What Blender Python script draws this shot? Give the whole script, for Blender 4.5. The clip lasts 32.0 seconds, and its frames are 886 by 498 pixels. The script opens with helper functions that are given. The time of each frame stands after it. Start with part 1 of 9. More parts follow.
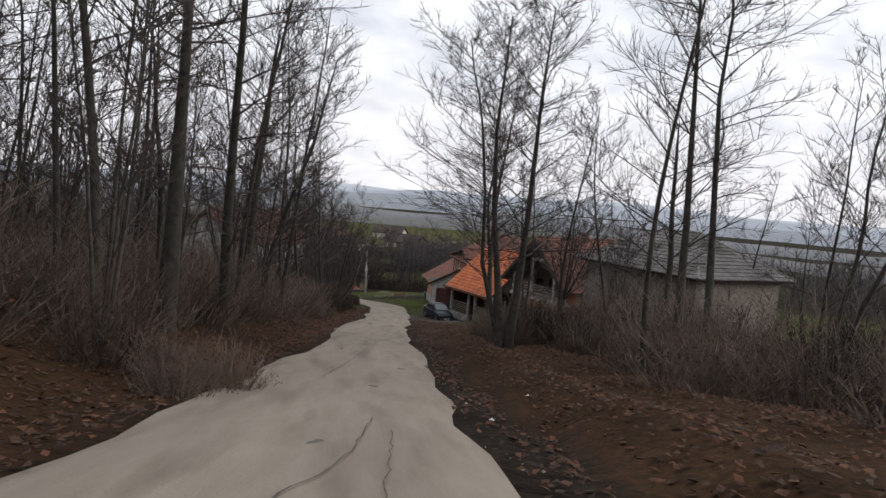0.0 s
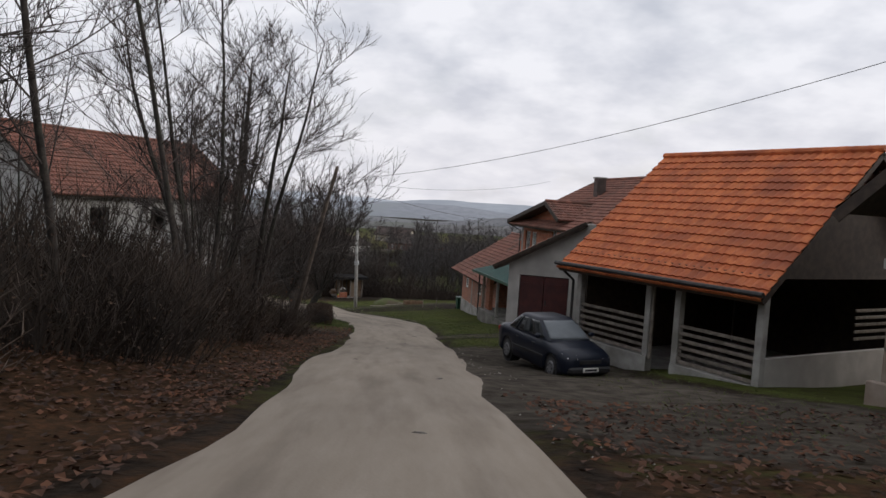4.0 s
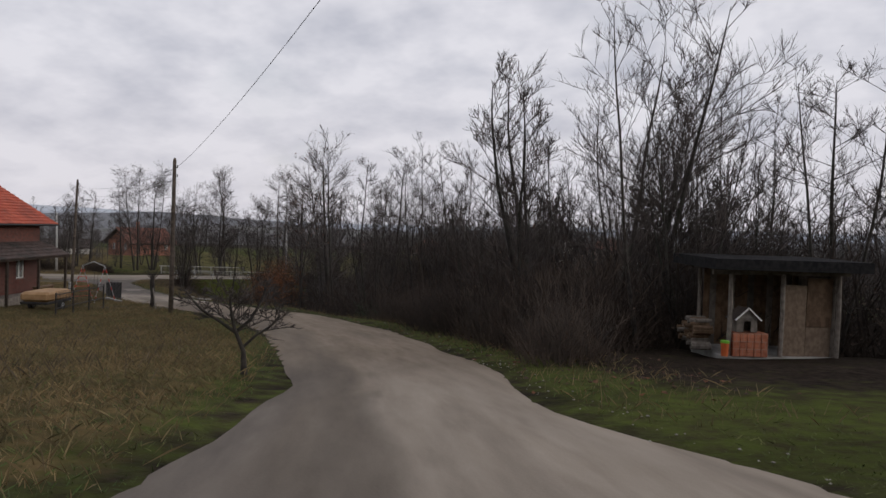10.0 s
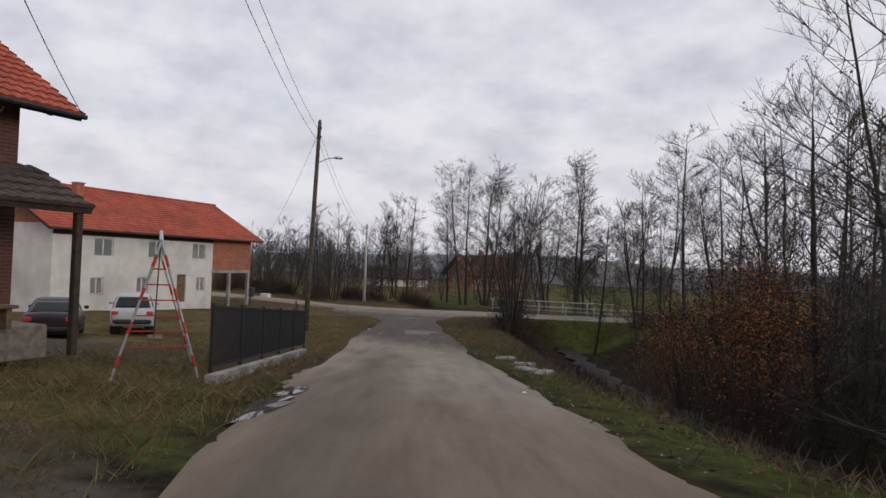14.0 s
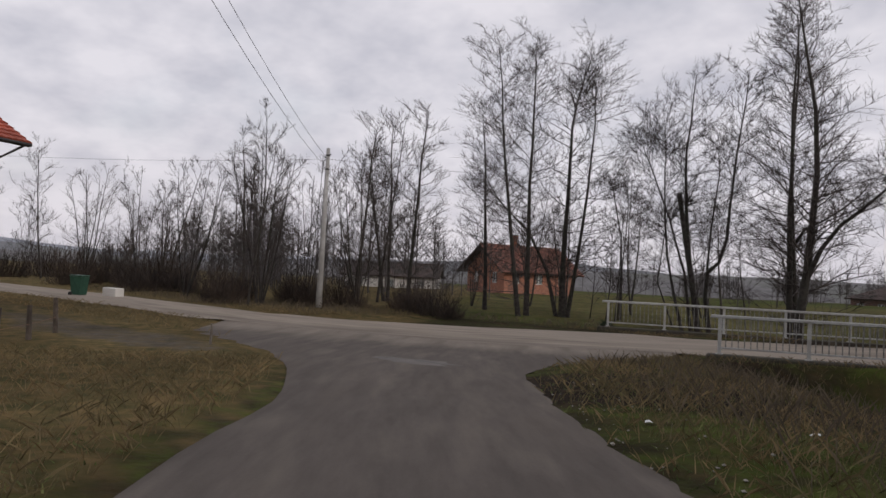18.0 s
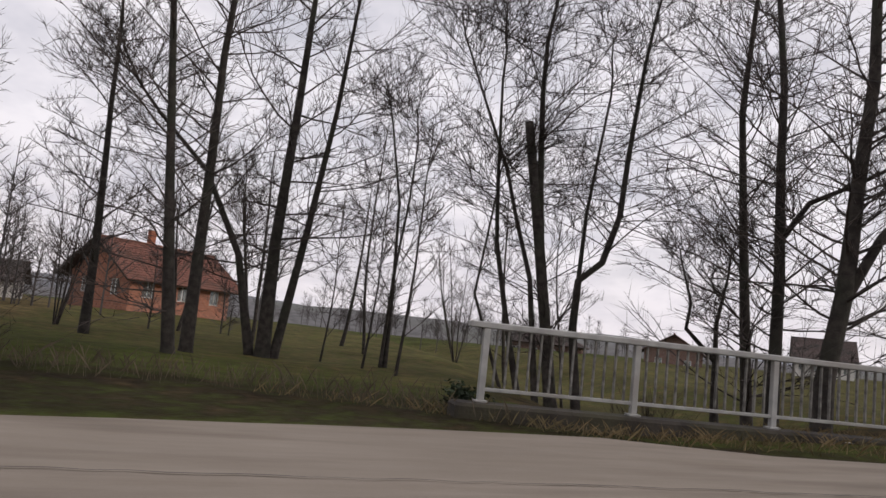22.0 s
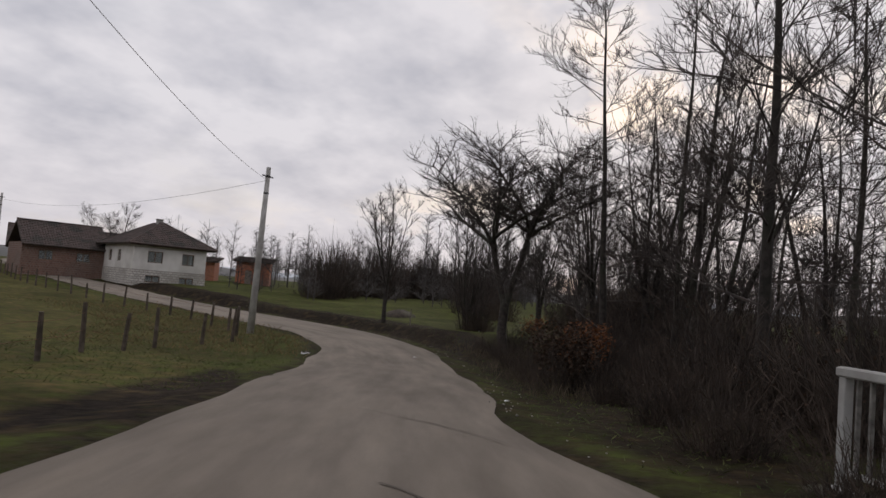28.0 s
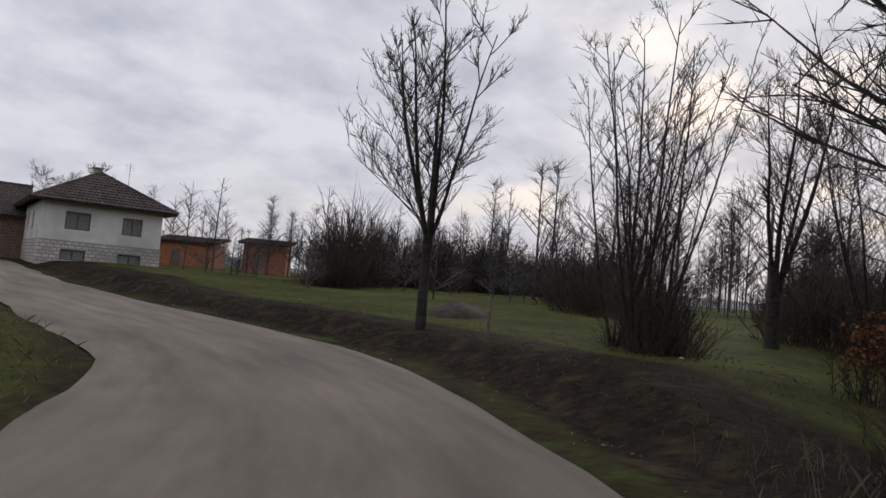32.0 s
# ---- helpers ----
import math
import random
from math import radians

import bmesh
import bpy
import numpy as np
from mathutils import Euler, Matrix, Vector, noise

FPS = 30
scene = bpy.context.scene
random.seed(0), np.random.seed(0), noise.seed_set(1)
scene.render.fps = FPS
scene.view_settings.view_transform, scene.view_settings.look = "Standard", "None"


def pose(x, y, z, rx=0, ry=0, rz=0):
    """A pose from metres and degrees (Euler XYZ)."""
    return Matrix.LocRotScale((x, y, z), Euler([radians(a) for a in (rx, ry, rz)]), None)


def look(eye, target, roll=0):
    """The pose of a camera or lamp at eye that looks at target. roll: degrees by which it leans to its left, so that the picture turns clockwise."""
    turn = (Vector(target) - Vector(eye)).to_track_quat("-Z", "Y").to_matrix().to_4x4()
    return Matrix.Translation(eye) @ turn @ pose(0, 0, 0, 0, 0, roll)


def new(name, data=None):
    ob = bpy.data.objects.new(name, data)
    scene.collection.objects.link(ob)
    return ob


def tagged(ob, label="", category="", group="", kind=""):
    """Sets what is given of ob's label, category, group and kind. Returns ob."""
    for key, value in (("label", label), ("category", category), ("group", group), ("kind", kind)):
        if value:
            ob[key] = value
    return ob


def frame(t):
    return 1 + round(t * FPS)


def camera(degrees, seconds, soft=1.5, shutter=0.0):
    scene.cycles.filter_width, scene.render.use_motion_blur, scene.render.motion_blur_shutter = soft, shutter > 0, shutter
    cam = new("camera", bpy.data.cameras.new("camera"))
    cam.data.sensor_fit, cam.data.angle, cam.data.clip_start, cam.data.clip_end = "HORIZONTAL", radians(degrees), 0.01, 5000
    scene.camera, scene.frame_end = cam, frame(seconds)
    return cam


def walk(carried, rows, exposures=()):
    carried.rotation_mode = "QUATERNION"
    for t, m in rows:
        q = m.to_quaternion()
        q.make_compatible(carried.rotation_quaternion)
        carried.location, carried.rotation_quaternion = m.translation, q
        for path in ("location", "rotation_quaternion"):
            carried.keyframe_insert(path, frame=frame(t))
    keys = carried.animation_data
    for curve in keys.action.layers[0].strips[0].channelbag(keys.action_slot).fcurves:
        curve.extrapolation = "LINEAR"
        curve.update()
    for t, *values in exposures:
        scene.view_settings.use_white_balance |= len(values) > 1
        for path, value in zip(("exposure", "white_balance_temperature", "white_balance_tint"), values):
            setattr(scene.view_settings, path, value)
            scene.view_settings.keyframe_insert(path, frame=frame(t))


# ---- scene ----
cam = camera(63.4, 32.0)
PATH = [
    (0, (5.756, -49.665, 8.7), (5.664, -47.673, 8.54), 4.7),
    (0.5, (5.076, -44.849, 7.823), (4.929, -42.863, 7.641), 3.5),
    (1, (4.314, -39.754, 6.885), (4.173, -37.767, 6.706), 1.8),
    (1.5, (3.654, -34.366, 5.913), (3.522, -32.377, 5.743), 1.2),
    (2, (3.005, -29.053, 5.15), (2.878, -27.06, 5.035), 3.1),
    (2.5, (2.398, -23.486, 4.264), (2.27, -21.496, 4.114), 3.7),
    (4.5, (0.034, -0.094, 0.72), (-0.066, 1.9, 0.607), 3.8),
    (5, (-0.727, 6.0, -0.221), (-0.823, 7.994, -0.327), 4.3),
    (5.5, (-1.372, 11.752, -1.052), (-1.451, 13.747, -1.171), 4.1),
    (6, (-1.875, 17.199, -1.964), (-1.949, 19.195, -2.065), 4.0),
    (6.5, (-2.545, 22.438, -2.687), (-2.654, 24.433, -2.785), 4.6),
    (7, (-3.347, 27.64, -3.322), (-3.53, 29.629, -3.415), 4.7),
    (7.5, (-4.399, 32.942, -4.012), (-4.708, 34.916, -4.117), 3.9),
    (8, (-5.68, 38.157, -4.73), (-6.144, 40.101, -4.8), 4.1),
    (8.5, (-7.463, 43.171, -5.411), (-8.098, 45.067, -5.435), 4.8),
    (9, (-9.713, 47.895, -6.069), (-10.483, 49.741, -6.102), 4.8),
    (9.5, (-12.038, 52.522, -6.618), (-12.863, 54.343, -6.649), 3.4),
    (10, (-14.627, 57.244, -7.138), (-15.478, 59.053, -7.191), 2.1),
    (10.5, (-17.26, 61.704, -7.767), (-18.165, 63.487, -7.811), 2.4),
    (11, (-19.841, 65.776, -8.294), (-20.833, 67.513, -8.324), 3.1),
    (11.5, (-22.775, 69.935, -8.792), (-23.845, 71.625, -8.802), 2.9),
    (12, (-26.06, 73.969, -9.286), (-27.253, 75.574, -9.274), 2.6),
    (12.5, (-29.785, 77.876, -9.617), (-31.126, 79.36, -9.58), 2.0),
    (13, (-33.782, 81.071, -9.958), (-35.25, 82.428, -9.915), 1.6),
    (13.5, (-37.23, 83.653, -10.128), (-38.783, 84.913, -10.092), 2.0),
    (14, (-41.312, 86.265, -10.458), (-42.909, 87.468, -10.418), 2.3),
    (14.5, (-45.464, 88.816, -10.783), (-47.088, 89.981, -10.724), 1.8),
    (16.5, (-62.087, 100.485, -12.209), (-63.661, 101.718, -12.134), 1.9),
    (17, (-66.164, 103.315, -12.496), (-67.741, 104.543, -12.418), 2.2),
    (17.5, (-70.061, 105.992, -12.701), (-71.649, 107.206, -12.618), 2.4),
    (18, (-73.946, 108.523, -12.852), (-75.547, 109.72, -12.783), 2.8),
    (18.5, (-77.773, 111.093, -13.019), (-79.367, 112.299, -12.955), 1.6),
    (19, (-80.993, 113.323, -13.16), (-82.581, 114.538, -13.113), 1.6),
    (19.5, (-83.658, 115.262, -13.232), (-85.226, 116.503, -13.174), 1.6),
    (20, (-85.674, 116.799, -13.367), (-87.219, 118.067, -13.303), 1.6),
    (20.5, (-87.279, 118.223, -13.499), (-88.74, 119.586, -13.423), 2.3),
    (21, (-88.823, 119.859, -13.71), (-90.109, 121.387, -13.608), 3.3),
    (21.5, (-89.552, 121.381, -13.757), (-90.651, 123.044, -13.6), 5.0),
    (22, (-90.109, 122.72, -13.841), (-90.948, 124.52, -13.607), 6.3),
    (22.5, (-90.612, 123.646, -13.626), (-91.136, 125.557, -13.356), 6.5),
    (23, (-90.578, 125.224, -13.531), (-90.842, 127.188, -13.265), 7.4),
    (23.5, (-90.445, 126.43, -13.512), (-90.448, 128.409, -13.222), 5.6),
    (24, (-90.241, 127.153, -13.418), (-90.021, 129.118, -13.12), 5.4),
    (24.5, (-90.007, 127.839, -13.403), (-89.567, 129.769, -13.123), 6.4),
    (25, (-89.598, 128.591, -13.35), (-88.943, 130.461, -13.077), 5.3),
    (25.5, (-89.024, 129.381, -13.347), (-88.139, 131.159, -13.114), 4.9),
    (26, (-88.483, 129.993, -13.342), (-87.328, 131.615, -13.15), 4.5),
    (26.5, (-87.453, 130.925, -13.332), (-86.069, 132.361, -13.18), 4.8),
    (28.5, (-79.61, 136.159, -13.247), (-77.836, 137.076, -13.131), 4.8),
    (29, (-77.413, 137.493, -13.281), (-75.646, 138.424, -13.19), 5.2),
    (29.5, (-75.162, 138.882, -13.497), (-73.396, 139.818, -13.419), 4.2),
    (30, (-72.854, 140.263, -13.665), (-71.088, 141.201, -13.61), 4.3),
    (30.5, (-70.149, 141.899, -13.806), (-68.391, 142.849, -13.71), 4.0),
    (31, (-67.024, 143.669, -13.927), (-65.29, 144.659, -13.825), 4.8),
    (31.5, (-64.037, 145.493, -14.349), (-62.328, 146.525, -14.238), 6.5),
    (32, (-61.137, 147.832, -14.224), (-59.469, 148.929, -14.109), 5.1),
]
walk(cam, [(t, look(eye, target, roll)) for t, eye, target, roll in PATH], [(0, 0.38, 6400, 9), (2.5, 0.22, 6400, 11), (6, 0.0, 6400, 10), (8, -0.03, 6400, 11), (9, -0.14, 6450, 12), (10, -0.15, 6400, 13), (14, -0.08, 6400, 13), (17.5, -0.16, 6450, 15), (19.5, -0.05, 6600, 16), (21, 0.12, 6600, 16), (24, -0.04, 6700, 16), (26.5, -0.3, 6700, 14), (29, -0.14, 6450, 14), (31, -0.12, 6300, 14), (32, -0.22, 6250, 13)])


# ---- sky, sun, exposure ----
SUN_YAW, SUN_UP = radians(-80), radians(16)
world = bpy.data.worlds.new("sky")
scene.world = world
world.use_nodes = True


def sky_nodes():
    nt = world.node_tree
    nt.nodes.clear()
    add = nt.nodes.new
    link = nt.links.new
    out, bg, bg2, mixs = add("ShaderNodeOutputWorld"), add("ShaderNodeBackground"), add("ShaderNodeBackground"), add("ShaderNodeMixShader")
    sky = add("ShaderNodeTexSky")
    sky.sky_type, sky.sun_disc = "NISHITA", False
    sky.sun_elevation, sky.sun_rotation = SUN_UP, -SUN_YAW
    sky.air_density, sky.dust_density = 1.2, 2.5
    link(sky.outputs[0], bg.inputs[0])
    bg.inputs[1].default_value = 0.13
    tc, sep = add("ShaderNodeTexCoord"), add("ShaderNodeSeparateXYZ")
    link(tc.outputs["Generated"], sep.inputs[0])
    lift = add("ShaderNodeMath")
    lift.operation = "MAXIMUM"
    lift.inputs[1].default_value = 0.0
    link(sep.outputs[2], lift.inputs[0])
    den = add("ShaderNodeMath")
    den.operation = "ADD"
    den.inputs[1].default_value = 0.34
    link(lift.outputs[0], den.inputs[0])
    vec = []
    for n in (0, 1):
        d = add("ShaderNodeMath")
        d.operation = "DIVIDE"
        link(sep.outputs[n], d.inputs[0])
        link(den.outputs[0], d.inputs[1])
        vec.append(d)
    comb = add("ShaderNodeCombineXYZ")
    link(vec[0].outputs[0], comb.inputs[0])
    link(vec[1].outputs[0], comb.inputs[1])
    big, small = add("ShaderNodeTexNoise"), add("ShaderNodeTexNoise")
    for n, sc, det in ((big, 1.5, 6), (small, 4.2, 4)):
        n.inputs["Scale"].default_value, n.inputs["Detail"].default_value, n.inputs["Roughness"].default_value = sc, det, 0.55
        link(comb.outputs[0], n.inputs["Vector"])
    cover = add("ShaderNodeValToRGB")
    cover.color_ramp.elements[0].position, cover.color_ramp.elements[1].position = 0.30, 0.46
    link(big.outputs[0], cover.inputs[0])
    shade = add("ShaderNodeValToRGB")
    e = shade.color_ramp.elements
    e[0].position, e[0].color = 0.30, (0.66, 0.68, 0.75, 1)
    e[1].position, e[1].color = 0.62, (0.98, 0.98, 1.02, 1)
    link(small.outputs[0], shade.inputs[0])
    # a warm, pale band near the horizon
    band = add("ShaderNodeValToRGB")
    b = band.color_ramp.elements
    b[0].position, b[0].color = 0.0, (1, 1, 1, 1)
    b[1].position, b[1].color = 0.22, (0, 0, 0, 1)
    link(lift.outputs[0], band.inputs[0])
    mixc = add("ShaderNodeMixRGB")
    mixc.inputs[2].default_value = (0.93, 0.89, 0.92, 1)
    half = add("ShaderNodeMath")
    half.operation = "MULTIPLY"
    half.inputs[1].default_value = 0.55
    link(band.outputs[0], half.inputs[0])
    link(half.outputs[0], mixc.inputs[0])
    link(shade.outputs[0], mixc.inputs[1])
    link(mixc.outputs[0], bg2.inputs[0])
    bg2.inputs[1].default_value = 0.86
    fac = add("ShaderNodeMath")
    fac.operation = "MULTIPLY_ADD"
    fac.inputs[1].default_value, fac.inputs[2].default_value = 0.20, 0.78
    link(cover.outputs[0], fac.inputs[0])
    link(fac.outputs[0], mixs.inputs[0])
    link(bg.outputs[0], mixs.inputs[1])
    link(bg2.outputs[0], mixs.inputs[2])
    link(mixs.outputs[0], out.inputs[0])


sky_nodes()
sun = new("sun", bpy.data.lights.new("sun", "SUN"))
sun.data.energy, sun.data.angle, sun.data.color = 0.9, radians(18), (1.0, 0.93, 0.84)
sun.matrix_world = look((0, 0, 80), (-math.sin(-SUN_YAW) * 80 * math.cos(SUN_UP), -math.cos(SUN_YAW) * 80 * math.cos(SUN_UP), 80 - 80 * math.sin(SUN_UP)))
scene.view_settings.exposure = 0.0


# ---- materials ----
def material(name, base, second=None, scale=3.0, rough=0.85, bump=0.2, bump_scale=40.0, metal=0.0, third=None, third_scale=0.5, random_tint=0.0, spread=(0.38, 0.62), island=False):
    """Two colours mixed by noise, a third in broad patches, with fine relief. Sizes in object metres."""
    m = bpy.data.materials.new(name)
    m.use_nodes = True
    nt = m.node_tree
    bsdf = nt.nodes["Principled BSDF"]
    add, link = nt.nodes.new, nt.links.new
    bsdf.inputs["Roughness"].default_value, bsdf.inputs["Metallic"].default_value = rough, metal
    tc = add("ShaderNodeTexCoord")
    n1 = add("ShaderNodeTexNoise")
    n1.inputs["Scale"].default_value, n1.inputs["Detail"].default_value = scale, 6
    link(tc.outputs["Object"], n1.inputs["Vector"])
    ramp = add("ShaderNodeValToRGB")
    ramp.color_ramp.elements[0].position, ramp.color_ramp.elements[1].position = spread
    ramp.color_ramp.elements[0].color = (*base, 1)
    ramp.color_ramp.elements[1].color = (*(second or base), 1)
    link(n1.outputs[0], ramp.inputs[0])
    col = ramp.outputs[0]
    if third:
        n2 = add("ShaderNodeTexNoise")
        n2.inputs["Scale"].default_value, n2.inputs["Detail"].default_value = third_scale, 4
        link(tc.outputs["Object"], n2.inputs["Vector"])
        r2 = add("ShaderNodeValToRGB")
        r2.color_ramp.elements[0].position, r2.color_ramp.elements[1].position = 0.48, 0.66
        link(n2.outputs[0], r2.inputs[0])
        mx = add("ShaderNodeMixRGB")
        mx.inputs[2].default_value = (*third, 1)
        link(r2.outputs[0], mx.inputs[0])
        link(col, mx.inputs[1])
        col = mx.outputs[0]
    if random_tint:
        info = add("ShaderNodeNewGeometry" if island else "ShaderNodeObjectInfo")
        hsv = add("ShaderNodeHueSaturation")
        mr = add("ShaderNodeMapRange")
        mr.inputs[3].default_value, mr.inputs[4].default_value = 1 - random_tint, 1 + random_tint
        link(info.outputs["Random Per Island" if island else "Random"], mr.inputs[0])
        link(mr.outputs[0], hsv.inputs["Value"])
        link(col, hsv.inputs["Color"])
        col = hsv.outputs[0]
    link(col, bsdf.inputs["Base Color"])
    if bump:
        n3, bp = add("ShaderNodeTexNoise"), add("ShaderNodeBump")
        n3.inputs["Scale"].default_value, n3.inputs["Detail"].default_value = bump_scale, 5
        link(tc.outputs["Object"], n3.inputs["Vector"])
        link(n3.outputs[0], bp.inputs["Height"])
        bp.inputs["Strength"].default_value, bp.inputs["Distance"].default_value = bump, 0.03
        link(bp.outputs[0], bsdf.inputs["Normal"])
    return m


def brick_material(name, c1, c2, mortar, width, height, gap=0.012, bump=0.5, stain=(0.25, 0.22, 0.2)):
    """Courses of blocks laid over the walls of a thing, by its own x, y and z."""
    m = material(name, c1, c2, 5.0, 0.9, 0.0, third=stain, third_scale=0.35)
    nt = m.node_tree
    add, link = nt.nodes.new, nt.links.new
    bsdf = nt.nodes["Principled BSDF"]
    old = bsdf.inputs["Base Color"].links[0].from_socket
    tc, sep, geo = add("ShaderNodeTexCoord"), add("ShaderNodeSeparateXYZ"), add("ShaderNodeSeparateXYZ")
    link(tc.outputs["Object"], sep.inputs[0])
    sm = add("ShaderNodeMath")
    sm.operation = "ADD"
    link(sep.outputs[0], sm.inputs[0])
    link(sep.outputs[1], sm.inputs[1])
    nt.nodes.remove(geo)
    cb, br = add("ShaderNodeCombineXYZ"), add("ShaderNodeTexBrick")
    link(sm.outputs[0], cb.inputs[0])
    link(sep.outputs[2], cb.inputs[1])
    link(cb.outputs[0], br.inputs["Vector"])
    br.inputs["Scale"].default_value = 1.0
    br.inputs["Mortar Size"].default_value = gap
    br.inputs["Brick Width"].default_value, br.inputs["Row Height"].default_value = width, height
    br.inputs["Color1"].default_value, br.inputs["Color2"].default_value = (0.75, 0.75, 0.75, 1), (1.15, 1.15, 1.15, 1)
    br.inputs["Mortar"].default_value = (1, 1, 1, 1)
    mul, mix = add("ShaderNodeMixRGB"), add("ShaderNodeMixRGB")
    mul.blend_type = "MULTIPLY"
    mul.inputs[0].default_value = 0.8
    link(old, mul.inputs[1])
    link(br.outputs["Color"], mul.inputs[2])
    link(br.outputs["Fac"], mix.inputs[0])
    link(mul.outputs[0], mix.inputs[1])
    mix.inputs[2].default_value = (*mortar, 1)
    link(mix.outputs[0], bsdf.inputs["Base Color"])
    bp = add("ShaderNodeBump")
    bp.invert = True
    bp.inputs["Strength"].default_value, bp.inputs["Distance"].default_value = bump, 0.02
    link(br.outputs["Fac"], bp.inputs["Height"])
    link(bp.outputs[0], bsdf.inputs["Normal"])
    return m


def zone_material(name, zones, bump=0.5, bump_scale=14.0, rough=0.95, soft=0.1, run=False, sheen=0.04):
    """A surface whose kinds (up to four) are told apart by the colour layer 'zone': red, green, blue and the rest."""
    m = bpy.data.materials.new(name)
    m.use_nodes = True
    nt = m.node_tree
    bsdf = nt.nodes["Principled BSDF"]
    add, link = nt.nodes.new, nt.links.new
    tc, at, sep = add("ShaderNodeTexCoord"), add("ShaderNodeAttribute"), add("ShaderNodeSeparateColor")
    place = tc.outputs["Object"]
    if run:  # streaks along the way that the wheels go
        way, squeeze = add("ShaderNodeAttribute"), add("ShaderNodeMapping")
        way.attribute_name = "run"
        squeeze.inputs["Scale"].default_value = (0.14, 0.75, 1.0)
        link(way.outputs["Vector"], squeeze.inputs["Vector"])
        place = squeeze.outputs[0]
    at.attribute_name = "zone"
    link(at.outputs["Color"], sep.inputs[0])
    edge = add("ShaderNodeTexNoise")
    edge.inputs["Scale"].default_value, edge.inputs["Detail"].default_value = 2.2, 6
    link(place if run else tc.outputs["Object"], edge.inputs["Vector"])
    col = None
    for n, (a, b, sc, pos) in enumerate(zones):
        n1 = add("ShaderNodeTexNoise")
        n1.inputs["Scale"].default_value, n1.inputs["Detail"].default_value, n1.inputs["Roughness"].default_value = sc, 8, 0.65
        link(place, n1.inputs["Vector"])
        rp = add("ShaderNodeValToRGB")
        rp.color_ramp.elements[0].position, rp.color_ramp.elements[1].position = pos
        rp.color_ramp.elements[0].color, rp.color_ramp.elements[1].color = (*a, 1), (*b, 1)
        link(n1.outputs[0], rp.inputs[0])
        if col is None:
            col = rp.outputs[0]
            continue
        # uneven border between the kinds
        ad, mr = add("ShaderNodeMath"), add("ShaderNodeMapRange")
        ad.operation = "ADD"
        link(at.outputs["Alpha"] if n == 4 else sep.outputs[n - 1], ad.inputs[0])
        link(edge.outputs[0], ad.inputs[1])
        mr.inputs[1].default_value, mr.inputs[2].default_value = 1 - soft, 1 + soft
        link(ad.outputs[0], mr.inputs[0])
        mx = add("ShaderNodeMixRGB")
        link(mr.outputs[0], mx.inputs[0])
        link(col, mx.inputs[1])
        link(rp.outputs[0], mx.inputs[2])
        col = mx.outputs[0]
    big, hsv, mr2 = add("ShaderNodeTexNoise"), add("ShaderNodeHueSaturation"), add("ShaderNodeMapRange")
    big.inputs["Scale"].default_value, big.inputs["Detail"].default_value = (0.9 if run else 0.3), 5
    link(place, big.inputs["Vector"])
    link(big.outputs[0], mr2.inputs[0])
    mr2.inputs[1].default_value, mr2.inputs[2].default_value, mr2.inputs[3].default_value, mr2.inputs[4].default_value = 0.3, 0.7, (0.88 if run else 0.62), (1.12 if run else 1.2)
    link(mr2.outputs[0], hsv.inputs["Value"])
    link(col, hsv.inputs["Color"])
    link(hsv.outputs[0], bsdf.inputs["Base Color"])
    bsdf.inputs["Roughness"].default_value = rough
    bsdf.inputs["Specular IOR Level"].default_value = sheen
    n3, bp = add("ShaderNodeTexNoise"), add("ShaderNodeBump")
    n3.inputs["Scale"].default_value, n3.inputs["Detail"].default_value = bump_scale, 8
    link(tc.outputs["Object"], n3.inputs["Vector"])
    link(n3.outputs[0], bp.inputs["Height"])
    bp.inputs["Strength"].default_value, bp.inputs["Distance"].default_value = bump, 0.05
    link(bp.outputs[0], bsdf.inputs["Normal"])
    return m


GROUND = zone_material("ground", [
    ((0.048, 0.044, 0.018), (0.072, 0.090, 0.02), 2.6, (0.36, 0.6)),
    ((0.038, 0.024, 0.014), (0.085, 0.042, 0.022), 8.0, (0.42, 0.72)),
    ((0.013, 0.0095, 0.007), (0.036, 0.027, 0.02), 5.0, (0.35, 0.65)),
    ((0.165, 0.115, 0.052), (0.065, 0.06, 0.024), 2.5, (0.38, 0.62)),
    ((0.068, 0.058, 0.046), (0.115, 0.10, 0.08), 3.0, (0.35, 0.65)),
], 0.7, 11.0, soft=0.24)
ROADWAY = zone_material("roadway", [
    ((0.255, 0.215, 0.17), (0.315, 0.27, 0.22), 4.0, (0.3, 0.7)),
    ((0.155, 0.118, 0.083), (0.23, 0.182, 0.134), 6.5, (0.3, 0.7)),
    ((0.078, 0.067, 0.058), (0.118, 0.10, 0.086), 5.0, (0.3, 0.7)),
    ((0.095, 0.078, 0.06), (0.155, 0.128, 0.10), 3.0, (0.3, 0.7)),
], 0.14, 30.0, 0.9, 0.5, True, 0.15)
BARK = material("bark", (0.022, 0.018, 0.015), (0.056, 0.047, 0.04), 6, 0.95, 0.5, 25, third=(0.036, 0.038, 0.026), third_scale=0.9, random_tint=0.25)
TWIG = material("twigs", (0.034, 0.028, 0.025), (0.068, 0.054, 0.047), 2, 0.95, 0, random_tint=0.25)
THICKET = material("thicket twigs", (0.030, 0.023, 0.018), (0.066, 0.047, 0.035), 1.2, 0.95, 0, random_tint=0.3)
RUST_LEAF = material("dry rust leaves", (0.13, 0.045, 0.018), (0.24, 0.095, 0.03), 7, 0.9, 0, random_tint=0.35, island=True)
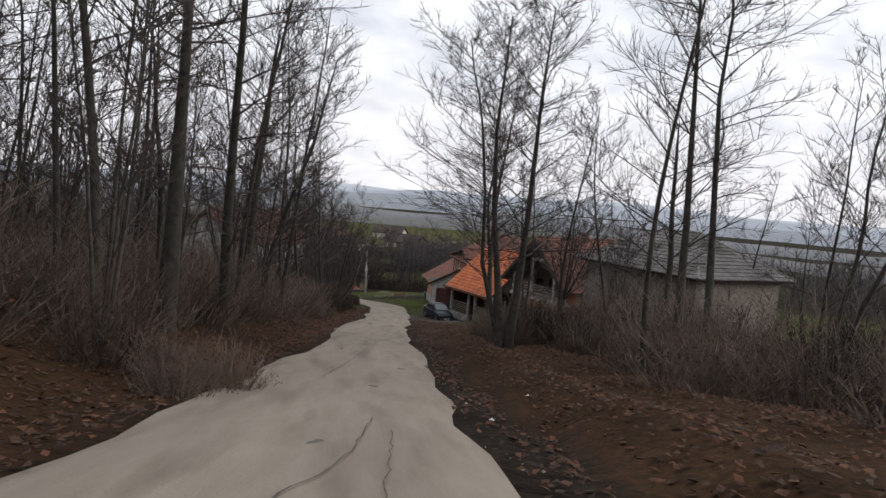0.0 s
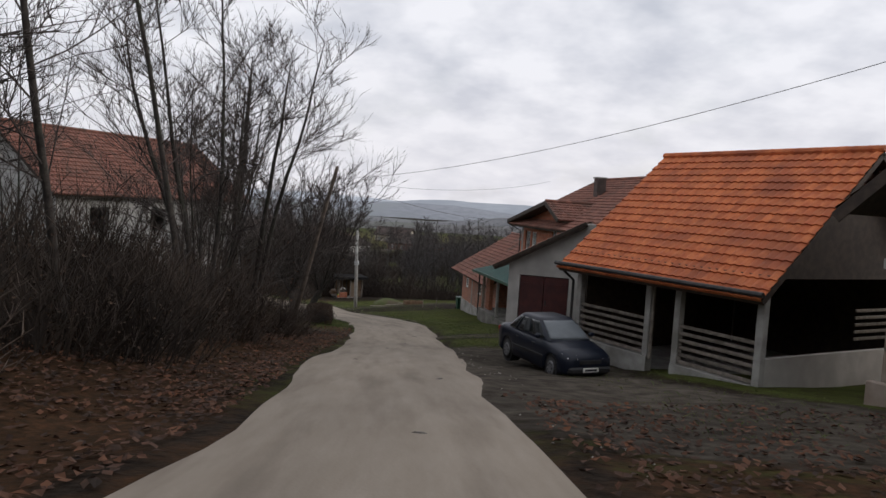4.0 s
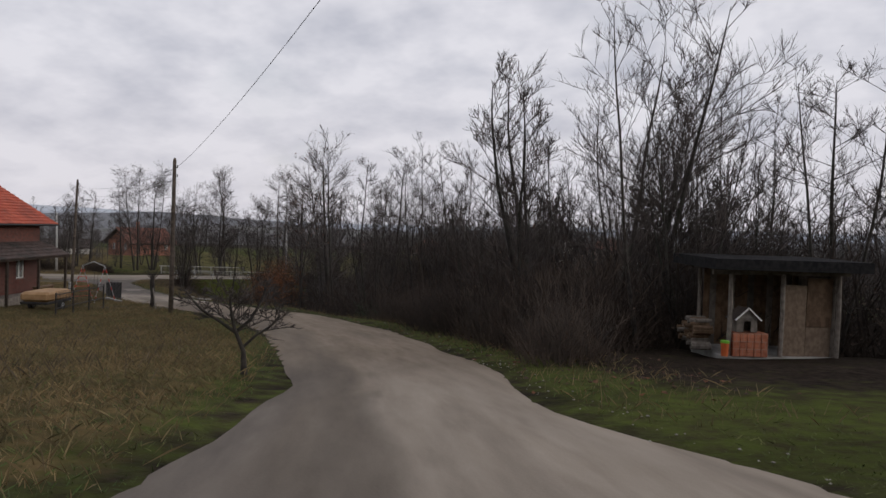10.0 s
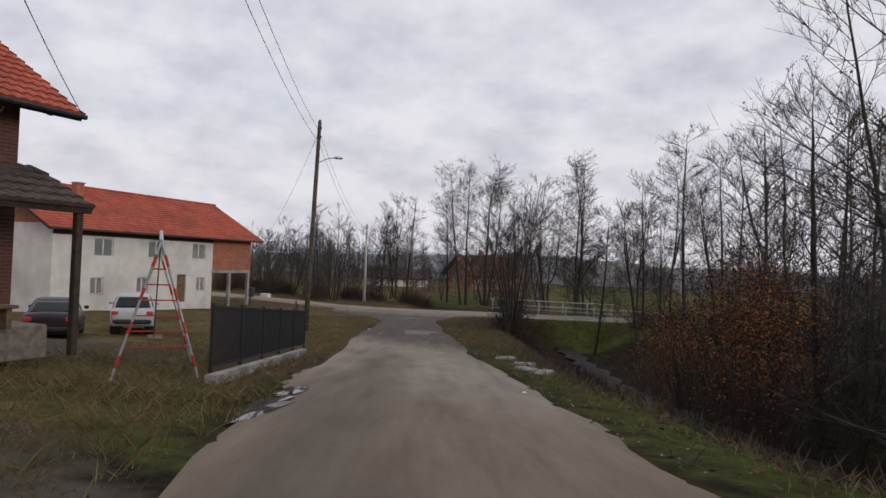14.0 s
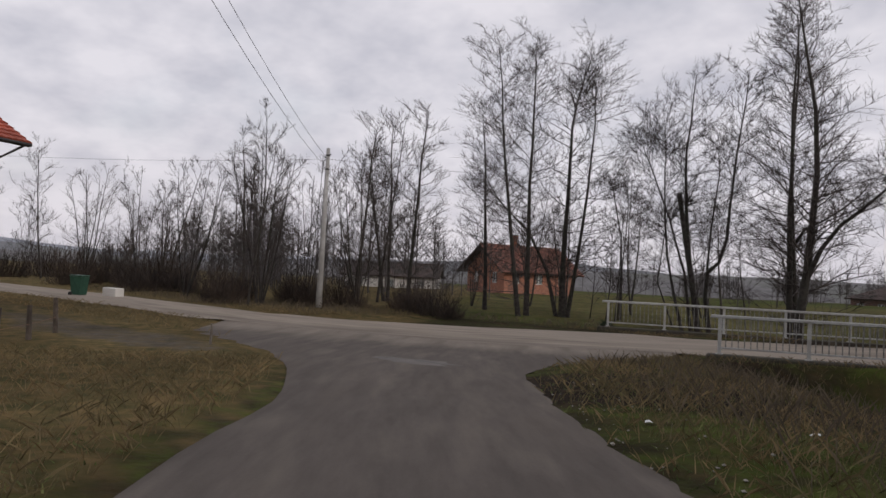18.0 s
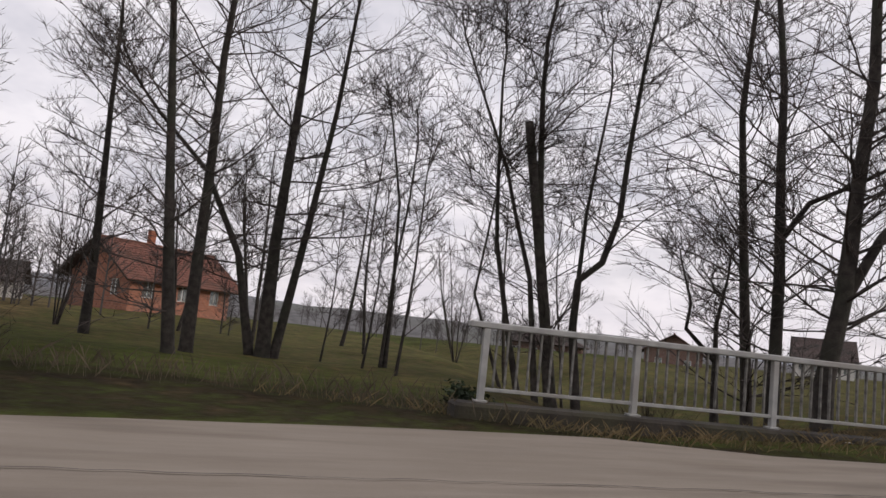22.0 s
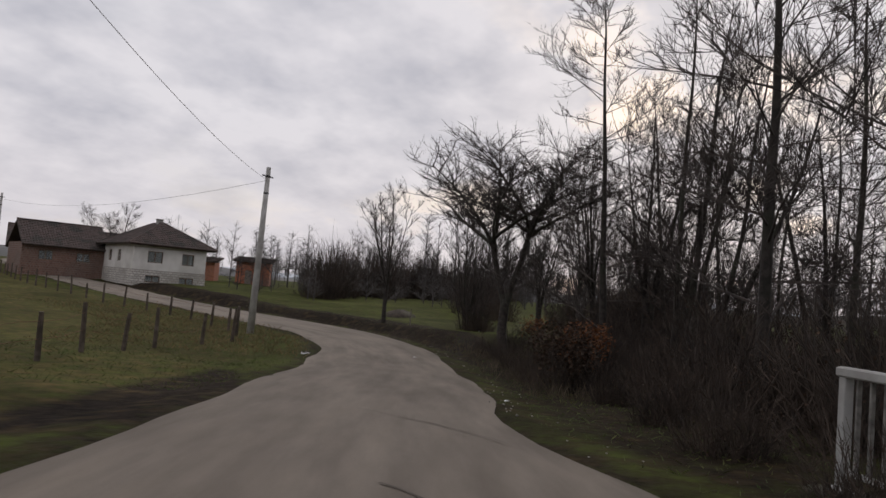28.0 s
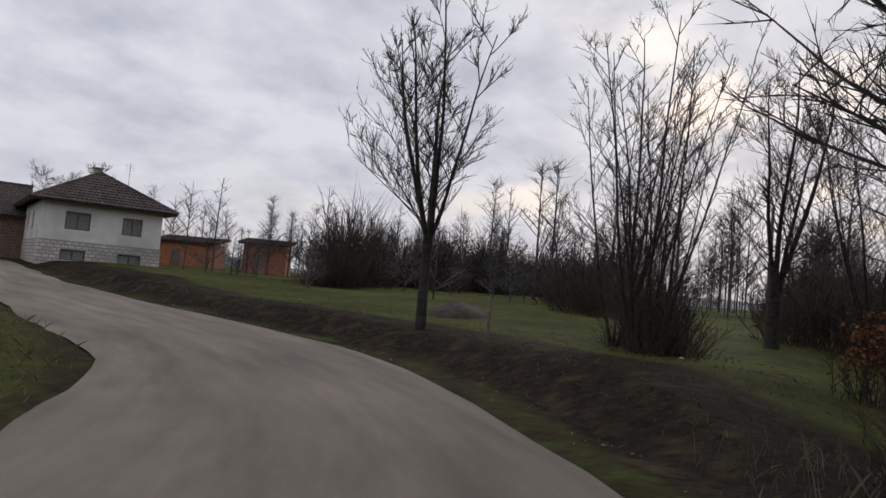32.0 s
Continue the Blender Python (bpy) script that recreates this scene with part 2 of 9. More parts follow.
DULL_LEAF = material("withered brown leaves", (0.034, 0.021, 0.014), (0.075, 0.044, 0.026), 7, 0.9, 0, random_tint=0.35, island=True)
EVERGREEN = material("dark green leaves", (0.018, 0.032, 0.014), (0.035, 0.05, 0.02), 5, 0.8, 0, random_tint=0.3, island=True)
DRY_GRASS = material("dry grass blades", (0.20, 0.142, 0.068), (0.115, 0.092, 0.042), 0.8, 0.95, 0, random_tint=0.3, island=True)
WEED = material("withered weeds", (0.07, 0.054, 0.036), (0.13, 0.102, 0.066), 0.8, 0.95, 0, random_tint=0.3, island=True)
GREEN_GRASS = material("green grass blades", (0.058, 0.09, 0.022), (0.11, 0.118, 0.038), 0.8, 0.95, 0, random_tint=0.35, island=True)
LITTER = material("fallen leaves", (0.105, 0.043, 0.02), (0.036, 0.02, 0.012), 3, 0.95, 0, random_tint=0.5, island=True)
CONCRETE = material("concrete", (0.27, 0.26, 0.24), (0.38, 0.37, 0.345), 2.5, 0.9, 0.3, 30, third=(0.2, 0.19, 0.17), third_scale=0.8)
DARKER_CONCRETE = material("darker mottled concrete", (0.12, 0.112, 0.10), (0.21, 0.20, 0.18), 2.0, 0.9, 0.35, 25, third=(0.09, 0.09, 0.07), third_scale=0.7)
POLE_CONCRETE = material("pole concrete", (0.33, 0.32, 0.30), (0.44, 0.43, 0.41), 3, 0.85, 0.25, 40, third=(0.26, 0.25, 0.23), third_scale=1.2)
WOOD_POLE = material("weathered pole wood", (0.06, 0.045, 0.034), (0.12, 0.095, 0.075), 7, 0.9, 0.4, 30, third=(0.045, 0.034, 0.026), third_scale=1)
GREY_WOOD = material("weathered grey wood", (0.13, 0.11, 0.09), (0.22, 0.19, 0.16), 6, 0.9, 0.4, 30, random_tint=0.2)
BROWN_WOOD = material("brown boards", (0.11, 0.065, 0.035), (0.19, 0.12, 0.07), 6, 0.85, 0.3, 30, random_tint=0.2)
PLASTER = material("grey plaster", (0.40, 0.385, 0.36), (0.50, 0.485, 0.455), 1.5, 0.9, 0.25, 50, third=(0.33, 0.31, 0.29), third_scale=0.5)
WHITE_WALL = material("off-white plaster", (0.62, 0.60, 0.555), (0.70, 0.68, 0.64), 1.2, 0.9, 0.2, 50, third=(0.52, 0.50, 0.46), third_scale=0.4)
CREAM_WALL = material("cream plaster", (0.50, 0.45, 0.37), (0.58, 0.53, 0.45), 1.2, 0.9, 0.2, 50, third=(0.42, 0.38, 0.31), third_scale=0.4)
TAN_WALL = material("tan plaster", (0.34, 0.235, 0.175), (0.42, 0.30, 0.235), 1.2, 0.9, 0.2, 50, third=(0.28, 0.19, 0.145), third_scale=0.4)
CLAY_BLOCK = brick_material("clay blocks", (0.33, 0.105, 0.052), (0.44, 0.155, 0.08), (0.31, 0.16, 0.11), 0.25, 0.2, 0.014, 0.4, (0.30, 0.13, 0.08))
PINK_BLOCK = brick_material("faded clay blocks", (0.32, 0.125, 0.075), (0.43, 0.185, 0.115), (0.34, 0.20, 0.15), 0.25, 0.2, 0.014, 0.4, (0.26, 0.15, 0.11))
GREY_BLOCK = brick_material("grey aerated blocks", (0.40, 0.395, 0.385), (0.49, 0.485, 0.47), (0.33, 0.325, 0.31), 0.5, 0.25, 0.014, 0.4, (0.36, 0.35, 0.33))
RUBBLE = brick_material("pale stone base", (0.50, 0.47, 0.42), (0.62, 0.59, 0.54), (0.30, 0.28, 0.25), 0.36, 0.2, 0.03, 0.8, (0.40, 0.37, 0.33))
ORANGE_TILE = material("bright clay tiles", (0.40, 0.095, 0.028), (0.53, 0.155, 0.048), 4, 0.75, 0.2, 30, third=(0.31, 0.08, 0.03), third_scale=0.7, random_tint=0.14, island=True)
BROWN_TILE = material("weathered clay tiles", (0.145, 0.058, 0.04), (0.225, 0.096, 0.066), 4, 0.85, 0.2, 30, third=(0.12, 0.06, 0.042), third_scale=0.7, random_tint=0.2, island=True)
RED_TILE = material("red tiles", (0.34, 0.062, 0.032), (0.44, 0.10, 0.052), 4, 0.75, 0.2, 30, third=(0.27, 0.06, 0.035), third_scale=0.7, random_tint=0.12, island=True)
GREY_TILE = material("grey weathered tiles", (0.12, 0.112, 0.105), (0.19, 0.178, 0.168), 4, 0.85, 0.2, 30, third=(0.085, 0.082, 0.07), third_scale=0.7, random_tint=0.15, island=True)
PALE_RENDER = material("stained pale render", (0.26, 0.20, 0.16), (0.37, 0.31, 0.26), 1.6, 0.9, 0.3, 40, third=(0.17, 0.12, 0.095), third_scale=0.6)
DARK_TILE = material("dark tiles", (0.055, 0.04, 0.035), (0.10, 0.07, 0.06), 4, 0.85, 0.2, 30, third=(0.04, 0.035, 0.03), third_scale=0.7, random_tint=0.15, island=True)
GREEN_SHEET = material("green roofing felt", (0.016, 0.055, 0.045), (0.03, 0.085, 0.07), 5, 0.85, 0.3, 60, third=(0.03, 0.06, 0.052), third_scale=0.8)
DARK_RED_PAINT = material("dark red painted boards", (0.055, 0.014, 0.014), (0.085, 0.022, 0.02), 3, 0.6, 0.1, 30)
WHITE_PAINT = material("white paint", (0.66, 0.65, 0.62), (0.76, 0.75, 0.72), 5, 0.55, 0.1, 40, third=(0.50, 0.47, 0.42), third_scale=2.0)
DARK_METAL = material("dark metal", (0.028, 0.028, 0.03), (0.05, 0.045, 0.042), 8, 0.55, 0.1, 40, metal=0.4)
GALVANISED = material("galvanised steel", (0.38, 0.39, 0.40), (0.48, 0.49, 0.5), 8, 0.5, 0.1, 40, metal=0.6)
RUSTED = material("rusted steel", (0.10, 0.042, 0.02), (0.17, 0.075, 0.035), 9, 0.85, 0.3, 50)
RED_PAINT = material("red paint", (0.42, 0.03, 0.022), (0.50, 0.05, 0.035), 5, 0.5, 0.1, 30)
GREEN_PLASTIC = material("green plastic", (0.012, 0.055, 0.032), (0.02, 0.075, 0.045), 5, 0.5, 0.05, 30)
FELT = material("black roofing felt", (0.012, 0.012, 0.013), (0.025, 0.024, 0.024), 6, 1.0, 0.3, 40)
FELT.node_tree.nodes["Principled BSDF"].inputs["Specular IOR Level"].default_value = 0.1
BLACK_PLASTIC = material("black plastic", (0.012, 0.012, 0.013), (0.02, 0.02, 0.022), 5, 0.6, 0.05, 30)
RUBBER = material("tyre rubber", (0.014, 0.014, 0.014), (0.03, 0.028, 0.026), 12, 0.85, 0.2, 60)
WIRE = material("cable", (0.02, 0.02, 0.022), (0.03, 0.03, 0.03), 5, 0.7, 0)
# Dark stain of soffits; on recess walls the same colour stands for shade.
SOFFIT_AND_SHADE = material("dark stained soffit and recess shade", (0.035, 0.024, 0.018), (0.06, 0.042, 0.03), 6, 0.8, 0.2, 30)
WATER = material("puddle water", (0.04, 0.036, 0.032), (0.06, 0.054, 0.048), 2, 0.12, 0)
STREAM = material("stream water", (0.016, 0.015, 0.011), (0.03, 0.027, 0.02), 1, 0.6, 0.06, 6)
STREAM.node_tree.nodes["Principled BSDF"].inputs["Specular IOR Level"].default_value = 0.12
PALE_STONE = material("pale stones", (0.17, 0.155, 0.135), (0.29, 0.27, 0.24), 6, 0.9, 0.3, 30, random_tint=0.25, island=True)
PAPER = material("white litter", (0.62, 0.62, 0.62), (0.75, 0.75, 0.75), 6, 0.7, 0)
# Paler thicket tone for the upper lane; haze and glow sit in the colour.
HAZED_THICKET = material("thicket twigs paled for haze", (0.095, 0.07, 0.056), (0.17, 0.128, 0.10), 1.2, 0.95, 0, random_tint=0.3)
# Brown brick toned down; shade on the far walls is in this colour.
SHADE_TONED_BRICK = brick_material("brown brick darkened for shade", (0.15, 0.08, 0.06), (0.22, 0.125, 0.095), (0.22, 0.19, 0.165), 0.25, 0.2, 0.014, 0.3, (0.16, 0.10, 0.08))
# Greyer and lighter than the near twigs: the haze is in this colour.
FAR_TWIG = material("distant twigs with haze tint", (0.058, 0.052, 0.05), (0.085, 0.076, 0.072), 0.05, 0.95, 0, random_tint=0.2, island=True)
# Distance haze is painted into these colours, more in each farther ring.
HILLS = [material("haze-tinted slope " + name, low, high, sc, 1.0, 0.6, bs, third=third, third_scale=ts) for name, low, high, sc, bs, third, ts in (
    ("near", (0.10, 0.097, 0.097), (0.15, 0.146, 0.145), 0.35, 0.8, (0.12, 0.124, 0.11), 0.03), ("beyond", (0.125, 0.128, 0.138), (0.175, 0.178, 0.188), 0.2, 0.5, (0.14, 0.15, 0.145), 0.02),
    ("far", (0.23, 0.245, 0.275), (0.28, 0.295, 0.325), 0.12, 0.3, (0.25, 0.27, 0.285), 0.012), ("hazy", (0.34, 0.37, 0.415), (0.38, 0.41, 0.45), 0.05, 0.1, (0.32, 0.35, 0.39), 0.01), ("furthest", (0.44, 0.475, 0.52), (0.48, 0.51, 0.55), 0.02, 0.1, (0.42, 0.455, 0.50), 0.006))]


def glass(name, tint, rough=0.05):
    m = bpy.data.materials.new(name)
    m.use_nodes = True
    b = m.node_tree.nodes["Principled BSDF"]
    b.inputs["Base Color"].default_value = (*tint, 1)
    b.inputs["Roughness"].default_value = rough
    b.inputs["Transmission Weight"].default_value = 0.85
    b.inputs["IOR"].default_value = 1.45
    return m


PANE = glass("window glass", (0.75, 0.8, 0.8))


def car_paint(name, base):
    m = material(name, base, tuple(c * 1.15 for c in base), 4, 0.38, 0)
    m.node_tree.nodes["Principled BSDF"].inputs["Coat Weight"].default_value = 0.12
    m.node_tree.nodes["Principled BSDF"].inputs["Specular IOR Level"].default_value = 0.25
    m.node_tree.nodes["Principled BSDF"].inputs["Coat Roughness"].default_value = 0.08
    return m


NAVY_PAINT = car_paint("dark blue car paint", (0.006, 0.009, 0.018))
SILVER_PAINT = car_paint("silver car paint", (0.42, 0.43, 0.44))
MAROON_PAINT = car_paint("dark car paint", (0.022, 0.014, 0.018))


# ---- mesh helpers ----
class Shape:
    """Vertices and faces gathered into one mesh."""

    def __init__(self):
        self.v, self.f = [], []

    def add(self, verts, faces):
        n = len(self.v)
        self.v += [tuple(p) for p in verts]
        self.f += [tuple(i + n for i in face) for face in faces]
        return self

    def box(self, x0, y0, z0, x1, y1, z1, bevel=0.0):
        b = min(bevel, (x1 - x0) / 3, (y1 - y0) / 3, (z1 - z0) / 3)
        if b <= 0:
            return self.add([(x, y, z) for z in (z0, z1) for y in (y0, y1) for x in (x0, x1)], [(0, 2, 3, 1), (4, 5, 7, 6), (0, 1, 5, 4), (2, 6, 7, 3), (0, 4, 6, 2), (1, 3, 7, 5)])
        ring = lambda x0, y0, x1, y1, z: [(x0 + b, y0, z), (x1 - b, y0, z), (x1, y0 + b, z), (x1, y1 - b, z), (x1 - b, y1, z), (x0 + b, y1, z), (x0, y1 - b, z), (x0, y0 + b, z)]  # noqa: E731
        small = lambda z: ring(x0 + b, y0 + b, x1 - b, y1 - b, z)  # noqa: E731
        rings = [small(z0), ring(x0, y0, x1, y1, z0 + b), ring(x0, y0, x1, y1, z1 - b), small(z1)]
        faces = [tuple(range(7, -1, -1)), tuple(range(24, 32))]
        for k in range(3):
            faces += [(8 * k + i, 8 * k + (i + 1) % 8, 8 * k + 8 + (i + 1) % 8, 8 * k + 8 + i) for i in range(8)]
        return self.add([p for r in rings for p in r], faces)

    def tube(self, points, radii, sides=6, cap=True):
        """A tapered round bar along points."""
        pts = [Vector(p) for p in points]
        side = None
        verts = []
        for k, p in enumerate(pts):
            way = (pts[min(k + 1, len(pts) - 1)] - pts[max(k - 1, 0)])
            if way.length < 1e-9:
                way = Vector((0, 0, 1))
            way.normalize()
            if side is None:
                side = way.orthogonal().normalized()
            else:
                side = side - way * side.dot(way)
                side = side.normalized() if side.length > 1e-6 else way.orthogonal().normalized()
            up = way.cross(side)
            r = radii[k] if hasattr(radii, "__len__") else radii
            for j in range(sides):
                a = 2 * math.pi * j / sides
                verts.append(p + side * (r * math.cos(a)) + up * (r * math.sin(a)))
        n = len(pts)
        faces = [(k * sides + j, k * sides + (j + 1) % sides, (k + 1) * sides + (j + 1) % sides, (k + 1) * sides + j) for k in range(n - 1) for j in range(sides)]
        if cap:
            faces += [tuple(range(sides - 1, -1, -1)), tuple(range((n - 1) * sides, n * sides))]
        return self.add(verts, faces)

    def bar(self, a, b, w, h=None):
        """A square bar from a to b."""
        a, b = Vector(a), Vector(b)
        way = (b - a).normalized()
        side = way.cross(Vector((0, 0, 1)))
        side = side.normalized() if side.length > 1e-4 else Vector((1, 0, 0))
        up = side.cross(way)
        h = h or w
        q = [(s * w / 2, t * h / 2) for s, t in ((-1, -1), (1, -1), (1, 1), (-1, 1))]
        return self.add([p + side * s + up * t for p in (a, b) for s, t in q], [(0, 1, 5, 4), (1, 2, 6, 5), (2, 3, 7, 6), (3, 0, 4, 7), (3, 2, 1, 0), (4, 5, 6, 7)])

    def slab(self, quad, thick):
        """A flat sheet with thickness, below its four or more corners."""
        q = [Vector(p) for p in quad]
        nrm = (q[1] - q[0]).cross(q[2] - q[0]).normalized()
        if nrm.z < 0:
            q.reverse()
            nrm = -nrm
        low = [p - nrm * thick for p in q]
        n = len(q)
        return self.add(q + low, [tuple(range(n)), tuple(range(2 * n - 1, n - 1, -1))] + [(i, n + i, n + (i + 1) % n, (i + 1) % n) for i in range(n)])

    def wall(self, length, height, thick, holes=(), z0=0.0):
        """A wall along x from 0, its outer face at y = 0, with holes (x0, x1, z0, z1) right through it."""
        xs = sorted({0.0, length, *(v for h in holes for v in h[:2])})
        zs = sorted({z0, height, *(v for h in holes for v in h[2:])})
        nx, nz = len(xs), len(zs)
        solid = lambda i, k: 0 <= i < nx - 1 and 0 <= k < nz - 1 and not any(h[0] <= (xs[i] + xs[i + 1]) / 2 <= h[1] and h[2] <= (zs[k] + zs[k + 1]) / 2 <= h[3] for h in holes)  # noqa: E731
        at = lambda i, k, s: (k * nx + i) * 2 + s  # noqa: E731
        faces = []
        for k in range(nz - 1):
            for i in range(nx - 1):
                if not solid(i, k):
                    continue
                faces += [(at(i, k, 0), at(i + 1, k, 0), at(i + 1, k + 1, 0), at(i, k + 1, 0)), (at(i, k + 1, 1), at(i + 1, k + 1, 1), at(i + 1, k, 1), at(i, k, 1))]
                for (a, b), there in ((((i, k), (i + 1, k)), (i, k - 1)), (((i + 1, k), (i + 1, k + 1)), (i + 1, k)), (((i + 1, k + 1), (i, k + 1)), (i, k + 1)), (((i, k + 1), (i, k)), (i - 1, k))):
                    if not solid(*there):
                        faces.append((at(*a, 0), at(*a, 1), at(*b, 1), at(*b, 0)))
        return self.add([(x, y, z) for z in zs for x in xs for y in (0.0, thick)], faces)

    def moved(self, m, since=0):
        self.v[since:] = [tuple(m @ Vector(p)) for p in self.v[since:]]
        return self

    def mesh(self, name, material, smooth=False):
        me = bpy.data.meshes.new(name)
        me.from_pydata(self.v, [], self.f)
        me.materials.append(material)
        if smooth:
            me.shade_smooth()
        return me


def part(name, shape, material, parent=None, label="", smooth=False, m=None):
    """Links a shape as one mesh object under a thing or under a part."""
    ob = new(name, shape if isinstance(shape, bpy.types.Mesh) else shape.mesh(name, material, smooth))
    if parent:
        ob.parent = parent
    if m is not None:
        ob.matrix_basis = m
    return tagged(ob, label) if label else ob


def thing(name, m, label, category, group="", kind=""):
    ob = new(name)
    ob.empty_display_size = 0.2
    ob.matrix_basis = m
    return tagged(ob, label, category, group, kind)


# ---- the lie of the land ----
# Centre line of the lane: x, y, surface height, width to the left, width to the right.
LANE = [
    (12.0, -95.0, 15.2, 2.4, 1.2), (5.8, -49.7, 7.35, 2.6, 1.25), (3.65, -34.4, 4.56, 2.4, 1.4), (2.4, -23.5, 2.9, 2.0, 1.4), (1.2, -11.8, 1.1, 2.2, 1.3),
    (0.03, 0.0, -0.63, 1.95, 1.6), (-1.37, 11.75, -2.4, 2.0, 1.75), (-2.54, 22.4, -4.04, 2.1, 2.1), (-4.4, 32.9, -5.36, 1.65, 2.6), (-7.46, 43.2, -6.76, 1.5, 3.1),
    (-12.0, 52.5, -7.97, 2.1, 2.6), (-15.2, 58.2, -8.68, 1.8, 3.3), (-17.3, 61.7, -9.12, 1.7, 3.8), (-18.9, 64.2, -9.43, 1.55, 2.9), (-22.8, 69.9, -10.14, 1.3, 3.2), (-29.8, 77.9, -10.97, 1.1, 3.3), (-37.2, 83.7, -11.5, 1.3, 3.0),
    (-45.5, 88.8, -12.13, 1.5, 2.8), (-53.8, 94.6, -12.9, 2.0, 2.5), (-62.1, 100.5, -13.56, 2.3, 2.2)]
LANE += [(-70.1, 106.0, -14.05, 2.4, 2.1), (-77.8, 111.1, -14.37, 2.1, 2.1), (-83.7, 115.3, -14.62, 2.3, 2.1), (-87.3, 118.2, -14.8, 3.7, 3.0), (-90.5, 121.2, -14.92, 7.5, 6.5), (-94.0, 124.4, -14.95, 8.5, 7.5)]
# The road over the bridge.
CROSS = [
    (-190, 92, -14.6, 2.2, 2.2), (-140, 107, -14.7, 2.2, 2.2), (-118, 114.3, -14.8, 2.2, 2.2), (-106, 117.8, -14.85, 2.2, 2.2), (-99.5, 120.2, -14.9, 2.2, 2.6),
    (-94.2, 124, -14.92, 3.2, 3.2), (-89.5, 128.6, -14.88, 3.5, 3.4), (-84.5, 132.8, -14.72, 2.9, 3.6), (-79.6, 136.2, -14.62, 2.7, 3.3), (-75.2, 138.9, -14.85, 2.6, 1.9),
    (-70.15, 141.9, -15.15, 2.6, 1.6), (-64, 145.6, -15.5, 2.7, 1.65), (-59.2, 149.3, -15.6, 2.6, 1.9), (-55.0, 153.4, -15.62, 2.6, 2.3), (-52.0, 158.5, -15.6, 2.6, 2.6)]
CROSS += [(-50.3, 164.5, -15.5, 2.5, 2.5), (-48.3, 173, -15.3, 2.2, 2.2), (-44.5, 186, -14.9, 2.1, 2.1), (-38, 203, -14.5, 2.1, 2.1), (-28, 225, -14.0, 2.1, 2.1), (0, 272, -13, 2.1, 2.1)]
STREAM_LINE = [(16, 86), (0, 84), (-12, 84), (-22, 86.5), (-32, 91.5), (-42, 98.5), (-57.5, 109), (-74, 122.5), (-85, 132.5), (-91, 141), (-97, 152), (-112, 175), (-140, 210)]


def dense(rows, step=1.0):
    """A smooth run of points through the rows."""
    p = np.array(rows, float)
    s = np.r_[0, np.cumsum(np.hypot(*np.diff(p[:, :2], axis=0).T))]
    at = np.arange(0, s[-1], step)
    tang = np.gradient(p, s, axis=0)
    k = np.clip(np.searchsorted(s, at, side="right") - 1, 0, len(s) - 2)
    h = (s[k + 1] - s[k])[:, None]
    u = ((at - s[k]) / (s[k + 1] - s[k]))[:, None]
    return (2 * u**3 - 3 * u**2 + 1) * p[k] + (u**3 - 2 * u**2 + u) * h * tang[k] + (-2 * u**3 + 3 * u**2) * p[k + 1] + (u**3 - u**2) * h * tang[k + 1]


LANE_D, CROSS_D = dense(LANE), dense(CROSS)
STREAM_D = dense([(*p, 0.0) for p in STREAM_LINE], 0.8)
ROADS_D = np.vstack([LANE_D, CROSS_D])


def normals(d):
    t = np.gradient(d[:, :2], axis=0)
    t /= np.hypot(*t.T)[:, None]
    return np.stack([t[:, 1], -t[:, 0]], 1)  # to the right


LANE_N, CROSS_N = normals(LANE_D), normals(CROSS_D)
RNG = np.random.default_rng(7)


def smooth_noise(x, y, scale, seed):
    """Cheap value noise on arrays."""
    r = np.random.default_rng(seed).random((64, 64))
    u, v = x / scale, y / scale
    i, j = np.floor(u).astype(int), np.floor(v).astype(int)
    a, b = u - i, v - j
    a, b = a * a * (3 - 2 * a), b * b * (3 - 2 * b)
    g = lambda p, q: r[p % 64, q % 64]  # noqa: E731
    return (g(i, j) * (1 - a) + g(i + 1, j) * a) * (1 - b) + (g(i, j + 1) * (1 - a) + g(i + 1, j + 1) * a) * b - 0.5


def step01(x):
    x = np.clip(x, 0, 1)
    return x * x * (3 - 2 * x)


def side_of(x, y, d, nrm):
    """Distance beyond the road's edge (negative on it), signed offset and the row of the nearest point."""
    q = ((x[:, None] - d[None, :, 0]) ** 2 + (y[:, None] - d[None, :, 1]) ** 2)
    k = q.argmin(1)
    off = (x - d[k, 0]) * nrm[k, 0] + (y - d[k, 1]) * nrm[k, 1]
    dist = np.sqrt(q[np.arange(len(k)), k])
    edge = np.where(off > 0, d[k, 4], d[k, 3])
    return dist - edge, off, k, dist


